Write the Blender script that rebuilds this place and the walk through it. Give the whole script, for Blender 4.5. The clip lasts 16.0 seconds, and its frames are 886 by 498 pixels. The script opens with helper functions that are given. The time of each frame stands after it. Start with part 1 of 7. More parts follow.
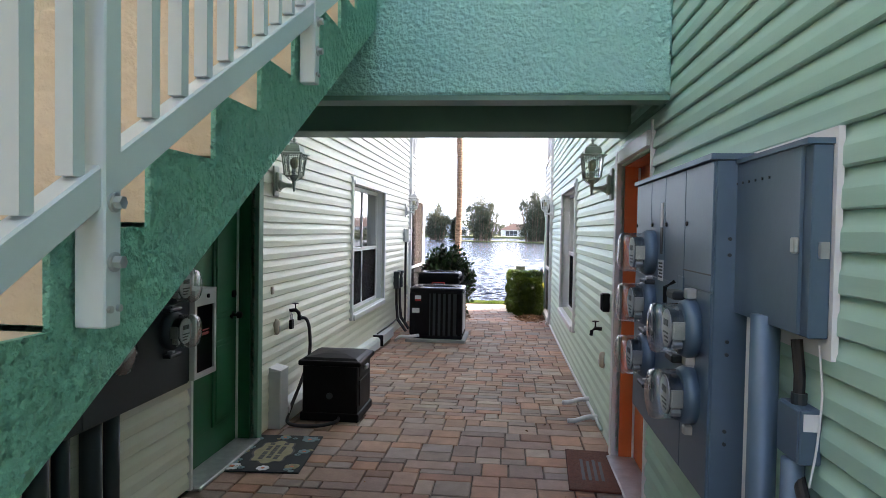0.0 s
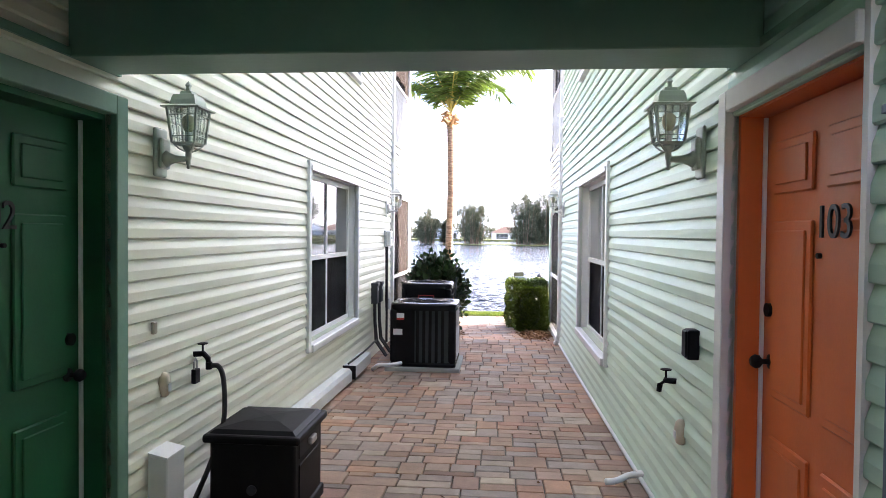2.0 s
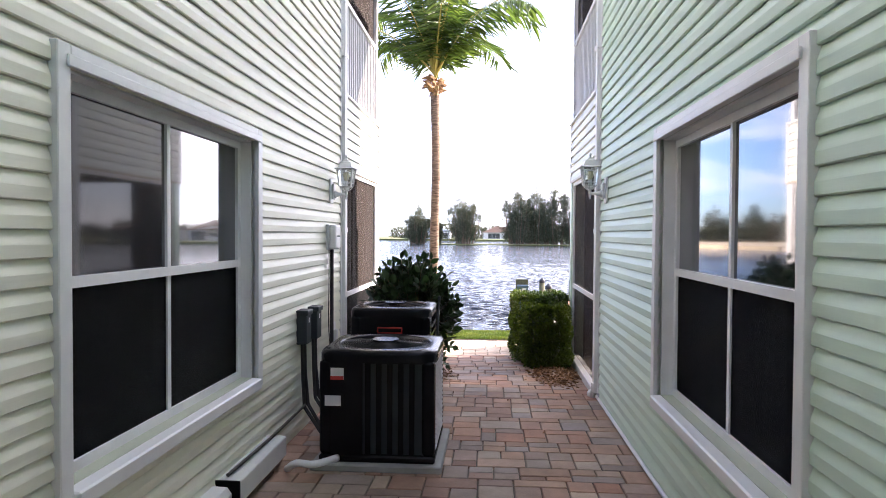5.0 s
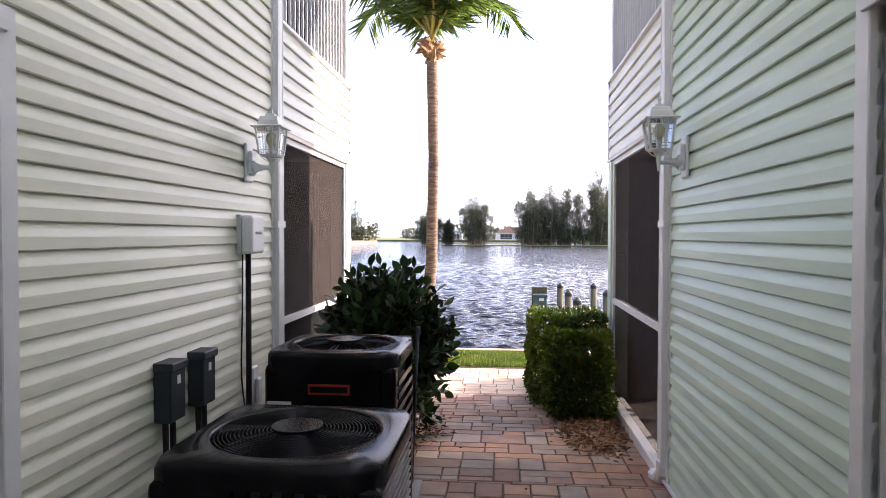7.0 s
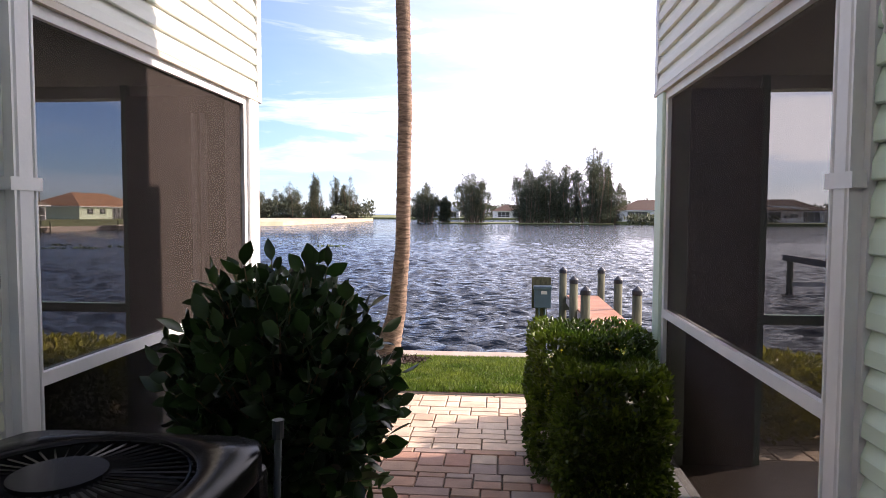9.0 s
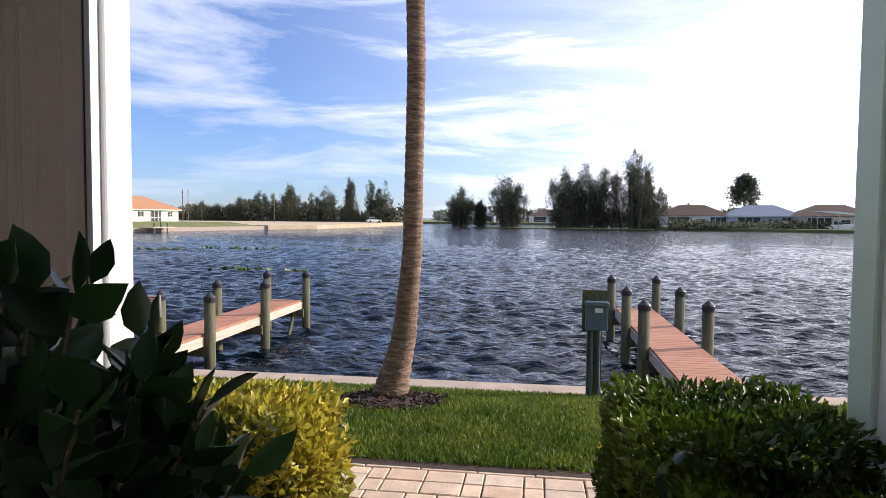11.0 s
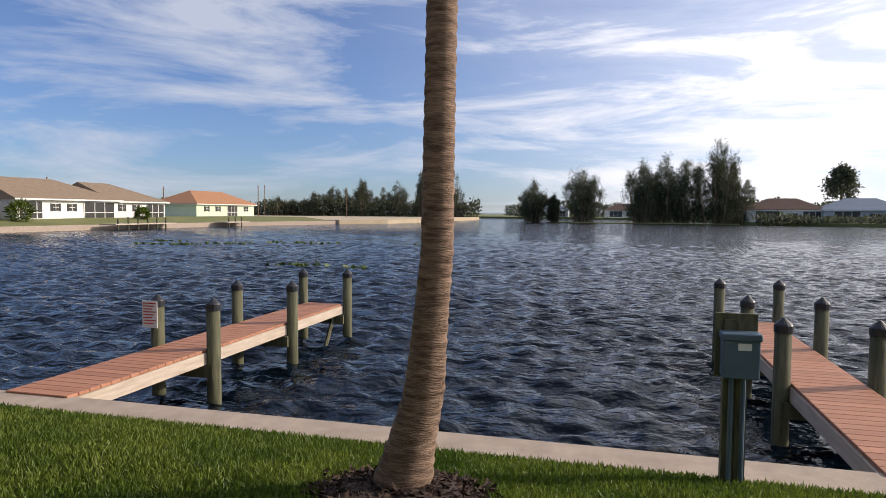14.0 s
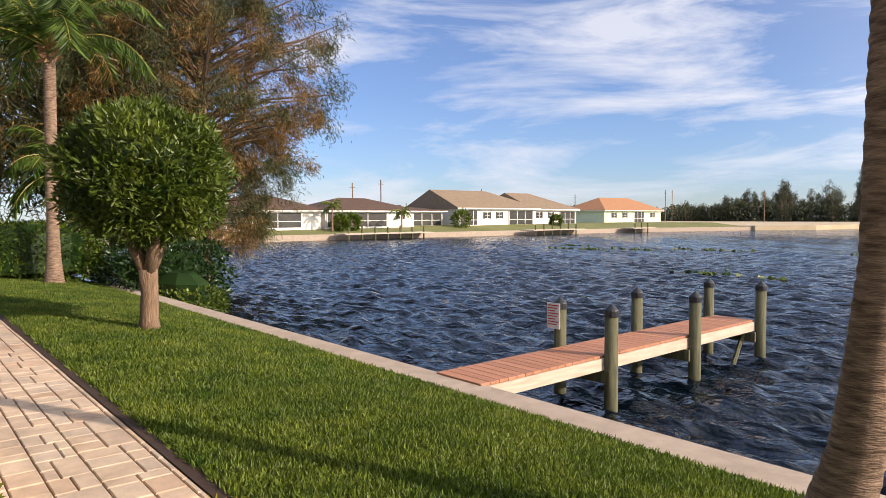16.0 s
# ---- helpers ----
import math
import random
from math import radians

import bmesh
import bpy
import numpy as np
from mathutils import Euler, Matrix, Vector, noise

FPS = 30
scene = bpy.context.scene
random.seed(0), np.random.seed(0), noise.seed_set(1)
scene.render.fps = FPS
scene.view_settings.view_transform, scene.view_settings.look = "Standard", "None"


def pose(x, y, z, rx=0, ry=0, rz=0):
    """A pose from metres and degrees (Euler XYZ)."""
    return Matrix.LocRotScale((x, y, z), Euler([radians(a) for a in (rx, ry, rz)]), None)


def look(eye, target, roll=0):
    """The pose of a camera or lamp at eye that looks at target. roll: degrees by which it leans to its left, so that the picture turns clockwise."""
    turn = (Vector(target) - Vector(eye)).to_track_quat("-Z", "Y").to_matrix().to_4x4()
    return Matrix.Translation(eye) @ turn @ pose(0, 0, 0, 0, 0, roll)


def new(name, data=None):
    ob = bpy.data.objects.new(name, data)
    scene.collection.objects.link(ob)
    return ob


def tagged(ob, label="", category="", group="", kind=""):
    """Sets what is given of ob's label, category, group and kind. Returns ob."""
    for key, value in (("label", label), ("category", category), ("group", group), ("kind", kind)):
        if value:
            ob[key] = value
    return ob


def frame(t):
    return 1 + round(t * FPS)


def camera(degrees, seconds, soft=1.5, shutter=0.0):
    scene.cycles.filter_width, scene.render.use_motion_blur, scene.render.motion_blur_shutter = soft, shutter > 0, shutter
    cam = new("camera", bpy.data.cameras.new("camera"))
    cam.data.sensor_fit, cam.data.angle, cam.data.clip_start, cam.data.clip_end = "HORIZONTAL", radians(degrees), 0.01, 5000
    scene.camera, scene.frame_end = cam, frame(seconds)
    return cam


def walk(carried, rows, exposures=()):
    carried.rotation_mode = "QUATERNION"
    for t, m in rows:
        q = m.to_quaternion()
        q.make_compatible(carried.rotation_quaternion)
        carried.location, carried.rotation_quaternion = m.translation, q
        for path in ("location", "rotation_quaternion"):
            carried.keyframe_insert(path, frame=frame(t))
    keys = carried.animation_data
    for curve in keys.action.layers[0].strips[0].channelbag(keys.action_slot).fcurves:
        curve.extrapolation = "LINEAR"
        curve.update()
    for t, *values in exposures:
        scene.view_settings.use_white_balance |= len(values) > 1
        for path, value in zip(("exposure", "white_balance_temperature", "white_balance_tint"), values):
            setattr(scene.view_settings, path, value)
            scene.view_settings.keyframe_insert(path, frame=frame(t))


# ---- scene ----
cam = camera(68.5, 16.0, soft=0.5)
PATH = [
    (0, (0.515, 1.41, 1.582), (0.314, 3.399, 1.524), 1.0),
    (0.5, (0.447, 1.794, 1.577), (0.256, 3.784, 1.522), 0.9),
    (1, (0.44, 2.264, 1.572), (0.262, 4.256, 1.523), 0.8),
    (1.5, (0.372, 2.772, 1.573), (0.204, 4.764, 1.523), 0.6),
    (2, (0.352, 3.308, 1.56), (0.18, 5.3, 1.513), 0.6),
    (2.5, (0.339, 3.86, 1.562), (0.191, 5.854, 1.515), 0.4),
    (3, (0.328, 4.418, 1.578), (0.175, 6.411, 1.525), 0.5),
    (3.5, (0.301, 5.007, 1.566), (0.169, 7.002, 1.514), 0.4),
    (4, (0.24, 5.583, 1.563), (0.101, 7.577, 1.511), 0.4),
    (4.2, (0.229, 5.811, 1.539), (0.088, 7.805, 1.491), 0.4),
    (6.3, (0.212, 8.187, 1.491), (0.041, 10.179, 1.446), 0.1),
    (6.5, (0.224, 8.425, 1.46), (0.046, 10.417, 1.42), 0.1),
    (7, (0.243, 9.003, 1.48), (0.059, 10.994, 1.436), 0.1),
    (7.5, (0.262, 9.582, 1.489), (0.059, 11.571, 1.437), 0.0),
    (8, (0.31, 10.17, 1.483), (0.121, 12.16, 1.417), 0.1),
    (8.5, (0.304, 10.74, 1.479), (0.119, 12.729, 1.382), 0.2),
    (9, (0.303, 11.332, 1.458), (0.127, 13.321, 1.346), 0.2),
    (9.5, (0.234, 11.842, 1.448), (0.061, 13.832, 1.35), -0.0),
    (9.7, (0.272, 12.05, 1.444), (0.067, 14.038, 1.35), 0.1),
    (11.8, (0.175, 14.068, 1.286), (-0.114, 16.045, 1.185), 0.5),
    (12, (0.156, 14.284, 1.284), (-0.128, 16.261, 1.181), 0.4),
    (12.5, (0.15, 14.727, 1.289), (-0.092, 16.709, 1.171), 0.3),
    (13, (0.1, 15.096, 1.271), (-0.138, 17.078, 1.154), 0.3),
    (13.5, (0.073, 15.416, 1.243), (-0.273, 17.383, 1.129), 0.4),
    (14, (0.049, 15.644, 1.242), (-0.452, 17.577, 1.127), 0.4),
    (14.5, (-0.001, 15.798, 1.27), (-0.764, 17.643, 1.146), 0.3),
    (15, (-0.003, 15.827, 1.277), (-1.05, 17.527, 1.156), -0.1),
    (15.5, (0.003, 15.872, 1.263), (-1.311, 17.377, 1.158), -0.0),
    (16, (-0.011, 15.885, 1.243), (-1.524, 17.189, 1.144), -0.2),
]
EXPOSURES = [
    (0.0, 2.30, 6150, 18), (1.0, 2.51, 6250, 20), (2.0, 2.77, 6250, 22), (3.0, 2.6, 6150, 22), (4.0, 2.13, 6150, 22), (5.5, 1.92, 6300, 24), (6.5, 1.54, 6400, 26), (7.2, 1.64, 6400, 26), (8.0, 1.28, 6500, 24),
    (9.0, 0.95, 6400, 24), (9.7, 1.0, 6350, 22), (10.7, 0.45, 6100, 18), (12.0, -0.12, 5850, 16), (13.0, -0.20, 6000, 16), (14.0, -0.24, 6300, 15), (14.5, -0.17, 6400, 15), (16.0, 0.22, 6750, 16)]
walk(cam, [(t, look(eye, target, roll)) for t, eye, target, roll in PATH], EXPOSURES)

# ---------- exposure, sky and sun ----------
SUN_AZ, SUN_EL = 65.0, 26.0      # degrees from +y towards +x, and above the horizon
world = bpy.data.worlds.new("sky")
scene.world = world
world.use_nodes = True
wt = world.node_tree
wt.nodes.clear()
w_out = wt.nodes.new("ShaderNodeOutputWorld")
w_bg = wt.nodes.new("ShaderNodeBackground")
w_sky = wt.nodes.new("ShaderNodeTexSky")
w_sky.sky_type, w_sky.sun_disc = "NISHITA", False
w_sky.sun_elevation, w_sky.sun_rotation = radians(SUN_EL), radians(SUN_AZ)
w_sky.air_density, w_sky.dust_density, w_sky.ozone_density = 1.0, 0.25, 3.5
w_bg.inputs[1].default_value = 0.092
w_tc = wt.nodes.new("ShaderNodeTexCoord")
w_map = wt.nodes.new("ShaderNodeMapping")
w_map.inputs["Scale"].default_value = (1.2, 1.2, 6.5)
w_map.inputs["Rotation"].default_value = (0.0, 0.12, 0.5)
w_noise = wt.nodes.new("ShaderNodeTexNoise")
w_noise.inputs["Scale"].default_value, w_noise.inputs["Detail"].default_value, w_noise.inputs["Roughness"].default_value = 2.4, 12, 0.62
w_noise.inputs["Distortion"].default_value = 0.5
w_ramp = wt.nodes.new("ShaderNodeValToRGB")
w_ramp.color_ramp.elements[0].position, w_ramp.color_ramp.elements[1].position = 0.45, 0.66
w_ramp.color_ramp.elements[0].color = (0.10, 0.10, 0.10, 1)
w_mix = wt.nodes.new("ShaderNodeMix")
w_mix.data_type = "RGBA"
w_mix.inputs[7].default_value = (6.2, 6.5, 7.0, 1)
w_fac = wt.nodes.new("ShaderNodeMath")
w_fac.operation = "MULTIPLY"
w_fac.inputs[1].default_value = 0.85
wt.links.new(w_tc.outputs["Generated"], w_map.inputs[0])
wt.links.new(w_map.outputs[0], w_noise.inputs["Vector"])
wt.links.new(w_noise.outputs[0], w_ramp.inputs[0])
wt.links.new(w_ramp.outputs[0], w_fac.inputs[0])
# thin cloud thickens and glows towards the sun
w_dot = wt.nodes.new("ShaderNodeVectorMath")
w_dot.operation = "DOT_PRODUCT"
w_dot.inputs[1].default_value = (math.sin(radians(SUN_AZ)), math.cos(radians(SUN_AZ)), 0.25)
w_glow = wt.nodes.new("ShaderNodeMapRange")
w_glow.interpolation_type = "SMOOTHSTEP"
w_glow.inputs[1].default_value, w_glow.inputs[2].default_value = -0.06, 0.90
w_max = wt.nodes.new("ShaderNodeMath")
w_max.operation = "MULTIPLY_ADD"
w_max.use_clamp = True
w_soft = wt.nodes.new("ShaderNodeMath")
w_soft.operation = "MULTIPLY"
w_col = wt.nodes.new("ShaderNodeMix")
w_col.data_type = "RGBA"
w_col.inputs[6].default_value, w_col.inputs[7].default_value = (7.6, 8.2, 9.2, 1), (17.0, 16.8, 16.4, 1)
w_tint = wt.nodes.new("ShaderNodeMix")
w_tint.data_type, w_tint.blend_type = "RGBA", "MULTIPLY"
w_tint.inputs[0].default_value = 1.0
w_tint.inputs[7].default_value = (0.92, 1.12, 1.48, 1)
wt.links.new(w_tc.outputs["Generated"], w_dot.inputs[0])
wt.links.new(w_dot.outputs["Value"], w_glow.inputs[0])
wt.links.new(w_noise.outputs[0], w_soft.inputs[0])
wt.links.new(w_glow.outputs[0], w_soft.inputs[1])
wt.links.new(w_soft.outputs[0], w_max.inputs[0])
w_max.inputs[1].default_value = 1.3
wt.links.new(w_fac.outputs[0], w_max.inputs[2])
wt.links.new(w_glow.outputs[0], w_col.inputs[0])
wt.links.new(w_col.outputs[2], w_mix.inputs[7])
wt.links.new(w_max.outputs[0], w_mix.inputs[0])
wt.links.new(w_sky.outputs[0], w_tint.inputs[6])
wt.links.new(w_tint.outputs[2], w_mix.inputs[6])
wt.links.new(w_mix.outputs[2], w_bg.inputs[0])
wt.links.new(w_bg.outputs[0], w_out.inputs[0])
sun_data = bpy.data.lights.new("sun", "SUN")
sun_data.energy, sun_data.angle, sun_data.color = 5.0, radians(0.6), (1.0, 0.86, 0.68)
sun = new("sun", sun_data)
_a, _e = radians(SUN_AZ), radians(SUN_EL)
sun.matrix_world = look((math.sin(_a) * math.cos(_e) * 50, math.cos(_a) * math.cos(_e) * 50, math.sin(_e) * 50), (0, 0, 0))


# ---------- materials ----------
def mat(name, c1, c2=None, scale=6.0, rough=0.6, metal=0.0, bump=0.0, bscale=60.0, piece=0.0, island=0.0, stretch=(1, 1, 1), spec=0.5, coat=0.0, bdist=0.01, detail=6):
    m = bpy.data.materials.new(name)
    m.use_nodes = True
    nt = m.node_tree
    b = nt.nodes["Principled BSDF"]
    b.inputs["Roughness"].default_value, b.inputs["Metallic"].default_value = rough, metal
    b.inputs["Specular IOR Level"].default_value = spec
    b.inputs["Coat Weight"].default_value = coat
    c2 = c2 or c1
    geo = nt.nodes.new("ShaderNodeNewGeometry")
    mp = nt.nodes.new("ShaderNodeMapping")
    mp.inputs["Scale"].default_value = stretch
    nt.links.new(geo.outputs["Position"], mp.inputs[0])
    n1 = nt.nodes.new("ShaderNodeTexNoise")
    n1.inputs["Scale"].default_value, n1.inputs["Detail"].default_value, n1.inputs["Roughness"].default_value = scale, detail, 0.62
    nt.links.new(mp.outputs[0], n1.inputs["Vector"])
    ramp = nt.nodes.new("ShaderNodeValToRGB")
    ramp.color_ramp.elements[0].position, ramp.color_ramp.elements[1].position = 0.33, 0.67
    ramp.color_ramp.elements[0].color, ramp.color_ramp.elements[1].color = (*c1, 1), (*c2, 1)
    nt.links.new(n1.outputs[0], ramp.inputs[0])
    last = ramp.outputs[0]
    if piece or island:
        hsv = nt.nodes.new("ShaderNodeHueSaturation")
        nt.links.new(last, hsv.inputs["Color"])
        mr = nt.nodes.new("ShaderNodeMapRange")
        amount = piece or island
        mr.inputs[3].default_value, mr.inputs[4].default_value = 1 - amount, 1 + amount
        if piece:
            oi = nt.nodes.new("ShaderNodeObjectInfo")
            nt.links.new(oi.outputs["Random"], mr.inputs[0])
        else:
            nt.links.new(geo.outputs["Random Per Island"], mr.inputs[0])
        nt.links.new(mr.outputs[0], hsv.inputs["Value"])
        last = hsv.outputs[0]
    nt.links.new(last, b.inputs["Base Color"])
    rr = nt.nodes.new("ShaderNodeMapRange")
    rr.inputs[3].default_value, rr.inputs[4].default_value = max(0.02, rough - 0.08), min(1, rough + 0.08)
    nt.links.new(n1.outputs[0], rr.inputs[0])
    nt.links.new(rr.outputs[0], b.inputs["Roughness"])
    if bump:
        n2 = nt.nodes.new("ShaderNodeTexNoise")
        n2.inputs["Scale"].default_value, n2.inputs["Detail"].default_value = bscale, 5
        nt.links.new(mp.outputs[0], n2.inputs["Vector"])
        bp = nt.nodes.new("ShaderNodeBump")
        bp.inputs["Strength"].default_value, bp.inputs["Distance"].default_value = bump, bdist
        nt.links.new(n2.outputs[0], bp.inputs["Height"])
        nt.links.new(bp.outputs[0], b.inputs["Normal"])
    return m


def mat_leaf(name, c1, c2, rough=0.45, trans=0.35):
    m = mat(name, c1, c2, 1.5, rough, island=0.45)
    nt = m.node_tree
    b = nt.nodes["Principled BSDF"]
    tr = nt.nodes.new("ShaderNodeBsdfTranslucent")
    nt.links.new(b.inputs["Base Color"].links[0].from_socket, tr.inputs[0])
    mx = nt.nodes.new("ShaderNodeMixShader")
    mx.inputs[0].default_value = trans
    out = nt.nodes["Material Output"]
    nt.links.new(b.outputs[0], mx.inputs[1])
    nt.links.new(tr.outputs[0], mx.inputs[2])
    nt.links.new(mx.outputs[0], out.inputs[0])
    return m


def mat_screen(name, colour, clear):
    m = mat(name, colour, tuple(c * 0.8 for c in colour), 3, 0.9, spec=0.1)
    nt = m.node_tree
    b = nt.nodes["Principled BSDF"]
    tr = nt.nodes.new("ShaderNodeBsdfTransparent")
    mx = nt.nodes.new("ShaderNodeMixShader")
    mx.inputs[0].default_value = clear
    nt.links.new(b.outputs[0], mx.inputs[1])
    nt.links.new(tr.outputs[0], mx.inputs[2])
    nt.links.new(mx.outputs[0], nt.nodes["Material Output"].inputs[0])
    return m


def mat_water():
    m = mat("lake_water", (0.002, 0.006, 0.012), (0.004, 0.010, 0.018), 0.15, 0.05, spec=0.5)
    nt = m.node_tree
    b = nt.nodes["Principled BSDF"]
    b.inputs["IOR"].default_value = 1.33
    geo = nt.nodes.new("ShaderNodeNewGeometry")
    heights = []
    for sx, sy, sc, w in ((0.55, 1.0, 2.1, 1.0), (0.65, 1.0, 5.5, 0.8), (0.7, 1.0, 13.0, 0.35)):
        mp = nt.nodes.new("ShaderNodeMapping")
        mp.inputs["Scale"].default_value = (sx, sy, 1)
        mp.inputs["Rotation"].default_value = (0, 0, 0.25 * sc % 0.5)
        nt.links.new(geo.outputs["Position"], mp.inputs[0])
        n = nt.nodes.new("ShaderNodeTexNoise")
        n.inputs["Scale"].default_value, n.inputs["Detail"].default_value = sc, 3
        nt.links.new(mp.outputs[0], n.inputs["Vector"])
        mu = nt.nodes.new("ShaderNodeMath")
        mu.operation = "MULTIPLY"
        mu.inputs[1].default_value = w / sc
        nt.links.new(n.outputs[0], mu.inputs[0])
        heights.append(mu)
    ad = nt.nodes.new("ShaderNodeMath")
    ad2 = nt.nodes.new("ShaderNodeMath")
    nt.links.new(heights[0].outputs[0], ad.inputs[0])
    nt.links.new(heights[1].outputs[0], ad.inputs[1])
    nt.links.new(ad.outputs[0], ad2.inputs[0])
    nt.links.new(heights[2].outputs[0], ad2.inputs[1])
    bp = nt.nodes.new("ShaderNodeBump")
    bp.inputs["Strength"].default_value, bp.inputs["Distance"].default_value = 1.0, 0.50
    nt.links.new(ad2.outputs[0], bp.inputs["Height"])
    nt.links.new(bp.outputs[0], b.inputs["Normal"])
    return m


def mat_clear(name, gloss=0.12):
    """Thin clear glass: seen through, with a reflection that grows at the edges."""
    m = bpy.data.materials.new(name)
    m.use_nodes = True
    nt = m.node_tree
    nt.nodes.clear()
    out = nt.nodes.new("ShaderNodeOutputMaterial")
    tr, gl, mx, lw, mr = (nt.nodes.new("ShaderNode" + k) for k in ("BsdfTransparent", "BsdfGlossy", "MixShader", "LayerWeight", "MapRange"))
    tr.inputs[0].default_value = (0.93, 0.95, 0.95, 1)
    gl.inputs["Roughness"].default_value = 0.03
    lw.inputs[0].default_value = 0.35
    mr.inputs[3].default_value, mr.inputs[4].default_value = gloss * 0.5, 0.75
    nt.links.new(lw.outputs["Facing"], mr.inputs[0])
    nt.links.new(mr.outputs[0], mx.inputs[0])
    nt.links.new(tr.outputs[0], mx.inputs[1])
    nt.links.new(gl.outputs[0], mx.inputs[2])
    nt.links.new(mx.outputs[0], out.inputs[0])
    return m


def mat_tones(name, tones, piece, rough=0.8, bscale=70):
    """Masonry whose pieces take one of several tones."""
    m = mat(name, (0.72, 0.72, 0.72), (1, 1, 1), 7.0, rough, bump=0.4, bscale=bscale)
    nt = m.node_tree
    b = nt.nodes["Principled BSDF"]
    was = b.inputs["Base Color"].links[0].from_socket
    ramp = nt.nodes.new("ShaderNodeValToRGB")
    ramp.color_ramp.interpolation = "LINEAR"
    els = ramp.color_ramp.elements
    while len(els) < len(tones):
        els.new(0.5)
    for i, c in enumerate(tones):
        els[i].position, els[i].color = i / (len(tones) - 1), (*c, 1)
    if piece:
        src = nt.nodes.new("ShaderNodeObjectInfo").outputs["Random"]
    else:
        src = nt.nodes.new("ShaderNodeNewGeometry").outputs["Random Per Island"]
    nt.links.new(src, ramp.inputs[0])
    mx = nt.nodes.new("ShaderNodeMix")
    mx.data_type, mx.blend_type = "RGBA", "MULTIPLY"
    mx.inputs[0].default_value = 1.0
    nt.links.new(ramp.outputs[0], mx.inputs[6])
    nt.links.new(was, mx.inputs[7])
    # broad stains over many pieces
    geo = nt.nodes.new("ShaderNodeNewGeometry")
    st = nt.nodes.new("ShaderNodeTexNoise")
    st.inputs["Scale"].default_value, st.inputs["Detail"].default_value = 1.1, 4
    nt.links.new(geo.outputs["Position"], st.inputs["Vector"])
    sr = nt.nodes.new("ShaderNodeMapRange")
    sr.inputs[1].default_value, sr.inputs[2].default_value, sr.inputs[3].default_value, sr.inputs[4].default_value = 0.3, 0.7, 0.78, 1.12
    nt.links.new(st.outputs[0], sr.inputs[0])
    mx2 = nt.nodes.new("ShaderNodeMix")
    mx2.data_type, mx2.blend_type = "RGBA", "MULTIPLY"
    mx2.inputs[0].default_value = 1.0
    nt.links.new(mx.outputs[2], mx2.inputs[6])
    nt.links.new(sr.outputs[0], mx2.inputs[7])
    nt.links.new(mx2.outputs[2], b.inputs["Base Color"])
    return m


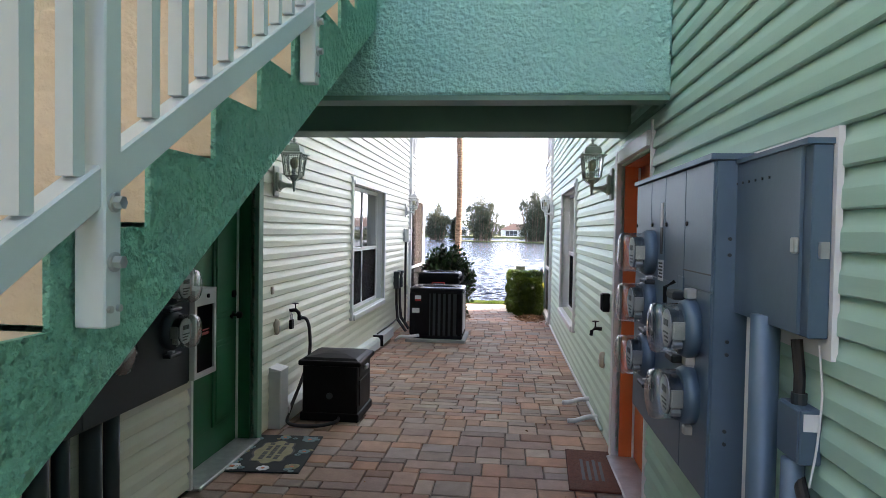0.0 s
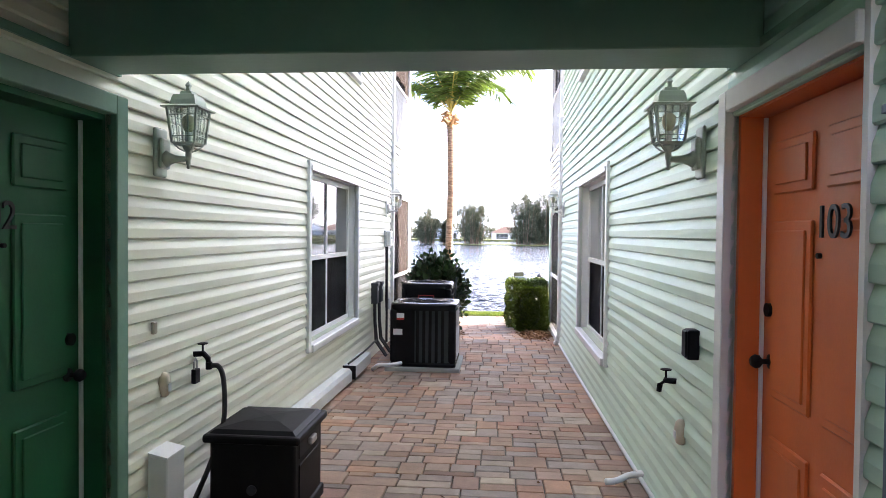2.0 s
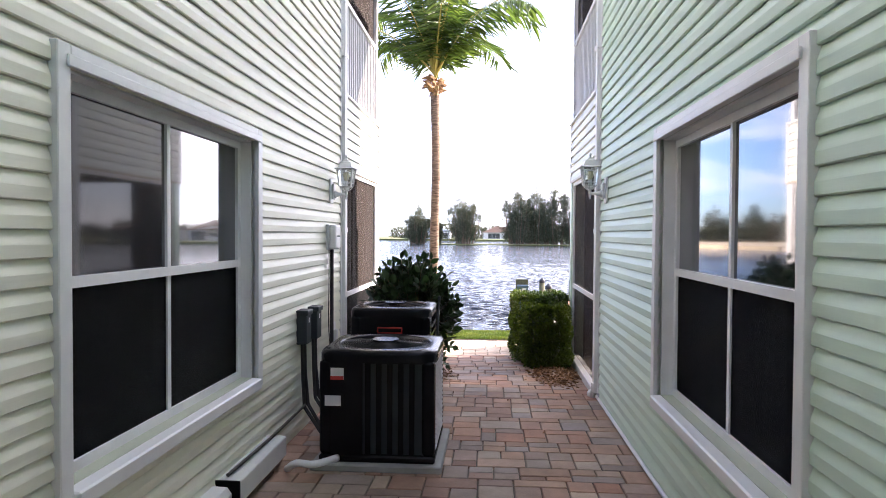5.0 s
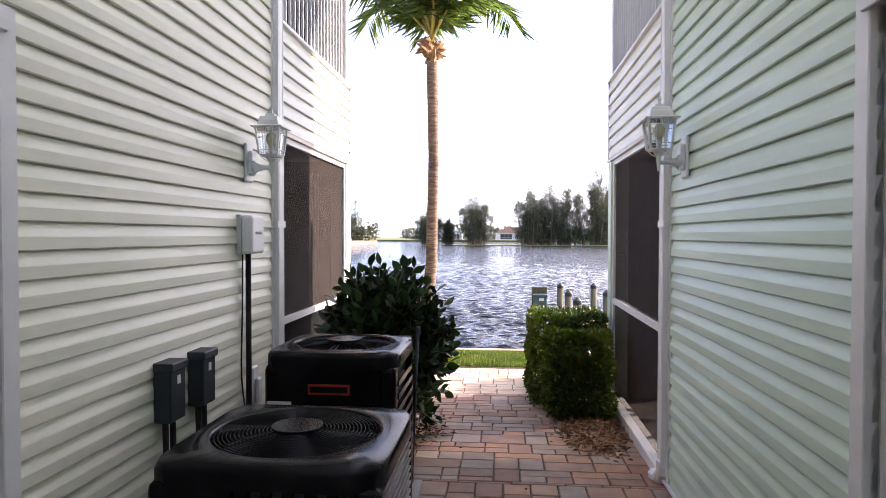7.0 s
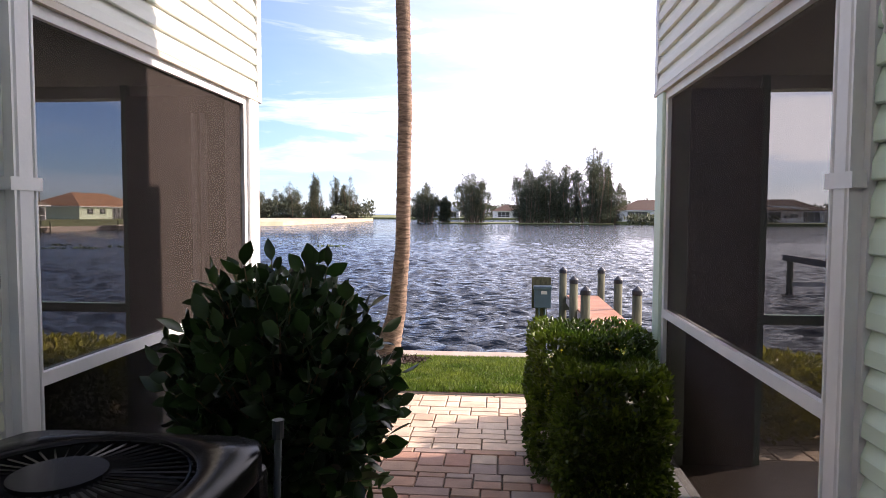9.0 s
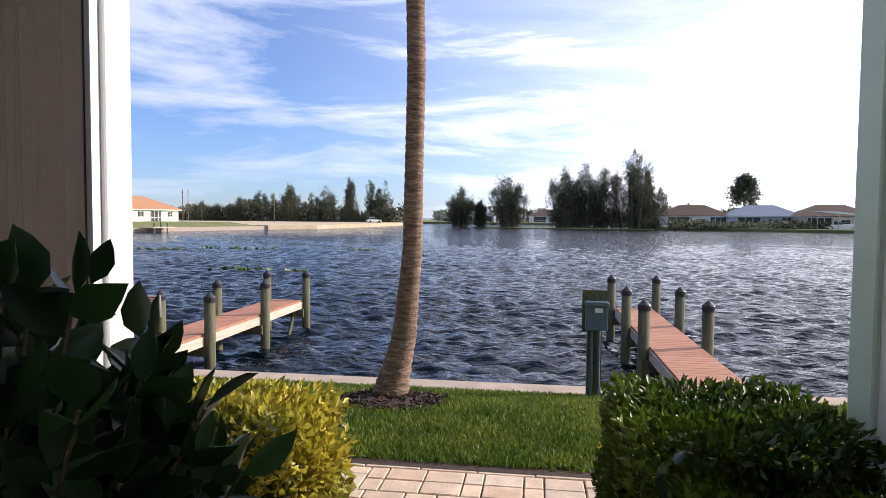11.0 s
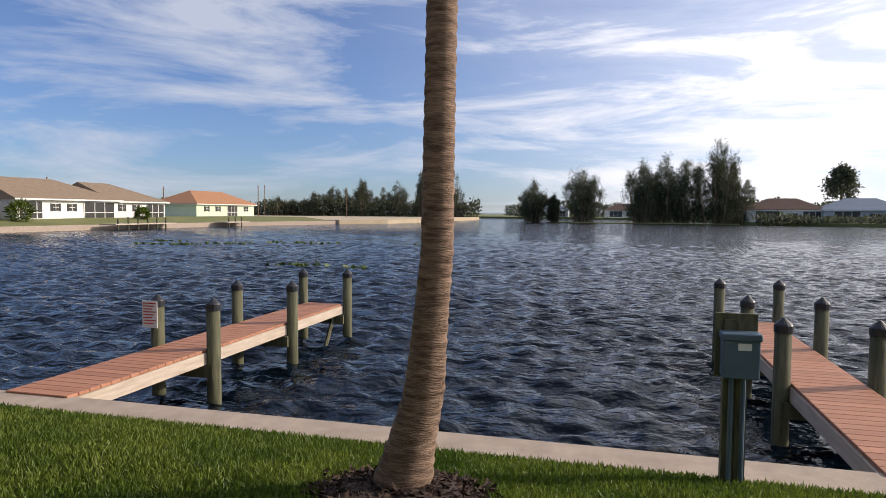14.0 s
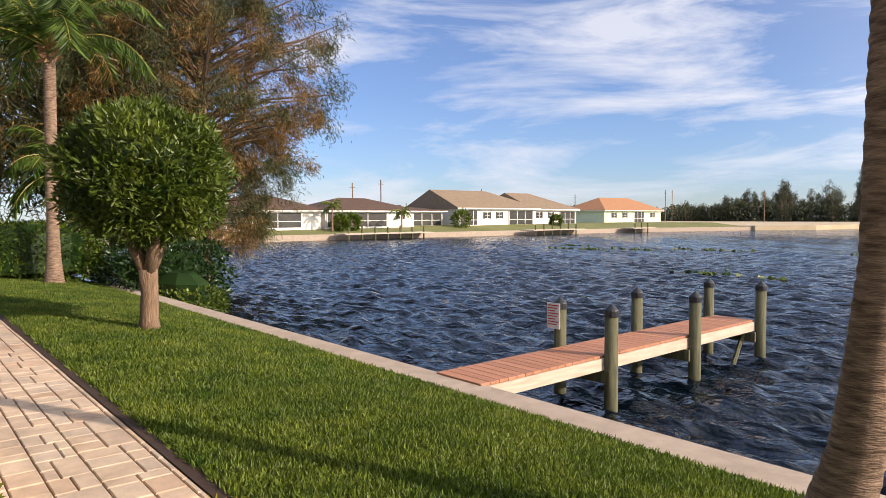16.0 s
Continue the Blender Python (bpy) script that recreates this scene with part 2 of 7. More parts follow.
# lighter brick tones for the lakeside walkway, with the sunshine put into them
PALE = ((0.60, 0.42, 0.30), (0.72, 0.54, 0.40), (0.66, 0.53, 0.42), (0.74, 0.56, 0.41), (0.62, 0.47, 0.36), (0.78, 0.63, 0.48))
BRICKS = ((0.263, 0.147, 0.108), (0.468, 0.293, 0.195), (0.361, 0.293, 0.253), (0.508, 0.283, 0.176), (0.273, 0.205, 0.171), (0.517, 0.401, 0.302), (0.42, 0.209, 0.137), (0.323, 0.263, 0.23))
M = dict(
    siding_l=mat("cream_green_siding", (0.76, 0.76, 0.63), (0.81, 0.81, 0.69), 2.5, 0.42, bump=0.08, bscale=9, stretch=(1, 0.25, 6), piece=0.02),
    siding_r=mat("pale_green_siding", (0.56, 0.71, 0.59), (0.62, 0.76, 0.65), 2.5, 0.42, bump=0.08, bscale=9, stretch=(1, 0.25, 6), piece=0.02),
    # same siding as siding_r; green light by the bridge is put into its colour
    siding_m=mat("green_lit_siding", (0.37, 0.60, 0.50), (0.43, 0.65, 0.55), 2.5, 0.42, bump=0.08, bscale=9, stretch=(1, 0.25, 6), piece=0.02),
    siding_w=mat("white_siding", (0.72, 0.74, 0.66), (0.78, 0.79, 0.72), 2.5, 0.42, bump=0.06, bscale=9, stretch=(1, 0.25, 6), piece=0.02),
    wall=mat("wall_sheathing", (0.42, 0.45, 0.36), (0.46, 0.5, 0.4), 2, 0.8),
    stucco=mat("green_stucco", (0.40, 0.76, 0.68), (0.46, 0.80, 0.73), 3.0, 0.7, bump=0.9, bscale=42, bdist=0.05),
    # shaded copy of the parapet stucco: the stair side's shade is in the colour
    stucco_shaded=mat("green_stucco_shaded", (0.21, 0.52, 0.39), (0.26, 0.58, 0.45), 3.0, 0.7, bump=1.0, bscale=30, bdist=0.07),
    cream=mat("cream_stucco", (0.66, 0.53, 0.36), (0.72, 0.60, 0.43), 3.0, 0.75, bump=0.7, bscale=30, bdist=0.02),
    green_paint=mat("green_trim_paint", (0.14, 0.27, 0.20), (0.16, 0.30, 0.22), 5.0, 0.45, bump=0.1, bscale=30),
    white=mat("white_paint", (0.74, 0.75, 0.76), (0.80, 0.80, 0.80), 6.0, 0.4, bump=0.05, bscale=40),
    white_metal=mat("white_powder_coat", (0.62, 0.67, 0.70), (0.68, 0.72, 0.75), 4.0, 0.35, bump=0.03, bscale=80),
    vinyl=mat("grey_white_trim", (0.62, 0.64, 0.64), (0.70, 0.71, 0.70), 4.0, 0.4),
    orange=mat("orange_door_paint", (0.62, 0.135, 0.03), (0.70, 0.165, 0.04), 4.0, 0.4, bump=0.05, bscale=60),
    green_door=mat("green_door_paint", (0.002, 0.085, 0.030), (0.004, 0.11, 0.040), 4.0, 0.5, bump=0.05, bscale=60),
    grey_metal=mat("grey_enclosure_paint", (0.085, 0.14, 0.20), (0.115, 0.175, 0.245), 3.5, 0.42, metal=0.25, bump=0.06, bscale=25),
    # dark fittings; also carries the shade on the meter cabinet under the stair
    dark_metal=mat("dark_and_shaded_paint", (0.026, 0.036, 0.042), (0.038, 0.048, 0.055), 3.5, 0.5, metal=0.2),
    galv=mat("galvanised_steel", (0.45, 0.46, 0.47), (0.6, 0.61, 0.62), 14.0, 0.38, metal=0.8),
    black=mat("black_plastic", (0.006, 0.006, 0.007), (0.010, 0.010, 0.011), 5.0, 0.5, bump=0.05, bscale=80, spec=0.12),
    black_gloss=mat("black_enamel", (0.006, 0.006, 0.007), (0.010, 0.010, 0.012), 5.0, 0.24, bump=0.03, bscale=50, spec=0.12),
    rubber=mat("black_rubber", (0.014, 0.014, 0.014), (0.022, 0.022, 0.022), 9.0, 0.65),
    paver=mat_tones("brick_paver", BRICKS, True),
    paver_far=mat_tones("brick_paver_far", BRICKS, False),
    # lit copy of the passage paver
    paver_pale=mat_tones("sunlit_paver", PALE, False),
    joint=mat("paver_joint_sand", (0.10, 0.078, 0.06), (0.15, 0.12, 0.09), 30.0, 0.95, bump=0.3, bscale=200),
    asphalt=mat("unseen_grey_ground", (0.10, 0.098, 0.095), (0.15, 0.145, 0.14), 8, 0.9, bump=0.3, bscale=90),
    concrete=mat("seawall_concrete", (0.33, 0.265, 0.21), (0.44, 0.36, 0.29), 4.0, 0.85, bump=0.3, bscale=45),
    pad=mat("grey_pad_concrete", (0.30, 0.30, 0.29), (0.38, 0.37, 0.35), 6.0, 0.85, bump=0.2, bscale=60),
    lawn=mat("lawn_soil", (0.035, 0.07, 0.012), (0.06, 0.11, 0.02), 6.0, 0.9, bump=0.6, bscale=60),
    grass=mat_leaf("grass_blades", (0.058, 0.118, 0.010), (0.185, 0.235, 0.03), 0.5, 0.4),
    far_grass=mat("far_lawn", (0.12, 0.14, 0.035), (0.19, 0.185, 0.065), 0.25, 0.9),
    sand=mat("sandy_bank", (0.42, 0.34, 0.22), (0.52, 0.43, 0.30), 0.4, 0.9),
    mulch=mat("dark_mulch", (0.028, 0.016, 0.012), (0.06, 0.035, 0.024), 30.0, 0.9, island=0.5),
    litter=mat("leaf_litter", (0.16, 0.08, 0.035), (0.30, 0.17, 0.08), 20.0, 0.8, island=0.5),
    deck=mat("brown_deck_board", (0.36, 0.155, 0.085), (0.44, 0.21, 0.125), 3.0, 0.65, bump=0.25, bscale=30, stretch=(0.3, 4, 1), piece=0.12),
    timber=mat("grey_dock_timber", (0.44, 0.36, 0.28), (0.60, 0.51, 0.42), 5.0, 0.8, bump=0.3, bscale=40, stretch=(4, 0.5, 4)),
    post=mat("weathered_piling", (0.05, 0.056, 0.03), (0.155, 0.15, 0.085), 3.5, 0.85, bump=0.4, bscale=30, stretch=(6, 6, 0.6)),
    post_cap=mat("black_piling_cap", (0.016, 0.018, 0.022), (0.03, 0.032, 0.038), 6.0, 0.4),
    palm_bark=mat("palm_trunk_bark", (0.10, 0.060, 0.040), (0.42, 0.29, 0.205), 8.0, 0.9, bump=0.9, bscale=30, stretch=(1, 1, 5), bdist=0.02),
    bark=mat("tree_bark", (0.16, 0.10, 0.065), (0.30, 0.20, 0.13), 9.0, 0.9, bump=0.7, bscale=30, stretch=(3, 3, 0.5), bdist=0.03),
    fibre=mat("palm_boot_fibre", (0.30, 0.16, 0.07), (0.48, 0.30, 0.15), 12.0, 0.8, bump=0.5, bscale=60),
    frond=mat_leaf("palm_frond", (0.065, 0.13, 0.02), (0.17, 0.25, 0.04), 0.4, 0.45),
    frond_stem=mat("palm_frond_stem", (0.42, 0.36, 0.07), (0.5, 0.42, 0.1), 6.0, 0.45),
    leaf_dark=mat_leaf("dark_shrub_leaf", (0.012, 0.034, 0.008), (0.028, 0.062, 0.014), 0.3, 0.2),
    leaf_box=mat_leaf("boxwood_leaf", (0.022, 0.055, 0.006), (0.12, 0.17, 0.012), 0.4, 0.35),
    leaf_yellow=mat_leaf("variegated_leaf", (0.10, 0.15, 0.02), (0.58, 0.48, 0.05), 0.4, 0.35),
    leaf_tree=mat_leaf("round_tree_leaf", (0.045, 0.082, 0.010), (0.13, 0.175, 0.020), 0.4, 0.3),
    leaf_pine=mat_leaf("pine_needle", (0.045, 0.062, 0.02), (0.115, 0.12, 0.035), 0.6, 0.3),
    leaf_brown=mat_leaf("russet_needle", (0.19, 0.11, 0.03), (0.34, 0.20, 0.055), 0.6, 0.35),
    # paler and greyer than leaf_pine: distance haze is put into the colour
    leaf_far=mat_leaf("hazed_pine_needle", (0.06, 0.075, 0.04), (0.13, 0.135, 0.075), 0.7, 0.3),
    lily=mat_leaf("lily_pad", (0.05, 0.09, 0.015), (0.12, 0.16, 0.03), 0.4, 0.2),
    screen=mat_screen("porch_screen", (0.052, 0.043, 0.039), 0.42),
    # wall and floor colours darkened to hold the shade inside the porches
    shade=mat("porch_wall_in_shade", (0.07, 0.06, 0.052), (0.09, 0.078, 0.068), 3, 0.8),
    floor_in=mat("shaded_floor_tile", (0.055, 0.043, 0.036), (0.08, 0.062, 0.05), 4, 0.5),
    ceiling=mat("porch_ceiling", (0.40, 0.40, 0.38), (0.45, 0.45, 0.43), 4, 0.8),
    lantern=mat("grey_green_lantern_paint", (0.42, 0.47, 0.41), (0.50, 0.55, 0.49), 8.0, 0.45, bump=0.05, bscale=60),
    glass=mat_clear("clear_glass"),
    dial=mat("meter_dial_plate", (0.42, 0.43, 0.43), (0.52, 0.53, 0.53), 12, 0.5),
    win_screen=mat_screen("window_screen", (0.010, 0.0105, 0.012), 0.2),
    pane=mat("dark_window_glass", (0.012, 0.014, 0.016), (0.016, 0.018, 0.02), 3, 0.03, spec=1.0, coat=1.0),
    roof_tan=mat("tan_shingle", (0.20, 0.145, 0.095), (0.27, 0.20, 0.135), 2, 0.85, bump=0.2, bscale=8),
    roof_brown=mat("brown_shingle", (0.075, 0.042, 0.028), (0.11, 0.065, 0.045), 2, 0.85),
    roof_orange=mat("orange_shingle", (0.33, 0.16, 0.075), (0.40, 0.20, 0.10), 2, 0.85),
    roof_blue=mat("grey_blue_shingle", (0.16, 0.20, 0.25), (0.2, 0.25, 0.3), 2, 0.85),
    house_white=mat("white_house_wall", (0.74, 0.73, 0.70), (0.80, 0.79, 0.76), 2, 0.7),
    house_green=mat("pale_green_house_wall", (0.62, 0.70, 0.50), (0.68, 0.75, 0.56), 2, 0.7),
    house_grey=mat("grey_house_wall", (0.42, 0.46, 0.50), (0.46, 0.5, 0.54), 2, 0.7),
    house_dark=mat("dark_house_opening", (0.03, 0.03, 0.03), (0.05, 0.05, 0.045), 2, 0.4),
    red=mat("red_enamel", (0.45, 0.02, 0.015), (0.5, 0.03, 0.02), 4, 0.3),
    ink=mat("dark_lettering", (0.02, 0.02, 0.02), (0.03, 0.03, 0.03), 4, 0.5),
    brass=mat("beige_fixture", (0.50, 0.43, 0.33), (0.56, 0.49, 0.38), 5, 0.4),
    bulb=mat("lamp_bulb_glass", (0.75, 0.70, 0.50), (0.8, 0.75, 0.55), 5, 0.25),
    mat_brown=mat("coir_doormat", (0.085, 0.03, 0.018), (0.13, 0.05, 0.03), 40, 0.95, bump=0.5, bscale=250),
    mat_dark=mat("patterned_mat_ground", (0.012, 0.016, 0.018), (0.02, 0.026, 0.028), 30, 0.8),
    mat_blue=mat("patterned_mat_blue", (0.16, 0.25, 0.27), (0.22, 0.31, 0.32), 30, 0.8),
    mat_tan=mat("patterned_mat_tan", (0.26, 0.24, 0.13), (0.34, 0.31, 0.19), 30, 0.8),
)
WATER = mat_water()


# ---------- building helpers ----------
def put_mesh(name, bm, material, parent=None, label="", smooth=False):
    me = bpy.data.meshes.new(name)
    bm.to_mesh(me)
    bm.free()
    me.materials.append(material)
    if smooth:
        for p in me.polygons:
            p.use_smooth = True
    ob = new(name, me)
    if parent:
        ob.parent = parent
    if label:
        ob["label"] = label
    return ob


def part(name, bm, material, parent, label="", smooth=False):
    return put_mesh(name, bm, material, parent, label, smooth)


def part_raw(name, verts, faces, material, parent=None, label="", smooth=False):
    me = bpy.data.meshes.new(name)
    me.from_pydata([tuple(v) for v in verts], [], [tuple(f) for f in faces])
    me.materials.append(material)
    if smooth:
        me.shade_smooth()
    ob = new(name, me)
    if parent:
        ob.parent = parent
    if label:
        ob["label"] = label
    return ob


def thing(name, loc, label, category, group="", kind="", rz=0.0):
    ob = new(name)
    ob.matrix_basis = pose(*loc, 0, 0, rz)
    ob.empty_display_size = 0.1
    return tagged(ob, label, category, group, kind)


def B(*boxes, bevel=0.0, seg=1):
    """Boxes (x0, x1, y0, y1, z0, z1) in one bmesh."""
    bm = bmesh.new()
    for x0, x1, y0, y1, z0, z1 in boxes:
        bmesh.ops.create_cube(bm, size=1, matrix=Matrix.LocRotScale(((x0 + x1) / 2, (y0 + y1) / 2, (z0 + z1) / 2), None, (abs(x1 - x0), abs(y1 - y0), abs(z1 - z0))))
    if bevel:
        bmesh.ops.bevel(bm, geom=bm.edges[:], offset=bevel, segments=seg, affect="EDGES", profile=0.5)
    return bm


def C(r, h, at=(0, 0, 0), axis="z", seg=20, r2=None, bm=None):
    """A cylinder or cone of length h centred on at."""
    bm = bm or bmesh.new()
    rot = {"z": Matrix(), "x": Matrix.Rotation(radians(90), 4, "Y"), "y": Matrix.Rotation(radians(-90), 4, "X")}[axis]
    bmesh.ops.create_cone(bm, cap_ends=True, segments=seg, radius1=r, radius2=r if r2 is None else r2, depth=h, matrix=Matrix.Translation(at) @ rot)
    return bm


def lathe(profile, seg=24, at=(0, 0, 0), rot=None):
    """A turned shape from (radius, height) pairs."""
    bm = bmesh.new()
    rings = []
    for r, z in profile:
        rings.append([bm.verts.new((r * math.cos(2 * math.pi * i / seg), r * math.sin(2 * math.pi * i / seg), z)) for i in range(seg)])
    for a, b in zip(rings, rings[1:]):
        for i in range(seg):
            bm.faces.new((a[i], a[(i + 1) % seg], b[(i + 1) % seg], b[i]))
    bm.faces.new(rings[0][::-1])
    bm.faces.new(rings[-1])
    m = Matrix.Translation(at) @ (rot or Matrix())
    bmesh.ops.transform(bm, matrix=m, verts=bm.verts[:])
    return bm


def tube(points, radii, seg=8, bm=None):
    """A tube through points; radii one number or one each."""
    bm = bm or bmesh.new()
    pts = [Vector(p) for p in points]
    if not isinstance(radii, (list, tuple)):
        radii = [radii] * len(pts)
    rings = []
    for i, p in enumerate(pts):
        d = (pts[min(i + 1, len(pts) - 1)] - pts[max(i - 1, 0)]).normalized()
        u = d.cross(Vector((0.31, 0.2, 0.93) if abs(d.z) < 0.85 else (1, 0.1, 0))).normalized()
        v = d.cross(u)
        rings.append([bm.verts.new(p + radii[i] * (math.cos(2 * math.pi * k / seg) * u + math.sin(2 * math.pi * k / seg) * v)) for k in range(seg)])
    for a, b in zip(rings, rings[1:]):
        for k in range(seg):
            bm.faces.new((a[k], a[(k + 1) % seg], b[(k + 1) % seg], b[k]))
    bm.faces.new(rings[0][::-1])
    bm.faces.new(rings[-1])
    bmesh.ops.recalc_face_normals(bm, faces=bm.faces[:])
    return bm


def arc(points, n=16):
    """A smooth line through points (Catmull-Rom)."""
    p = [Vector(q) for q in points]
    p = [2 * p[0] - p[1]] + p + [2 * p[-1] - p[-2]]
    out = []
    for i in range(1, len(p) - 2):
        for k in range(n):
            t = k / n
            out.append(0.5 * ((2 * p[i]) + (p[i + 1] - p[i - 1]) * t + (2 * p[i - 1] - 5 * p[i] + 4 * p[i + 1] - p[i + 2]) * t * t + (3 * p[i] - p[i - 1] - 3 * p[i + 1] + p[i + 2]) * t ** 3))
    return out + [p[-2]]


def prism(outline, axis, a, b):
    """A flat outline swept along an axis from a to b. outline: pairs in the two other axes, in order."""
    bm = bmesh.new()

    def at(p, s):
        return {"x": (s, p[0], p[1]), "y": (p[0], s, p[1]), "z": (p[0], p[1], s)}[axis]
    v0 = [bm.verts.new(at(p, a)) for p in outline]
    v1 = [bm.verts.new(at(p, b)) for p in outline]
    n = len(outline)
    for i in range(n):
        bm.faces.new((v0[i], v0[(i + 1) % n], v1[(i + 1) % n], v1[i]))
    bm.faces.new(v0[::-1])
    bm.faces.new(v1)
    bmesh.ops.recalc_face_normals(bm, faces=bm.faces[:])
    return bm


def leaves(name, centres, dirs, length, width, material, parent=None, label="", rng=None, jitter=0.35, oval=False):
    """Folded leaves with their base at centres, pointing along dirs: one mesh."""
    rng = rng or np.random.default_rng(3)
    n = len(centres)
    d = dirs / np.linalg.norm(dirs, axis=1, keepdims=True)
    up = rng.normal(size=(n, 3))
    s = np.cross(d, up)
    s /= np.linalg.norm(s, axis=1, keepdims=True) + 1e-9
    nn = np.cross(s, d)
    ln = length * (1 + jitter * rng.uniform(-1, 1, (n, 1)))
    wd = width * (1 + jitter * rng.uniform(-1, 1, (n, 1)))
    base, tip = centres, centres + d * ln - nn * ln * 0.12
    left = centres + d * ln * 0.5 + s * wd * 0.5 + nn * wd * 0.12
    right = centres + d * ln * 0.5 - s * wd * 0.5 + nn * wd * 0.12
    if oval:
        side = lambda at, half: centres + d * ln * at + s * wd * half - nn * (ln * 0.12 * at * at - wd * 0.1)
        v = np.stack([base, side(0.28, 0.42), side(0.55, 0.5), side(0.82, 0.26), tip, side(0.82, -0.26), side(0.55, -0.5), side(0.28, -0.42)], axis=1).reshape(-1, 3)
        i = np.arange(n)[:, None] * 8
        f = np.concatenate([i + q for q in ([0, 1, 2], [0, 2, 4], [2, 3, 4], [0, 4, 6], [4, 5, 6], [0, 6, 7])], axis=0)
    else:
        v = np.stack([base, left, tip, right], axis=1).reshape(-1, 3)
        i = np.arange(n)[:, None] * 4
        f = np.concatenate([i + [0, 1, 2], i + [0, 2, 3]], axis=0)
    me = bpy.data.meshes.new(name)
    me.vertices.add(len(v))
    me.vertices.foreach_set("co", v.astype(np.float32).ravel())
    me.loops.add(f.size)
    me.loops.foreach_set("vertex_index", f.astype(np.int32).ravel())
    me.polygons.add(len(f))
    me.polygons.foreach_set("loop_start", np.arange(0, f.size, 3, dtype=np.int32))
    me.update(calc_edges=True)
    me.validate()
    me.materials.append(material)
    ob = new(name, me)
    if parent:
        ob.parent = parent
    if label:
        ob["label"] = label
    return ob


def ground_z(y):
    """Height of the paving and lawn on the way to the lake."""
    return float(np.interp(y, (-5, 6.5, 10.8, 13.6, 17.2, 19.0, 20.35), (0, 0, -0.10, -0.12, -0.19, -0.34, -0.585)))

# ---------- ground, lake, far shores ----------
XL, XR = -1.35, 1.30            # faces of the two walls
WATER_Z = -1.25


def sheet(name, x0, x1, ys, material, label, drop=0.0, top=ground_z, xs=24):
    verts, faces = [], []
    xsn = np.linspace(x0, x1, xs + 1)
    for y in ys:
        for x in xsn:
            verts.append((x, y, top(y) - drop))
    n = xs + 1
    for j in range(len(ys) - 1):
        for i in range(xs):
            faces.append((j * n + i, j * n + i + 1, (j + 1) * n + i + 1, (j + 1) * n + i))
    return tagged(part_raw(name, verts, faces, material), label, "ground", kind="structure")


sheet("ground", -60, 60, [-12, -4, 0, 3, 6.5, 9, 10.8, 13.6, 15.6, 17.15], M["joint"], "sand bed under the brick paving", drop=0.022)
sheet("lawn", -60, 60, list(np.linspace(17.15, 20.36, 14)), M["lawn"], "short green lawn sloping down to the seawall", drop=0.004, xs=60)
sheet("soil_edge", -24, 8, [17.118, 17.20], M["mulch"], "dark soil edge between the walkway and the lawn", drop=-0.006)
tagged(put_mesh("seawall", B((-19.4, 60, 20.34, 20.78, -0.86, -0.575), (-19.4, 60, 20.46, 20.68, -4, -0.86), bevel=0.02, seg=2), M["concrete"]), "pale concrete seawall cap along the lawn", "seawall", kind="structure")
def lake():
    """Flat water to the horizon, with real wind waves over its nearer part."""
    def steps(start, end, first, grow, most):
        out, d = [start], first
        while out[-1] < end:
            out.append(out[-1] + d)
            d = min(most, d * grow)
        return np.array(out)
    ys = steps(20.6, 122.0, 0.05, 1.006, 0.6)
    right, left = steps(0.0, 44.0, 0.075, 1.004, 0.4), steps(0.0, 66.0, 0.075, 1.003, 0.4)
    xs = np.concatenate([-left[:0:-1], right])
    x0, x1, y0, y1 = xs[0], xs[-1], ys[0], ys[-1]
    nx, ny = len(xs) - 1, len(ys) - 1
    gx, gy = np.meshgrid(xs, ys)
    cell = np.maximum(np.gradient(gx, axis=1), np.gradient(gy, axis=0))
    rng = np.random.default_rng(77)
    h = np.zeros_like(gx)
    warp = 0.5 * np.sin(gx * 0.41 + gy * 0.23) + 0.4 * np.sin(gx * 0.17 - gy * 0.53 + 1)
    for k in range(44):
        length = 0.26 * 4.2 ** (k / 43)
        a = 1.3 + rng.normal() * 0.6
        q = 6.283 / length
        ph = q * (gx * math.cos(a) + gy * math.sin(a)) + warp * 1.8 + rng.uniform(0, 6.283)
        calm = 0.85 + 0.3 * np.sin(gx * rng.uniform(-0.9, 0.9) + gy * rng.uniform(-0.9, 0.9) + k)
        h += (0.082 / q) * np.sin(ph) * calm * np.clip(length / cell / 2.0 - 0.9, 0, 1)
    h *= np.clip(np.minimum.reduce([gx - x0, x1 - gx, y1 - gy]) / 5.0, 0, 1)
    h[0, :] = 0.0
    verts = np.stack([gx.ravel(), gy.ravel(), WATER_Z + h.ravel()], 1).tolist()
    i = (np.arange(ny)[:, None] * (nx + 1) + np.arange(nx)[None, :]).ravel()
    faces = np.stack([i, i + 1, i + nx + 2, i + nx + 1], 1).tolist()
    for a, b, c, d in ((-900, x0, y0, y1), (x1, 900, y0, y1), (-900, 900, y1, 1400)):
        m = len(verts)
        verts += [(a, c, WATER_Z), (b, c, WATER_Z), (b, d, WATER_Z), (a, d, WATER_Z)]
        faces.append((m, m + 1, m + 2, m + 3))
    ob = part_raw("water", verts, faces, WATER)
    ob.data.polygons.foreach_set("use_smooth", [True] * len(faces))
    return ob


tagged(lake(), "dark blue rippled lake water", "water", kind="structure")
tagged(part_raw("lake_bed", [(-900, 20.5, -4), (900, 20.5, -4), (900, 1400, -4), (-900, 1400, -4)], [(0, 1, 2, 3)], M["sand"]), "sandy bed of the lake", "lake bed", kind="structure")


def shore(name, outline, z, material, label):
    return tagged(put_mesh(name, prism(outline, "z", -4, z), material), label, "shore", kind="structure")


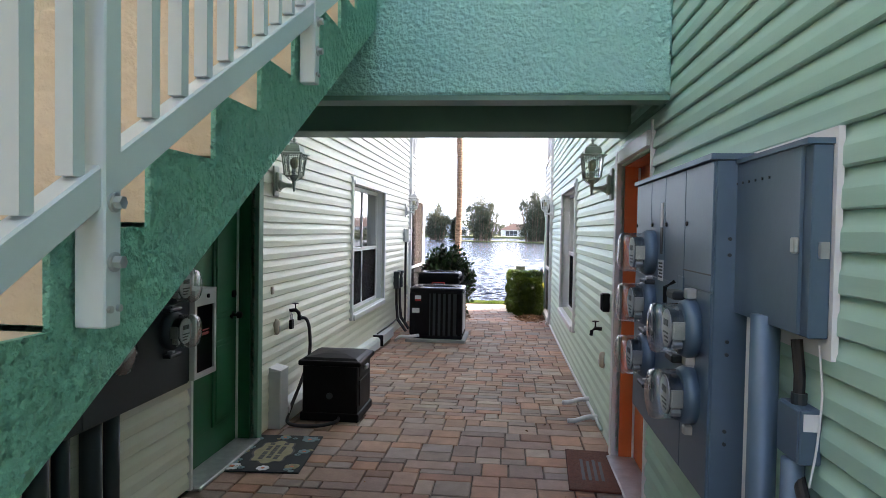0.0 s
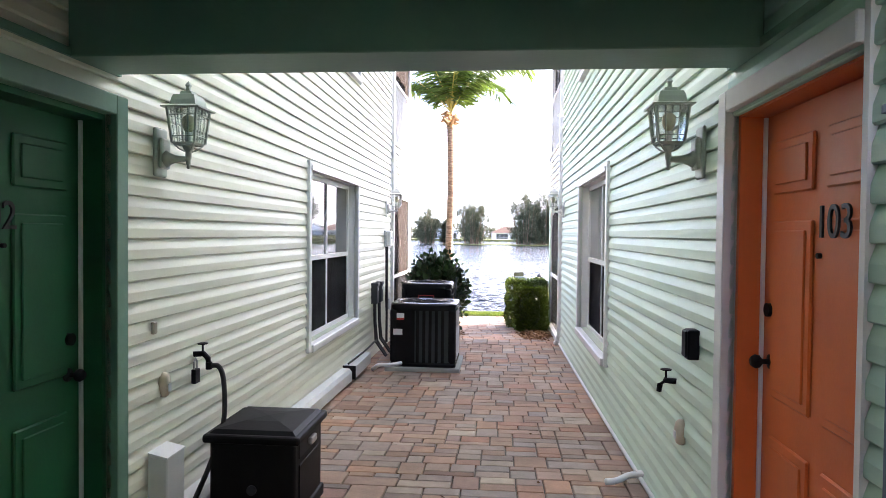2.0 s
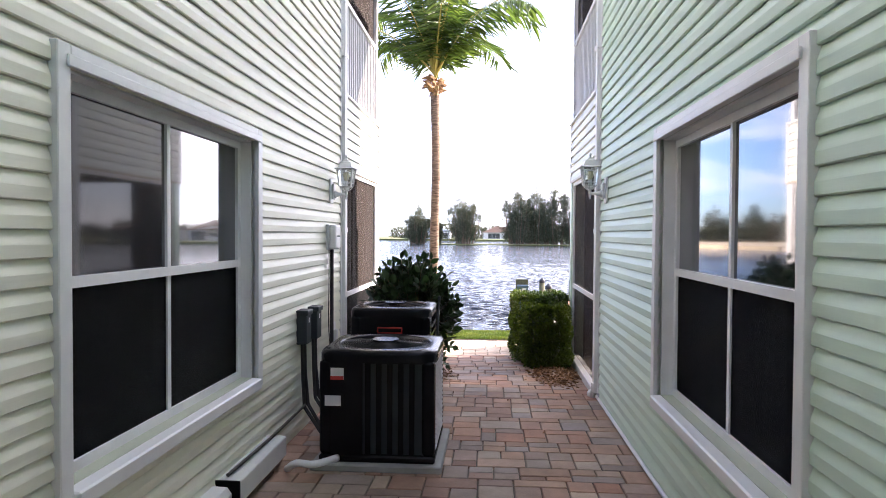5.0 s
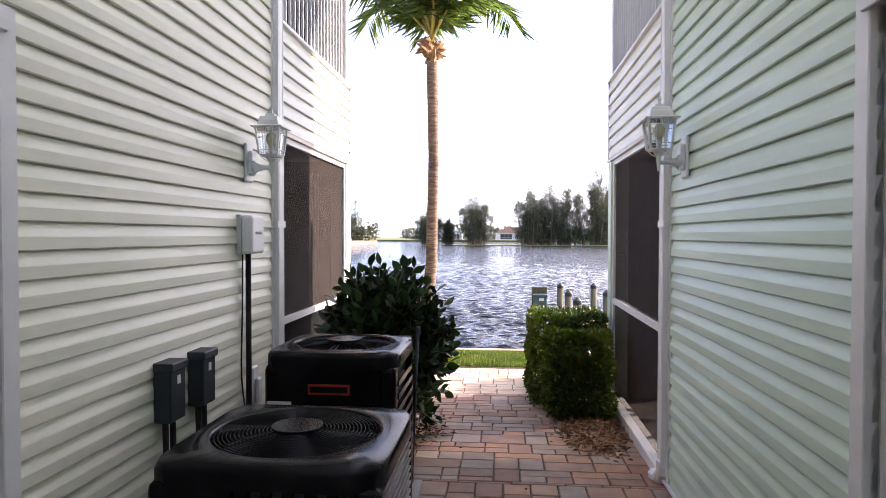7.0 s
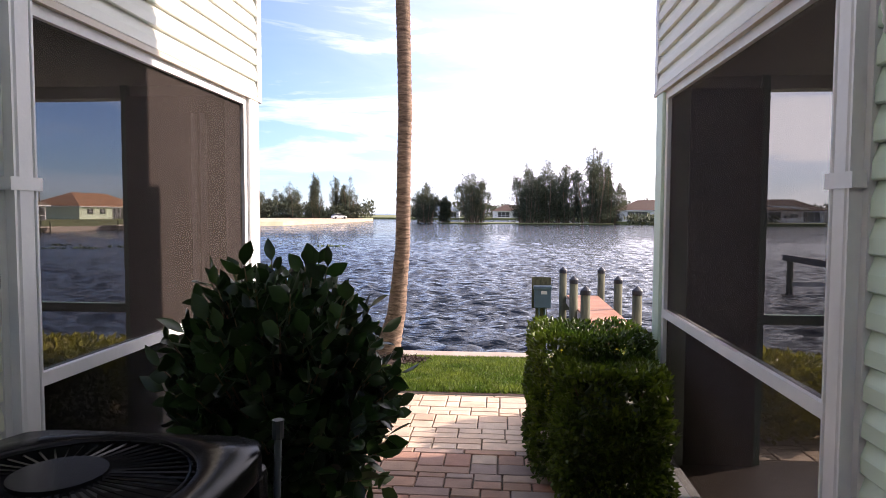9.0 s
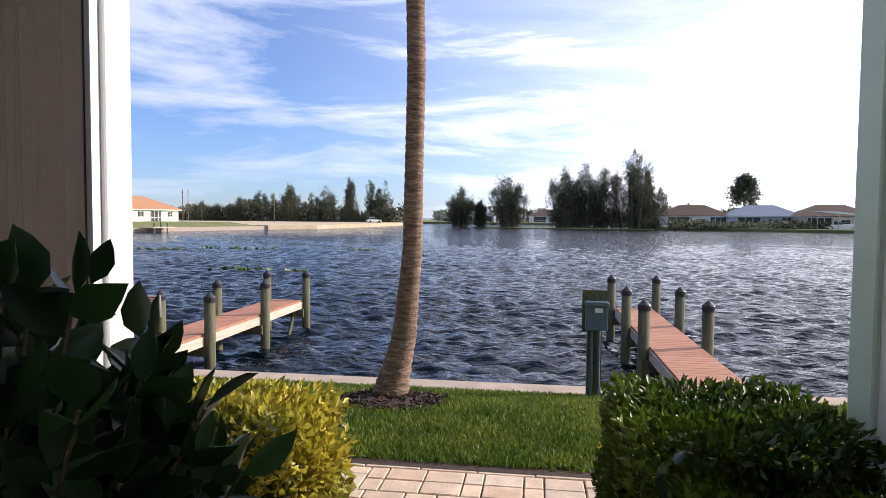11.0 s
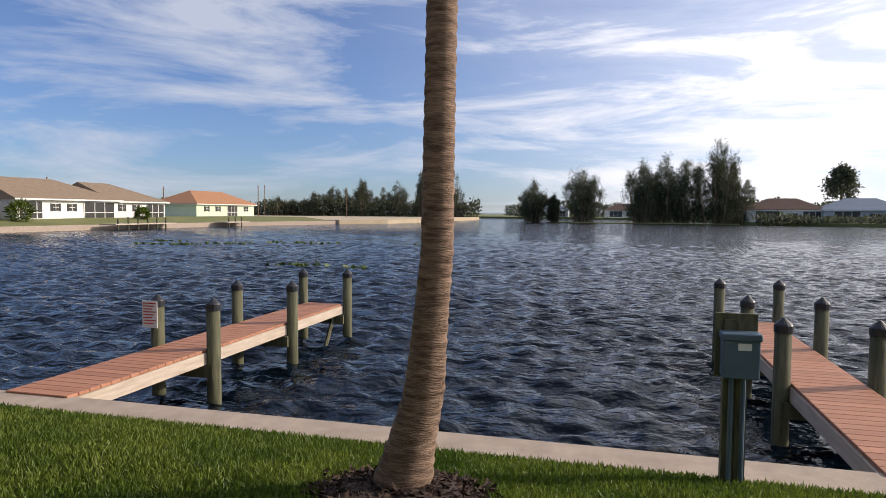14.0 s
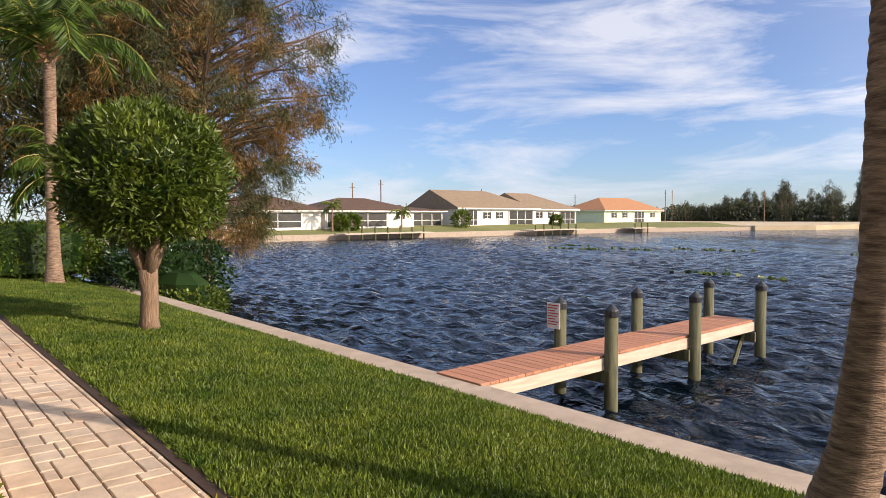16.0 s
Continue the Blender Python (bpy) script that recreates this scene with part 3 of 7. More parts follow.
shore("shore_west", [(-60, 24), (-62, 43), (-60, 78), (-57, 105), (-50, 128), (-300, 150), (-300, 24)], -0.75, M["far_grass"], "grassy far bank with lawns")
shore("shore_west_sand", [(-49, 128), (-43, 138), (-40, 168), (-40, 215), (-300, 240), (-300, 150)], -0.45, M["sand"], "pale sandy point of the far bank")
shore("shore_north", [(-120, 290), (-30, 262), (24, 250), (27, 200), (29, 170), (45, 160), (63, 151), (120, 135), (300, 120), (300, 500), (-300, 500), (-300, 250)], -0.6, M["far_grass"], "far grassy shore with houses and trees")
shore("island", [(-16, 178), (-10, 171), (4, 170), (27, 170), (29, 180), (4, 188), (-14, 186)], -1.1, M["far_grass"], "low wooded island in the lake")
tagged(put_mesh("far_seawall", prism([(-59.7, 30), (-61.6, 43), (-59.6, 78), (-56.6, 105), (-49.6, 128), (-50.4, 128.4), (-57.4, 105.2), (-60.4, 78), (-62.4, 43), (-60.4, 30)], "z", -3, -0.62), M["concrete"]), "weathered concrete seawall of the far bank", "seawall", kind="structure")
bv, bf = [], []
for k, (sx, sy) in enumerate(((-60.2, 24), (-62.2, 43), (-60.2, 78), (-57.2, 105), (-50.2, 128.2))):
    for dx, dz in ((0, -0.66), (-1.5, -0.5), (-6.5, 0.08), (-200, 0.15)):
        bv.append((sx + dx, sy, dz))
    if k:
        for q in range(3):
            bf.append((k * 4 - 4 + q, k * 4 + q, k * 4 + q + 1, k * 4 - 3 + q))
tagged(part_raw("far_lawn", bv, bf, M["far_grass"]), "sloping green lawns of the far houses", "lawn", kind="structure")


# ---------- walls with lap siding ----------
COURSE = 0.0992


def course_mesh(length, side):
    """One course of lap siding, along y from 0 to length; side: +1 faces +x."""
    prof = [(0.0, 0.0), (0.016, 0.0), (0.021, 0.005), (0.0205, 0.048), (0.0185, 0.055), (0.004, COURSE - 0.001), (0.0, COURSE - 0.001)]
    bm = prism([(side * a, b) for a, b in prof], "y", 0, length)
    me = bpy.data.meshes.new("siding_course")
    bm.to_mesh(me)
    bm.free()
    return me


def siding_wall(name, x, side, y0, y1, z0, z1, holes, material, label, thick=0.14, backing=True):
    """A wall in the plane x, its siding facing side; holes: (y0, y1, z0, z1)."""
    rects = []
    ys = sorted({y0, y1, *[h[0] for h in holes], *[h[1] for h in holes]})
    for a, b in zip(ys, ys[1:]):
        zs = [z0]
        for h in sorted((h for h in holes if h[0] <= a and h[1] >= b), key=lambda h: h[2]):
            zs += [h[2], h[3]]
        zs.append(z1)
        for c, d in zip(zs[::2], zs[1::2]):
            if d - c > 0.001:
                rects.append((x - side * 0.003, x - side * thick, a, b, c, d))
    wall = tagged(put_mesh(name, B(*rects), M["wall"]), label, "wall", kind="structure")
    cache = {}
    z = z0
    while z < z1 - 0.02:
        spans = [(y0, y1)]
        for h in holes:
            if h[2] < z + COURSE * 0.6 and h[3] > z + COURSE * 0.4:
                spans = [s for a, b in spans for s in ((a, min(b, h[0])), (max(a, h[1]), b)) if s[1] - s[0] > 0.01]
        for a, b in spans:
            key = round(b - a, 3)
            if key not in cache:
                cache[key] = course_mesh(b - a, side)
                cache[key].materials.append(material)
            ob = new("siding_course", cache[key])
            ob.location = (x, a, z)
            ob.parent = wall
        z += COURSE
    return wall


LW = (8.975, 10.885, 0.56, 2.12)       # ground-floor window openings
RW = (9.02, 10.93, 0.50, 2.12)
LD = (5.06, 6.00, 0.0, 2.06)         # door openings
RD = (5.06, 6.02, 0.0, 2.06)
UL, UR = (9.98, 10.95, 3.40, 4.7), (9.98, 10.95, 3.40, 4.7)
siding_wall("wall_west", XL, 1, 6.08, 13.32, -0.165, 5.3, [LW, UL], M["siding_l"], "pale cream-green vinyl lap siding wall")
siding_wall("wall_west_stair", XL, 1, -1.5, 6.08, 0.033, 5.3, [LD], M["siding_l"], "cream vinyl lap siding wall under the stair")
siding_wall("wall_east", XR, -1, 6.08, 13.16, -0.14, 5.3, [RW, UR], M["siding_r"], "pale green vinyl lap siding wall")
siding_wall("wall_east_meters", XR, -1, -1.5, 6.08, 0.058, 5.3, [RD], M["siding_m"], "vinyl lap siding wall behind the electric meters, green bounced light in its colour")


def shell(name, boxes, material, label, category="wall"):
    return tagged(put_mesh(name, B(*boxes), material), label, category, kind="structure")


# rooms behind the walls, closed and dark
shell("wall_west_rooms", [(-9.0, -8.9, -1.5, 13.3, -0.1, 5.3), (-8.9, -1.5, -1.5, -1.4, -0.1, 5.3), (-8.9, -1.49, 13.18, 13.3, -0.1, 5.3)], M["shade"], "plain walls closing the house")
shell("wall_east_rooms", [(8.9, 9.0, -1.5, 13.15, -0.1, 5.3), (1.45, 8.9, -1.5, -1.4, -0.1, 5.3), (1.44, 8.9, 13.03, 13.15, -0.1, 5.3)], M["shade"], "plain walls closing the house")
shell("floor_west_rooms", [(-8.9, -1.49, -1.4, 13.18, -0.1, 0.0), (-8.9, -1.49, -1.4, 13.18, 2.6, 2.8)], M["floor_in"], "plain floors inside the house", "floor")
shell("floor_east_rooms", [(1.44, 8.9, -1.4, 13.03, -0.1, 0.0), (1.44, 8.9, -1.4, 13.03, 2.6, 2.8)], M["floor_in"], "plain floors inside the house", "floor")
# added roof piece, never in view, that cuts the light from above
shell("roof_passage", [(-0.69, 0.64, 4.9, 6.1, 5.14, 5.24)], M["white"], "unseen white soffit added between the houses to block skylight", "roof")
# added ground out of view; its grey sets how much light bounces in
tagged(part_raw("road", [(-80, -90, -0.03), (80, -90, -0.03), (80, -1.5, -0.03), (-80, -1.5, -0.03)], [(0, 1, 2, 3)], M["asphalt"]), "unseen grey ground added behind the houses, tone set for bounce", "road", kind="structure")
# added wall behind the start of the walk, keeps low southern light out
shell("wall_south", [(-40, 40, -9.3, -9.0, -0.03, 5.0)], M["wall"], "unseen plain wall added behind the houses to block low light")
tagged(put_mesh("trim_end_west", B((XL - 0.1, XL + 0.026, 13.315, 13.345, -0.16, 5.3)), M["white"]), "white corner board at the end of the siding", "trim", kind="structure")
tagged(put_mesh("trim_end_east", B((XR - 0.026, XR + 0.1, 13.155, 13.185, -0.16, 5.3)), M["white"]), "white corner board at the end of the siding", "trim", kind="structure")
shell("roof_west", [(-9.4, -0.72, -1.9, 16.1, 5.12, 5.26), (-0.72, -0.69, -1.9, 16.1, 5.02, 5.32)], M["white"], "white roof soffit and fascia", "roof")
shell("roof_east", [(0.67, 9.4, -1.9, 16.1, 5.12, 5.26), (0.64, 0.67, -1.9, 16.1, 5.02, 5.32)], M["white"], "white roof soffit and fascia", "roof")


# ---------- bridge over the passage ----------
tagged(put_mesh("bridge_parapet", B((-1.33, 1.28, 4.67, 4.81, 2.26, 4.0), bevel=0.012), M["stucco"]), "rough sea-green stucco parapet of the upper walkway", "parapet", kind="structure")
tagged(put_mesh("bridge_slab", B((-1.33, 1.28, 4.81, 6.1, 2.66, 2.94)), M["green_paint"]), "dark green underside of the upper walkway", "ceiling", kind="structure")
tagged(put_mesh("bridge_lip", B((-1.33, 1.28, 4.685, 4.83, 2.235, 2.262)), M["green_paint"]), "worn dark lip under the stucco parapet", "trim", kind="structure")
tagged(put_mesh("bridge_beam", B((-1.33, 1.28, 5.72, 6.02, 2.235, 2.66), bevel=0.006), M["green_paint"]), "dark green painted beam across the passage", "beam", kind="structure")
tagged(put_mesh("bridge_parapet_north", B((-1.33, 1.28, 5.98, 6.10, 2.94, 4.0), bevel=0.012), M["stucco"]), "sea-green stucco parapet facing the lake", "parapet", kind="structure")


# ---------- stair with stucco side and white railing ----------
XS, RISE, RUN = -0.172, 0.160, 0.276


def stair():
    root = thing("staircase", (0, 0, 0), "stucco-sided stair with cream treads and green side", "stairs", kind="structure")
    y0, z0 = 2.60, 1.737          # a riser line and the tread it climbs to
    k0, k1 = -10, 8
    top, low = [], []
    for k in range(k0, k1):
        y, z = y0 + RUN * k, z0 + RISE * k
        top += [(y, z - RISE), (y, z)]
    top.append((4.67, top[-1][1]))
    yb0, yb1 = 0.225, 4.67
    outline = [(y0 + RUN * k0, 0.0), (yb0, 0.0), (yb1, (yb1 - yb0) * RISE / RUN + 0.02)] + top[::-1]
    side = prism(outline, "x", XS - 0.012, XS)
    part("stringer", side, M["stucco_shaded"], root, "rough green stucco stair side")
    for k in range(k0, k1):
        y, z = y0 + RUN * k, z0 + RISE * k
        part("step", B((XL + 0.1, XS - 0.012, y, y + RUN, max(0, z - 0.15), z)), M["cream"], root)
    part("soffit", prism([(yb0, 0.0), (yb1, (yb1 - yb0) * RISE / RUN + 0.02), (yb1, (yb1 - yb0) * RISE / RUN + 0.1), (yb0 - 0.2, 0.0)], "x", XL + 0.1, XS - 0.012), M["stucco_shaded"], root)
    wall = prism([(0.01, 0.02), (4.67, 2.72), (4.67, 5.3), (-1.4, 5.3), (-1.4, 0.02)], "x", XL + 0.02, XL + 0.10)
    tagged(put_mesh("wall_stair_stucco", wall, M["cream"]), "cream rough stucco wall beside the stair", "wall", kind="structure")


stair()


def railing():
    root = thing("stair_railing", (-0.141, 0, 0), "white metal stair railing with square balusters", "railing")
    s = RISE / RUN

    def rail(z_at, h, w, name):
        pts = [(0.11, z_at + (0.11 - 2.39) * s), (4.61, z_at + (4.61 - 2.39) * s), (4.61, z_at + h + (4.61 - 2.39) * s), (0.11, z_at + h + (0.11 - 2.39) * s)]
        bm = prism(pts, "x", -w / 2, w / 2)
        bmesh.ops.bevel(bm, geom=bm.edges[:], offset=0.004, affect="EDGES")
        part(name, bm, M["white_metal"], root)
    rail(1.617, 0.07, 0.042, "bottom_rail")
    rail(2.50, 0.06, 0.05, "top_rail")
    for i, y in enumerate((1.30, 2.39, 3.478)):
        zb = 1.417 + (y - 2.39) * s
        p = part("post", B((-0.024, 0.028, y - 0.022, y + 0.022, zb, zb + 1.25), bevel=0.003), M["white_metal"], root)
        for dz in (0.105, 0.20):
            b = C(0.011, 0.02, (0.036, y, zb + dz), "x", 6)
            C(0.016, 0.006, (0.030, y, zb + dz), "x", 16, bm=b)
            part("bolt", b, M["galv"], p)
        for dy in (-0.012, 0.012):
            part("screw", C(0.006, 0.006, (0.031, y + dy, zb + 0.03), "x", 10), M["galv"], p)
    y = 0.312
    while y < 4.56:
        if min(abs(y - q) for q in (1.30, 2.39, 3.478)) > 0.05:
            zb = 1.69 + (y - 2.39) * s
            part("baluster", B((-0.014, 0.014, y - 0.014, y + 0.014, zb, zb + 0.84)), M["white_metal"], root)
        y += 0.106
    return root


railing()


# ---------- doors ----------
def door(name, x, side, y0, y1, hinge_far, paint, trim, text, label, knob=(0.95, 1.10), number_at=-0.07):
    """A panelled door set back in the wall, with casing, stop, hardware and number."""
    root = thing(name, (x, (y0 + y1) / 2, 0), label, "door", kind="structure")
    w = (y1 - y0) / 2
    d = -side                                    # into the wall
    part("casing", B((d * -0.035, d * 0.02, w, w + 0.085, 0.0, 2.145), (d * -0.035, d * 0.02, -w, w, 2.06, 2.145), bevel=0.004), trim, root)
    part("jamb", B((d * 0.02, d * 0.19, -w, -w + 0.025, 0.0, 2.06), (d * 0.02, d * 0.19, w - 0.025, w, 0.0, 2.06), (d * 0.02, d * 0.19, -w + 0.025, w - 0.025, 2.035, 2.06)), paint, root)
    part("weather_strip", B((d * 0.105, d * 0.118, w - 0.040, w - 0.026, 0.02, 2.03), (d * 0.105, d * 0.118, -w + 0.026, -w + 0.040, 0.02, 2.03)), M["white"], root)
    leaf = part("leaf", B((d * 0.12, d * 0.16, -w + 0.027, w - 0.027, 0.025, 2.03)), paint, root)
    for a, b in ((-w + 0.12, -0.045), (0.045, w - 0.12)):
        for c, e in ((0.22, 0.80), (0.95, 1.62), (1.72, 1.92)):
            bm = B((d * 0.108, d * 0.122, a, b, c, e), bevel=0.006)
            bm2 = B((d * 0.100, d * 0.11, a + 0.035, b - 0.035, c + 0.035, e - 0.035), bevel=0.004)
            part("panel_moulding", bm, paint, leaf)
            part("panel", bm2, paint, leaf)
    hy = (w - 0.115) if hinge_far else (-w + 0.115)
    part("handle", lathe([(0.028, 0), (0.028, 0.008), (0.010, 0.012), (0.010, 0.035), (0.024, 0.045), (0.027, 0.06), (0.018, 0.075)], 20, (d * 0.118, hy, knob[0]), Matrix.Rotation(radians(-90 * d), 4, "Y")), M["black"], leaf, "black door knob", smooth=True)
    part("deadbolt", C(0.026, 0.025, (d * 0.107, hy, knob[1]), "x", 20), M["black"], leaf, "black deadbolt")
    part("peephole", C(0.009, 0.014, (d * 0.113, 0, 1.50), "x", 12), M["black"], leaf)
    cu = bpy.data.curves.new("number", "FONT")
    cu.body, cu.size, cu.extrude, cu.align_x = text, 0.15, 0.004, "CENTER"
    tmp = bpy.data.objects.new("number_text", cu)
    me = bpy.data.meshes.new_from_object(tmp)
    bpy.data.objects.remove(tmp)
    me.materials.append(M["ink"])
    t = new("number", me)
    t.matrix_basis = pose(d * 0.094, number_at, 1.56, 90, 0, 90 if side > 0 else -90)
    t.parent = leaf
    t["label"] = "dark door number " + text
    part("threshold", B((d * -0.06, d * 0.19, -w, w, 0.004, 0.03), bevel=0.006), M["galv"], root)
    return root


door("door_1", XL + 0.016, 1, LD[0], LD[1], True, M["green_door"], M["green_paint"], "102", "closed green six-panel door numbered 102")
door("door_2", XR - 0.016, -1, RD[0], RD[1], True, M["orange"], M["vinyl"], "103", "closed orange six-panel door numbered 103", (1.08, 1.28), -0.13)


# ---------- windows ----------
def window(name, x, side, hole, label):
    y0, y1, z0, z1 = hole
    w, h = (y1 - y0) / 2, z1 - z0
    root = thing(name, (x, (y0 + y1) / 2, z0), label, "window", kind="structure")
    d = -side
    t = 0.075
    part("window_casing", B((d * -0.028, d * 0.02, -w - t, -w, -0.07, h + t), (d * -0.028, d * 0.02, w, w + t, -0.07, h + t), (d * -0.028, d * 0.02, -w, w, h, h + t), bevel=0.004), M["white"], root)
    part("window_sill", B((d * -0.05, d * 0.14, -w, w, -0.075, -0.004), bevel=0.008), M["white"], root)
    part("window_reveal", B((d * 0.02, d * 0.15, -w, -w + 0.012, 0, h), (d * 0.02, d * 0.15, w - 0.012, w, 0, h), (d * 0.02, d * 0.15, -w + 0.012, w - 0.012, h - 0.012, h)), M["white"], root)
    part("drip_lip", B((d * -0.04, d * -0.028, -w - 0.03, w + 0.03, h - 0.01, h + 0.035), bevel=0.004), M["white"], root)
    f = 0.045
    a, b = -w + 0.012, w - 0.012
    fr = part("window_frame", B((d * 0.09, d * 0.14, a, a + f, 0.0, h - 0.012), (d * 0.09, d * 0.14, b - f, b, 0.0, h - 0.012), (d * 0.09, d * 0.14, a + f, b - f, 0.0, f), (d * 0.09, d * 0.14, a + f, b - f, h - 0.012 - f, h - 0.012), (d * 0.085, d * 0.135, a + f, b - f, h * 0.47, h * 0.47 + 0.045)), M["white"], root)
    mid = 0.0
    part("mullion", B((d * 0.095, d * 0.13, mid - 0.017, mid + 0.017, f, h * 0.47), (d * 0.095, d * 0.13, mid - 0.017, mid + 0.017, h * 0.47 + 0.045, h - 0.012 - f)), M["white"], fr)
    for ya, yb in ((a + f, mid - 0.017), (mid + 0.017, b - f)):
        for za, zb in ((f, h * 0.47), (h * 0.47 + 0.045, h - 0.012 - f)):
            part("pane", B((d * 0.110, d * 0.116, ya, yb, za, zb)), M["pane"], fr)
    part("insect_screen", B((d * 0.1045, d * 0.1055, a + f, b - f, f, h * 0.47)), M["win_screen"], fr, "dark insect screen over the lower sash")
    return root


window("window_1", XL + 0.016, 1, LW, "white-framed double-hung window with dark lower screen")
window("window_2", XR - 0.016, -1, RW, "white-framed double-hung window with dark lower screen")
window("window_3", XL + 0.016, 1, UL, "white-framed upper window")
window("window_4", XR - 0.016, -1, UR, "white-framed upper window")


# ---------- screened porches with balconies above ----------
def porch(tag, x, side, y0, ye, xo):
    """side: +1 when the porch lies west of the passage. y0: house wall; ye: lake end; xo: outer end."""
    d = -side
    zf, zt = ground_z(14.6) + 0.02, 2.2
    face = x
    s = lambda a: face + d * a
    nm = "west" if side > 0 else "east"

    def bx(a, b, *r):
        return (min(s(a), s(b)), max(s(a), s(b)), *r)
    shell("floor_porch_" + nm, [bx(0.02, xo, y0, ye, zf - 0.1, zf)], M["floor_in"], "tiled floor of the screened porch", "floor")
    shell("ceiling_porch_" + nm, [bx(0.02, xo, y0, ye, 2.30, 2.42)], M["ceiling"], "white porch ceiling", "ceiling")
    shell("floor_balcony_" + nm, [bx(0.03, xo, y0, ye, 2.74, 2.86)], M["ceiling"], "balcony floor over the porch", "floor")
    shell("wall_porch_" + nm, [bx(xo, xo + 0.1, y0, ye, zf - 0.1, 5.3)], M["siding_w"], "end wall of the porch")
    # pier of the lake front, then an opening with screen
    op = 0.58 if side < 0 else 0.84
    # pier painted in the shade-darkened wall colour
    shell("wall_porch_front_" + nm, [bx(0.16, op, ye - 0.12, ye, zf, 2.22), bx(0.1, 2.4, ye - 0.12, ye - 0.06, 2.98, 5.3)], M["shade"], "corner pier of the porch front, shade put into its dark colour")
    if side > 0:
        shell("trim_porch_pier_" + nm, [bx(0.28, 0.315, ye - 0.15, ye - 0.122, zf, 2.1), bx(0.345, 0.375, ye - 0.15, ye - 0.122, zf, 2.1)], M["white"], "pale trim strips on the porch pier", "trim")
    band = tagged(put_mesh("wall_band_" + nm, B(bx(0.0, 0.1, y0 + 0.06, ye + 0.06, 2.22, 2.98), bx(0.1, xo, ye - 0.06, ye + 0.06, 2.22, 2.98)), M["siding_w"]), "white lap siding band below the balcony", "wall", kind="structure")
    me = course_mesh(ye - y0 - 0.02, side)
    me.materials.append(M["siding_w"])
    for i in range(7):
        ob = new("siding_course", me)
        ob.location = (s(0.0), y0 + 0.07, 2.225 + i * 0.106)
        ob.parent = band
    part("corner_trim", B(bx(-0.022, 0.05, ye + 0.055, ye + 0.075, 2.2, 3.0), bx(-0.024, 0.0, ye + 0.0, ye + 0.0555, 2.2, 3.0)), M["white"], band)
    part("drip_edge", B(bx(-0.026, 0.06, y0 + 0.06, ye + 0.07, 2.195, 2.222)), M["brass"], band)
    part("band_cap", B(bx(-0.03, 0.09, y0 + 0.04, ye + 0.07, 2.98, 3.01), bevel=0.004), M["white"], band)
    # screen frame on the passage side
    fr = thing("screen_frame_" + nm, (0, 0, 0), "white aluminium frame with dark insect screen", "screen", kind="structure")
    zr = 0.82
    part("frame_post", B(bx(0.0, 0.05, y0 + 0.16, y0 + 0.21, zf, zt)), M["white"], fr)
    part("frame_post", B(bx(0.0, 0.05, ye - 0.19, ye - 0.14, zf, zt)), M["white"], fr)
    part("frame_rail", B(bx(0.0, 0.05, y0 + 0.21, ye - 0.19, zr, zr + 0.05)), M["white"], fr)
    part("frame_rail", B(bx(0.0, 0.05, y0 + 0.21, ye - 0.19, zt - 0.05, zt)), M["white"], fr)
    part("frame_kerb", B(bx(-0.05, 0.08, y0 + 0.1, ye - 0.14, zf - 0.1, zf + 0.07), bevel=0.006), M["white"], fr)
    # west lower panel takes the darker window mesh, deepening the porch shade
    part("screen_mesh", B(bx(0.022, 0.026, y0 + 0.21, ye - 0.19, zf + 0.07, zr)), M["win_screen"] if side > 0 else M["screen"], fr)
    part("screen_mesh", B(bx(0.022, 0.026, y0 + 0.21, ye - 0.19, zr + 0.05, zt - 0.05)), M["screen"], fr)
    # screen frame on the lake side
    n = 3
    wid = (xo - op) / n
    for i in range(n):
        a, b = op + i * wid, op + (i + 1) * wid
        part("frame_post", B(bx(a, a + 0.05, ye - 0.09, ye - 0.04, zf, 2.3)), M["green_paint"], fr)
        part("frame_rail", B(bx(a + 0.05, b, ye - 0.09, ye - 0.04, zr - 0.05, zr + 0.01)), M["green_paint"], fr)
    col = tagged(put_mesh("porch_column", B(bx(-0.02, 0.15, ye - 0.14, ye + 0.02, zf - 0.12, 2.22), bevel=0.006), M["siding_r"] if side < 0 else M["white"]), "square corner column carrying the balcony", "column", kind="structure")
    # balcony railing
    rl = thing("balcony_railing", (0, 0, 0), "white balcony railing with thin balusters", "railing", "balcony railings")
    y = y0 + 0.12
    while y < ye - 0.05:
        part("baluster", B(bx(0.02, 0.04, y - 0.01, y + 0.01, 3.01, 4.0)), M["white"], rl)
        y += 0.105
    part("top_rail", B(bx(0.005, 0.055, y0 + 0.1, ye, 4.0, 4.05)), M["white"], rl)
    part("column", B(bx(0.0, 0.09, ye - 0.10, ye - 0.01, 3.01, 5.3)), M["white"], rl)
    part("column", B(bx(0.0, 0.07, y0 + 0.03, y0 + 0.09, 3.01, 5.3)), M["white"], rl)
    part("screen_mesh", B(bx(0.045, 0.049, y0 + 0.1, ye - 0.1, 3.01, 5.3)), M["screen"], rl)
    # downspout at the house corner
    dp = thing("downspout", (s(0), y0 + 0.08, ground_z(y0)), "white fluted aluminium downspout strapped to the corner", "downspout", "downspouts")
    sx = -d
    prof = [(sx * 0.0, -0.055), (sx * 0.06, -0.055), (sx * 0.06, -0.045), (sx * 0.055, -0.04), (sx * 0.06, -0.03), (sx * 0.06, 0.03), (sx * 0.055, 0.04), (sx * 0.06, 0.045), (sx * 0.06, 0.055), (sx * 0.0, 0.055)]
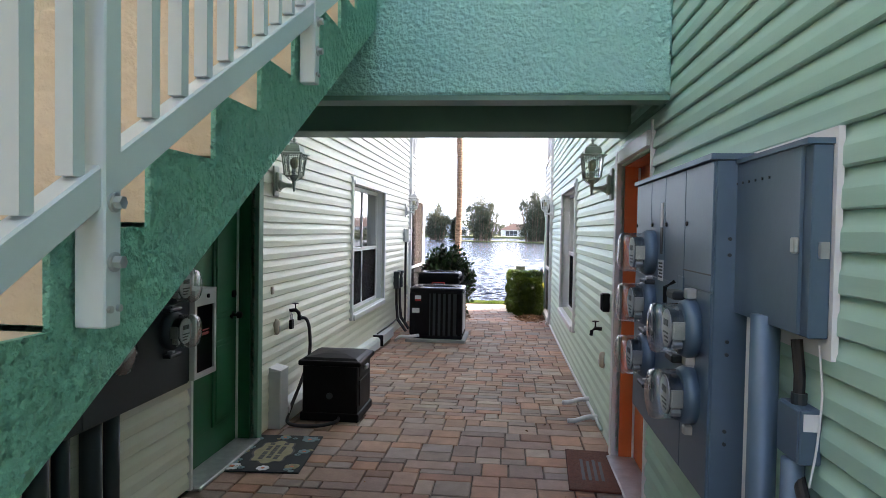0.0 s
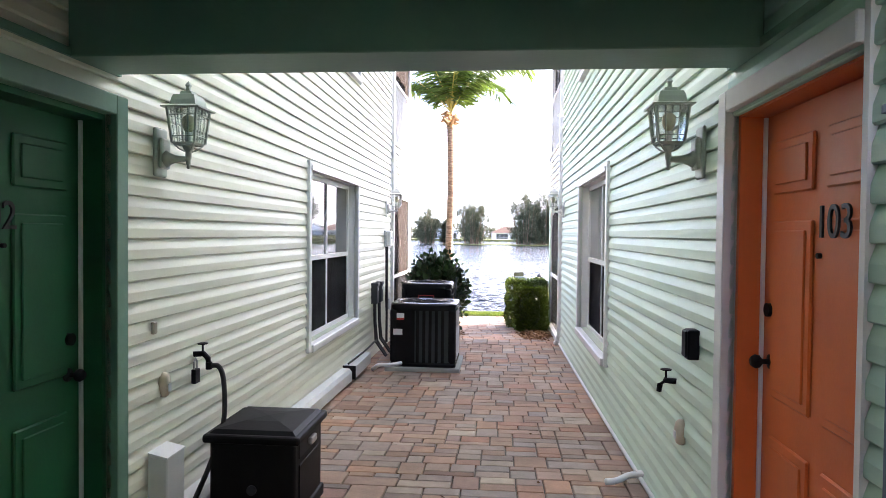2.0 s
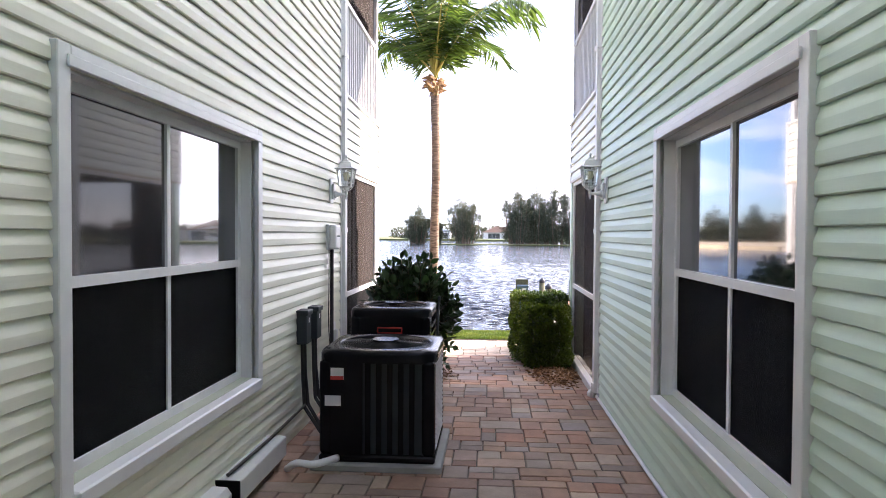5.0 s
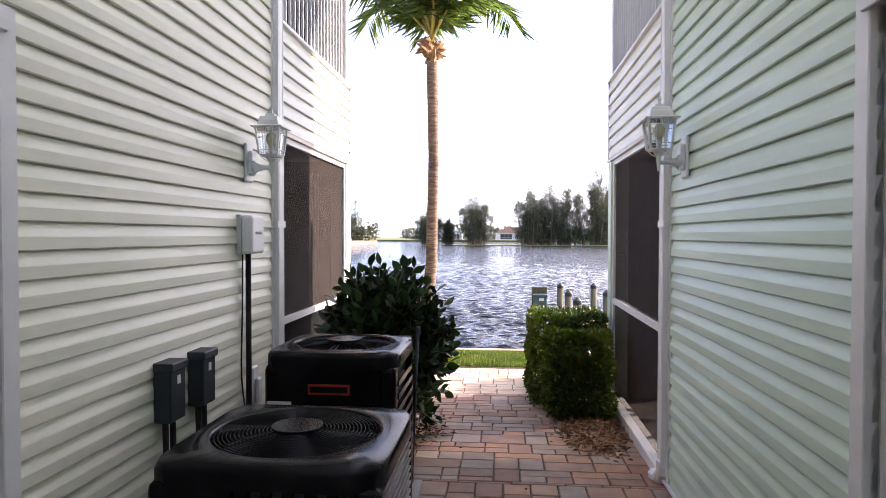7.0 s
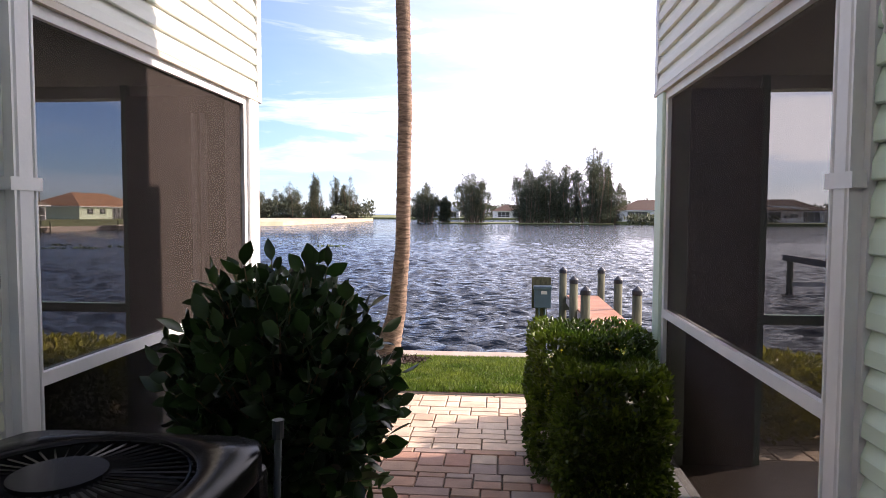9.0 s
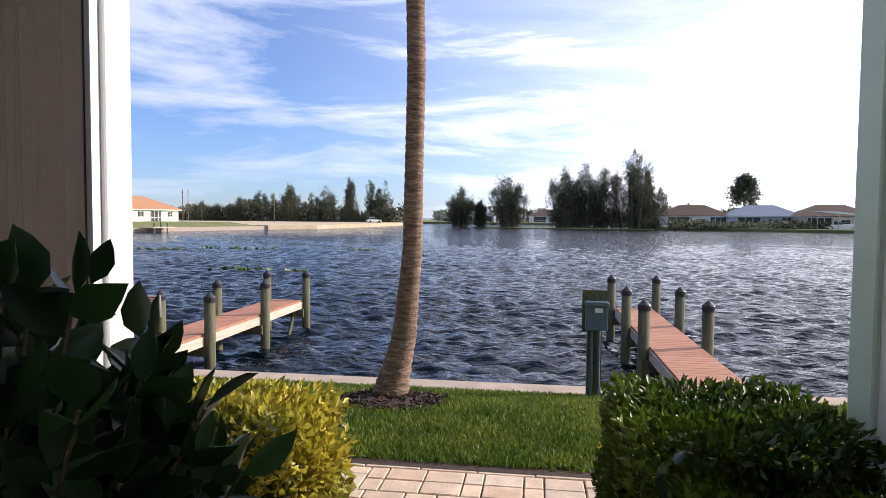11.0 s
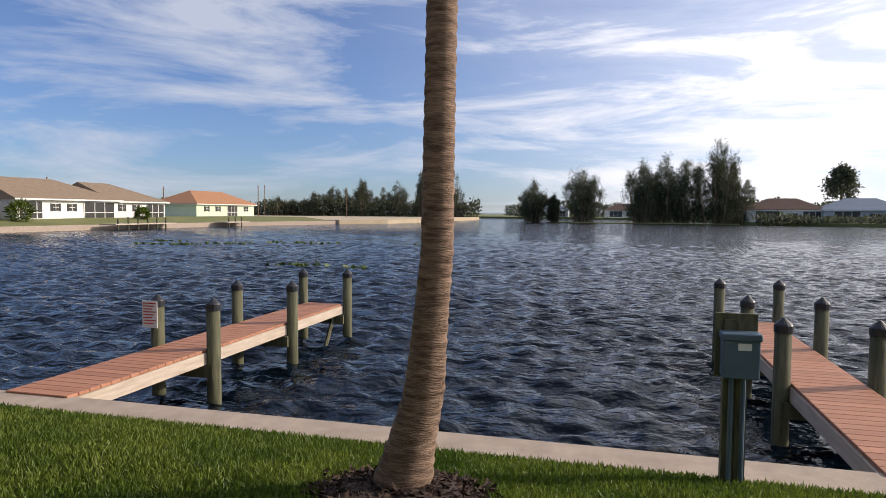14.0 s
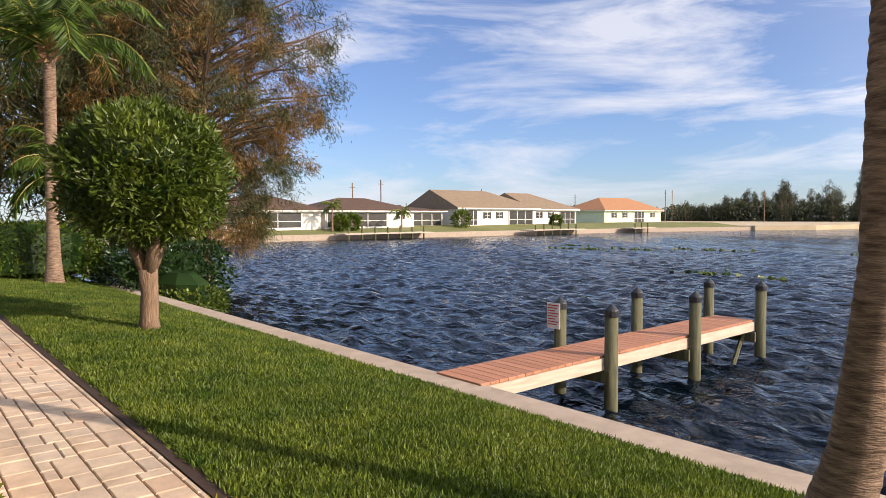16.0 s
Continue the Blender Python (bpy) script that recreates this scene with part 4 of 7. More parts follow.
    part("pipe", prism(prof, "z", 0.12, 5.3), M["white"], dp)
    for z in (1.69, 3.5):
        part("strap", B((min(0, sx * 0.064), max(0, sx * 0.064), -0.075, 0.075, z - 0.045, z)), M["white"], dp)
    part("elbow", tube([(sx * 0.035, 0, 0.16), (sx * 0.035, 0.0, 0.08), (sx * 0.05, 0.05, 0.03), (sx * 0.06, 0.13, 0.02)], 0.045, 8), M["white"], dp)


porch("w", XL, 1, 13.32, 15.62, 4.6)
porch("e", XR, -1, 13.16, 15.58, 4.6)

# ---------- docks ----------
def piling(x, y, top, dia=0.18):
    root = thing("dock_piling", (x, y, WATER_Z - 1.2), "weathered greenish timber piling with black pointed cap", "piling", "dock pilings")
    h = top - (WATER_Z - 1.2)
    part("shaft", lathe([(dia * 0.52, 0), (dia * 0.5, h * 0.5), (dia * 0.48, h - 0.15)], 14), M["post"], root, smooth=True)
    part("cap", lathe([(dia * 0.53, h - 0.16), (dia * 0.53, h - 0.085), (dia * 0.48, h - 0.07), (dia * 0.06, h)], 14), M["post_cap"], root, "black conical cap")
    return root


def dock(x0, x1, y1, rows, group):
    """A dock from the seawall out to y1 between x0 and x1, with pilings at the y's of rows."""
    zt = -0.555
    root = thing("dock", ((x0 + x1) / 2, 20.7, zt), "brown board dock on timber beams", "dock", "docks")
    w = (x1 - x0) / 2
    n = int((y1 - 20.7) / 0.143)
    me = None
    for i in range(n):
        if me is None:
            bm = B((-w, w, 0.0, 0.137, -0.035, 0.0), bevel=0.005)
            first = part("board", bm, M["deck"], root)
            me = first.data
        else:
            o = new("board", me)
            o.location = (0, i * 0.143, 0)
            o.parent = root
    L = n * 0.143
    for sx in (-1, 1):
        part("side_beam", B((sx * w - 0.02, sx * w + 0.02, 0.06, L, -0.19, -0.037)), M["timber"], root, "pale weathered side beam")
    for y in rows:
        part("cross_beam", B((-w - 0.11, w + 0.11, y - 20.7 - 0.13, y - 20.7 - 0.09, -0.36, -0.19)), M["post"], root)
    part("brace", tube([(w - 0.1, L - 0.2, -0.25), (w - 0.1, L - 0.55, -0.75)], 0.04, 6), M["post"], root)
    return root


dock(-5.72, -4.98, 27.35, (23.0, 25.0, 27.2), "west")
for x, y in ((-5.80, 23.04), (-4.90, 22.96), (-5.80, 24.95), (-4.90, 25.10), (-5.76, 27.20), (-4.90, 27.35)):
    piling(x, y, 0.115)
dock(1.93, 2.68, 27.5, (23.2, 25.1, 27.45), "east")
for x, y in ((1.84, 23.20), (2.77, 23.28), (1.84, 25.10), (2.77, 25.20), (1.84, 27.45), (2.77, 27.50)):
    piling(x, y, 0.145)
# boat lift further along the seawall
bl = thing("boat_lift", (11.0, 32.8, WATER_Z - 1.2), "grey timber boat lift standing in the lake", "boat lift")
for bx1, by1 in ((-0.9, -1.5), (0.9, -1.5), (-0.9, 1.5), (0.9, 1.5)):
    part("post", C(0.1, 2.4, (bx1, by1, 1.2), "z", 10), M["post"], bl)
for bx1 in (-0.9, 0.9):
    part("top_beam", B((bx1 - 0.09, bx1 + 0.09, -1.9, 1.9, 2.3, 2.5)), M["post_cap"], bl)
for by1 in (-1.5, 1.5):
    part("cradle_beam", B((-0.9, 0.9, by1 - 0.07, by1 + 0.07, 1.45, 1.6)), M["galv"], bl)
sg = thing("dock_sign", (-5.82, 22.94, -0.02), "white notice with rows of red lettering on a piling", "sign")
part("board", B((-0.13, 0.10, -0.012, 0.0, -0.30, 0.06), bevel=0.004), M["white"], sg)
for i in range(8):
    part("text_bar", B((-0.11, 0.08 - 0.03 * (i % 3), -0.016, -0.0125, 0.02 - i * 0.038, 0.034 - i * 0.038)), M["red"], sg)


# ---------- power pedestal ----------
pd = thing("power_pedestal", (0.865, 20.30, -0.6), "grey electrical box on a weathered green timber post", "electrical box")
part("post", B((-0.075, 0.0, -0.035, 0.045, 0, 1.14), (0.004, 0.075, -0.03, 0.04, 0, 1.12)), M["post"], pd)
part("backboard", B((-0.13, 0.13, -0.02, 0.0, 0.75, 1.18)), M["post"], pd)
bx_ = part("box", B((-0.10, 0.125, -0.15, -0.022, 0.77, 1.05), bevel=0.01, seg=2), M["grey_metal"], pd, "grey metal breaker box")
part("lid", B((-0.11, 0.135, -0.165, -0.02, 1.02, 1.07), bevel=0.008), M["grey_metal"], bx_)
part("label_plate", B((-0.01, 0.07, -0.155, -0.151, 0.96, 1.005)), M["white"], bx_)
for xx in (-0.03, 0.045):
    part("conduit", C(0.016, 0.8, (xx, -0.06, 0.38), "z", 10), M["grey_metal"], pd)


# ---------- palm by the seawall ----------
def palm(name, base, top, r0, r1, bend, fronds, flen, label, seed=1, rise=(0.75, 1.05, 1.5)):
    rng = np.random.default_rng(seed)
    root = thing(name, base, label, "palm tree")
    H = top[2] - base[2]
    tx, ty = top[0] - base[0], top[1] - base[1]
    bm = bmesh.new()
    n, seg = 150, 18
    rings = []
    for i in range(n + 1):
        f = i / n
        z = H * f
        cx = bend(z)
        cy = ty * f
        r = r1 + (r0 - r1) * math.exp(-z / 0.55)
        r *= 1 + 0.04 * math.sin(z * 2 * math.pi / 0.085 + 0.4 * math.sin(z * 5)) + 0.012 * rng.normal()
        rings.append([bm.verts.new((cx + r * (1 + 0.03 * math.sin(3 * a + z * 2)) * math.cos(a), cy + r * math.sin(a), z - (0.05 if i == 0 else 0))) for a in [2 * math.pi * k / seg for k in range(seg)]])
    for a, b in zip(rings, rings[1:]):
        for k in range(seg):
            bm.faces.new((a[k], a[(k + 1) % seg], b[(k + 1) % seg], b[k]))
    part("trunk", bm, M["palm_bark"], root, "ringed grey-brown trunk", smooth=True)
    hx, hy = bend(H), ty
    # boots: torn leaf bases round the head
    boots = bmesh.new()
    for k in range(26):
        a = rng.uniform(0, 6.28)
        z = H - 0.12 + rng.uniform(0, 0.36)
        rr = r1 * rng.uniform(0.7, 1.1)
        p0 = Vector((hx + rr * math.cos(a), hy + rr * math.sin(a), z))
        out = Vector((math.cos(a), math.sin(a), rng.uniform(-0.4, 0.9))) * rng.uniform(0.1, 0.2)
        tube([p0, p0 + out * 0.5 + Vector((0, 0, 0.03)), p0 + out], [0.045, 0.04, 0.012], 5, boots)
    part("boots", boots, M["fibre"], root, "torn orange-brown leaf bases")
    for k in range(fronds):
        cs, ds = [], []
        a = 2.4 * k + rng.uniform(-0.2, 0.2)
        el = rng.uniform(rise[1], rise[2]) if k > fronds * 0.35 else rng.uniform(rise[0], rise[1])
        L = flen * rng.uniform(0.8, 1.1)
        d0 = Vector((math.cos(a) * math.cos(el), math.sin(a) * math.cos(el), math.sin(el)))
        p = Vector((hx, hy, H + 0.2 + 0.1 * rng.uniform()))
        pts = [p.copy()]
        m = 14
        for j in range(m):
            d0 = (d0 + Vector((0, 0, -0.04 - 0.17 * j / m))).normalized()
            p = p + d0 * L / m
            pts.append(p.copy())
        for j in range(2, m):
            q0, q1 = pts[j], pts[j + 1]
            dr = (q1 - q0).normalized()
            sd = dr.cross(Vector((0, 0, 1))).normalized()
            for u in (0.0, 0.25, 0.5, 0.75):
                for sgn in (-1, 1):
                    cs.append(q0.lerp(q1, u))
                    ds.append(sd * sgn * 0.75 + dr * 0.6 + Vector((0, 0, -0.45 - 0.45 * rng.uniform())))
        blade = leaves("frond", np.array(cs), np.array(ds), min(0.55, flen * 0.24), 0.034, M["frond"], root, "", rng, 0.25)
        part("frond_stem", tube(pts, [0.022 * (1 - 0.85 * j / m) for j in range(m + 1)], 4), M["frond_stem"], blade, "yellowish frond stem")
    return root


palm("palm_tree", (-1.10, 19.12, -0.36), (-0.88, 18.9, 4.22), 0.185, 0.082, lambda z: float(np.interp(z, (0, 0.25, 0.6, 1.4, 2.2, 3.0, 4.6), (0, 0.06, 0.15, 0.235, 0.255, 0.275, 0.25))), 22, 2.75, "leaning coconut palm with ringed trunk on the lawn", 5)


def chips(name, cx, cy, rx, ry, zf, n, size, material, label, seed=2, lift=0.03):
    rng = np.random.default_rng(seed)
    a, r = rng.uniform(0, 6.283, n), np.sqrt(rng.uniform(0, 1, n)) * (1 + 0.12 * rng.normal(size=n))
    x, y = cx + rx * r * np.cos(a), cy + ry * r * np.sin(a)
    z = np.array([zf(v) for v in y]) + lift * np.clip(1 - r, 0, 1) * 2 + 0.005
    ds = np.stack([rng.normal(size=n), rng.normal(size=n), 0.25 * rng.normal(size=n)], 1)
    return tagged(leaves(name, np.stack([x, y, z], 1), ds, size, size * 0.4, material, None, "", rng), label, "mulch", kind="stuff")


tagged(put_mesh("mulch_bed", lathe([(0.50, -0.06), (0.46, 0.0), (0.3, 0.035), (0.1, 0.05)], 28, (-1.05, 19.02, -0.335), Matrix.Rotation(radians(-6), 4, "X")), M["mulch"], smooth=True), "dark mulch ring round the palm", "mulch bed", kind="structure")
chips("mulch_chips", -1.05, 19.02, 0.50, 0.46, lambda y: -0.335 - (y - 19.02) * 0.1, 1800, 0.06, M["mulch"], "dark wood chips of the mulch ring", 4)


# ---------- shrubs ----------
def shrub(name, centre, radius, n, leaf, wid, material, label, category, shape="ball", seed=1, stems=True, power=6):
    rng = np.random.default_rng(seed)
    root = thing(name, (centre[0], centre[1], ground_z(centre[1]) - 0.01), label, category)
    zc = centre[2] - ground_z(centre[1]) + 0.01
    d = rng.normal(size=(n, 3))
    d /= np.linalg.norm(d, axis=1, keepdims=True)
    if shape == "box":
        m = np.max(np.abs(d), axis=1, keepdims=True)
        e = d / (np.sum(np.abs(d) ** power, axis=1, keepdims=True) ** (1 / power))
    else:
        e = d
    rough = 0.35 if power > 6 else 1.0
    bump = 1 + 0.10 * rough * np.sin(d[:, :1] * 7 + seed) * np.cos(d[:, 1:2] * 6 + 2 * seed) + 0.06 * np.sin(d[:, 2:3] * 11)
    depth = 1 - np.abs(rng.normal(size=(n, 1))) * (0.16 if power <= 6 else 0.09)
    c = e * np.array(radius) * bump * depth + np.array((0, 0, zc))
    keep = c[:, 2] > 0.02
    c, d = c[keep], d[keep]
    dirs = d * 0.7 + rng.normal(size=c.shape) * 0.55 + np.array((0, 0, 0.35))
    leaves("foliage", c, dirs, leaf, wid, material, root, "", rng, oval=leaf > 0.1)
    # added solid core, coloured dark for the shade deep in the foliage
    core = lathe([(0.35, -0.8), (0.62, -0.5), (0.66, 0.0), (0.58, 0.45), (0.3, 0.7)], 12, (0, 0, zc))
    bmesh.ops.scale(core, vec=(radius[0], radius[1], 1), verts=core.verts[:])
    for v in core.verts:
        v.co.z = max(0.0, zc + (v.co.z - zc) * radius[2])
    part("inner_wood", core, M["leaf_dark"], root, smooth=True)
    if stems:
        bm = bmesh.new()
        for k in range(9):
            a = rng.uniform(0, 6.28)
            f = Vector((math.cos(a) * radius[0] * 0.7, math.sin(a) * radius[1] * 0.7, zc + radius[2] * rng.uniform(0.1, 0.8)))
            tube([(0.05 * math.cos(a), 0.05 * math.sin(a), -0.01), f * 0.5 + Vector((0, 0, 0.1)), f], [0.016, 0.011, 0.005], 5, bm)
        part("stem", bm, M["bark"], root)
    return root


def sprig_shrub(centre, radius, sprigs, label, seed):
    """A loose shrub: many stems, each with broad leaves set along its outer part."""
    rng = np.random.default_rng(seed)
    g = ground_z(centre[1]) - 0.01
    root = thing("broadleaf_shrub", (centre[0], centre[1], g), label, "shrub")
    R, zc = np.array(radius), centre[2] - g
    stems, cs, ds = bmesh.new(), [], []
    for k in range(sprigs):
        u = rng.normal(size=3)
        u /= np.linalg.norm(u)
        u[2] = abs(u[2]) * 0.9 + 0.1 if rng.uniform() < 0.55 else u[2]
        reach = rng.uniform(0.82, 1.0) if rng.uniform() < 0.75 else rng.uniform(1.0, 1.16)
        tip = u * R * reach + np.array((0, 0, zc))
        if tip[2] < 0.06:
            continue
        start = u * R * reach * 0.45 + np.array((0, 0, zc - 0.12 * radius[2]))
        mid = (start + tip) / 2 + np.array((0, 0, -0.03))
        if start[2] > 0.05:
            tube([start, mid, tip], [0.007, 0.005, 0.003], 4, stems)
        way = tip - start
        way /= np.linalg.norm(way)
        side = np.cross(way, rng.normal(size=3))
        side /= np.linalg.norm(side)
        other = np.cross(way, side)
        m = int(rng.integers(9, 14))
        for j in range(m):
            f = 0.3 + 0.7 * j / (m - 1)
            p = start * (1 - f) + tip * f
            a = 2.4 * j
            cs.append(p)
            ds.append(math.cos(a) * side + math.sin(a) * other + way * (0.4 + 1.6 * (j == m - 1)) + np.array((0, 0, 0.35)))
    leaves("foliage", np.array(cs), np.array(ds), 0.105, 0.062, M["leaf_dark"], root, "dark glossy oval leaves", rng, 0.3, oval=True)
    part("stem", stems, M["bark"], root)
    # dark filler body standing in for the shadow between the inner leaves
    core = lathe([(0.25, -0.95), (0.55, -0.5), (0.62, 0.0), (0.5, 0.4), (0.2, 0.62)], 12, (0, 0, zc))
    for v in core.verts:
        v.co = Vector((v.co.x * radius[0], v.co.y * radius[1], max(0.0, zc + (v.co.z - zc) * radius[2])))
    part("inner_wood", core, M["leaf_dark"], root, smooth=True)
    return root


sprig_shrub((-0.685, 14.18, 0.48), (0.49, 0.44, 0.69), 360, "dark glossy broad-leaved shrub beside the condenser", 3)
shrub("clipped_shrub", (0.86, 15.50, 0.28), (0.36, 0.38, 0.42), 19000, 0.036, 0.022, M["leaf_box"], "clipped boxy green shrub by the porch", "shrub", "box", seed=5, power=11)
shrub("clipped_shrub", (0.91, 14.98, 0.23), (0.29, 0.30, 0.39), 15000, 0.036, 0.022, M["leaf_box"], "smaller rounded clipped shrub by the porch", "shrub", "box", seed=6, power=8)
shrub("variegated_hedge", (-1.36, 16.42, 0.08), (0.60, 0.31, 0.31), 9000, 0.058, 0.032, M["leaf_yellow"], "yellow and green variegated hedge", "hedge", "box", seed=7)
shrub("variegated_hedge", (-3.30, 15.90, 0.12), (1.10, 0.22, 0.36), 9000, 0.058, 0.032, M["leaf_yellow"], "yellow and green variegated hedge under the porch screen", "hedge", "box", seed=12)
shrub("variegated_hedge", (1.74, 16.38, 0.07), (1.02, 0.36, 0.31), 13000, 0.058, 0.032, M["leaf_yellow"], "yellow and green variegated hedge", "hedge", "box", seed=8)


# ---------- air conditioners ----------
def condenser(loc, w, h, label, louvred):
    root = thing("condenser", loc, label, "air conditioner", "condensers")
    r = w / 2
    part("pad", B((-r - 0.05, r + 0.05, -r - 0.05, r + 0.05, 0, 0.05), bevel=0.008), M["pad"], root, "grey pad")
    part("base_pan", B((-r, r, -r, r, 0.05, 0.10), bevel=0.012), M["black_gloss"], root)
    part("coil", B((-r + 0.04, r - 0.04, -r + 0.04, r - 0.04, 0.1, h - 0.08)), M["dark_metal"], root)
    for sx in (-1, 1):
        for sy in (-1, 1):
            part("corner_post", B((sx * r - sx * 0.09, sx * r, sy * r - sy * 0.09, sy * r, 0.1, h - 0.06), bevel=0.03, seg=3), M["black_gloss"], root)
    part("front_panel", B((-r + 0.08, -r + 0.30, -r - 0.002, -r + 0.03, 0.1, h - 0.06)), M["black_gloss"], root)
    if louvred:
        k = 0
        z = 0.13
        while z < h - 0.1:
            part("louvre", B((r - 0.02, r + 0.002, -r + 0.085, r - 0.085, z, z + 0.012)), M["galv"], root)
            z += 0.034
        for i in range(5):
            y = -r + 0.30 + 0.02 + i * (w - 0.42) / 5
            part("rib", B((y, y + 0.035, -r + 0.005, -r + 0.035, 0.1, h - 0.06), bevel=0.004), M["black_gloss"], root)
    else:
        z = 0.16
        while z < h - 0.12:
            part("louvre", prism([(-r + 0.09, z), (r - 0.09, z), (r - 0.09, z + 0.03), (-r + 0.09, z + 0.03)], "x", r - 0.025, r + 0.004), M["black_gloss"], root)
            z += 0.07
        part("front_cover", B((-r + 0.08, r - 0.08, -r, -r + 0.03, 0.1, h - 0.06)), M["black_gloss"], root)
    # top with a round opening
    bm = bmesh.new()
    n = 48
    ro = r * 0.80
    outer, inner, low = [], [], []
    for i in range(n):
        a = 2 * math.pi * i / n
        ca, sa = math.cos(a), math.sin(a)
        q = (abs(ca) ** 9 + abs(sa) ** 9) ** (-1 / 9)
        outer.append((ca * q * (r + 0.008), sa * q * (r + 0.008)))
        inner.append((ca * ro, sa * ro))
    rings = []
    for pts, z in ((outer, h - 0.075), (outer, h - 0.02), ([(x * 0.975, y * 0.975) for x, y in outer], h), ([(x * 1.03, y * 1.03) for x, y in inner], h + 0.012), (inner, h + 0.004), (inner, h - 0.10)):
        rings.append([bm.verts.new((x, y, z)) for x, y in pts])
    for a, b in zip(rings, rings[1:]):
        for i in range(n):
            bm.faces.new((a[i], a[(i + 1) % n], b[(i + 1) % n], b[i]))
    part("top_cover", bm, M["black_gloss"], root, smooth=True)
    part("fan_floor", C(ro, 0.01, (0, 0, h - 0.16), "z", 40), M["black"], root)
    fan = part("fan_hub", C(0.075, 0.07, (0, 0, h - 0.10), "z", 24), M["black"], root)
    for k in range(3):
        bm = B((0.06, ro - 0.03, -0.09, 0.09, -0.004, 0.004))
        bmesh.ops.transform(bm, matrix=Matrix.Translation((0, 0, h - 0.1)) @ Matrix.Rotation(2.094 * k + 0.4, 4, "Z") @ Matrix.Rotation(0.45, 4, "X"), verts=bm.verts[:])
        part("fan_blade", bm, M["black"], fan)
    guard = part("fan_guard", C(0.10, 0.012, (0, 0, h + 0.024), "z", 24), M["black_gloss"], root, "black wire guard with round boss")
    for k in range(15 if louvred else 2):
        rr = 0.10 + (ro - 0.11) * k / (14 if louvred else 1)
        part("guard_ring", tube([(rr * math.cos(a), rr * math.sin(a), h + 0.004 + 0.02 * (1 - rr / ro)) for a in [2 * math.pi * j / 36 for j in range(37)]], 0.0032, 4), M["black_gloss"], guard)
    spokes = 8 if louvred else 48
    for k in range(spokes):
        a = 2 * math.pi * k / spokes
        part("guard_spoke", tube([(0.08 * math.cos(a), 0.08 * math.sin(a), h + 0.02), (ro * math.cos(a), ro * math.sin(a), h - 0.002)], 0.0035, 4), M["black_gloss"], guard)
    return root


a1 = condenser((-0.555, 11.47, ground_z(11.4)), 0.80, 0.81, "black air conditioner condenser on a grey pad", True)
part("rating_label", B((-0.315, -0.225, -0.408, -0.401, 0.62, 0.70)), M["white"], a1, "white rating label")
part("rating_label", B((-0.355, -0.245, -0.408, -0.401, 0.44, 0.51)), M["white"], a1, "white rating label")
part("label_stripe", B((-0.315, -0.225, -0.4095, -0.4085, 0.62, 0.645)), M["red"], a1)
a2 = condenser((-0.655, 12.645, ground_z(12.6)), 0.70, 0.97, "black air conditioner condenser with louvred sides", False)
part("badge", B((-0.11, 0.11, -0.356, -0.350, 0.76, 0.815), bevel=0.002), M["red"], a2, "dark red maker's badge")
part("badge_face", B((-0.10, 0.10, -0.3585, -0.3565, 0.772, 0.803)), M["black"], a2)
part("rating_plate", B((-0.33, -0.20, -0.356, -0.350, 0.66, 0.72)), M["vinyl"], a2, "grey rating plate")
pr = thing("pipe_prop", (-0.33, 12.93, ground_z(12.9)), "thin grey pipe leaning against the condenser", "pipe")
part("pipe", tube([(0.0, 0.12, 0.0), (0.05, 0.05, 0.98)], 0.010, 8), M["dark_metal"], pr, smooth=True)
part("end_cap", C(0.016, 0.05, (0.051, 0.048, 1.0), "z", 10), M["dark_metal"], pr)


# ---------- meter cabinets ----------
def meter(root, x, y, z, d, paint, r=0.085):
    """A round glass electric meter on the face x, pointing along d in x."""
    rot = Matrix.Rotation(radians(90 * d), 4, "Y")
    ring = part("meter_ring", lathe([(r + 0.012, 0.0), (r + 0.014, 0.03), (r + 0.004, 0.05), (r - 0.004, 0.05)], 28, (x, y, z), rot), paint, root, smooth=True)
    part("meter_body", C(r * 0.78, 0.085, (x + d * 0.045, y, z), "x", 24), M["dark_metal"], ring)
    dial = part("meter_dial", C(r * 0.76, 0.004, (x + d * 0.092, y, z), "x", 24), M["dial"], ring, "grey-white meter dial")
    part("meter_display", B((x + d * 0.0945, x + d * 0.096, y - 0.03, y + 0.03, z + 0.008, z + 0.03)), M["ink"], ring)
    for k in range(3):
        part("dial_bar", B((x + d * 0.0945, x + d * 0.0955, y - 0.035, y + 0.035 - 0.012 * k, z - 0.018 - 0.014 * k, z - 0.012 - 0.014 * k)), M["ink"], ring)
    part("inner_frame", B((min(x + d * 0.02, x + d * 0.09), max(x + d * 0.02, x + d * 0.09), y - r * 0.86, y - r * 0.79, z - 0.03, z + 0.03), bevel=0.002), M["galv"], ring)
    part("inner_coil", C(0.016, 0.03, (x + d * 0.07, y - r * 0.6, z - r * 0.55), "x", 12), M["galv"], ring)
    g = part("meter_glass", lathe([(r, 0.045), (r, 0.125), (r * 0.93, 0.142), (r * 0.6, 0.150), (0.001, 0.152)], 28, (x, y, z), rot), M["glass"], ring, "clear glass dome", smooth=True)
    g.visible_shadow = False
    part("seal_clip", B((min(x, x + d * 0.03), max(x, x + d * 0.03), y - 0.015, y + 0.015, z - r - 0.05, z - r - 0.02), bevel=0.003), M["galv"], ring)
    return ring


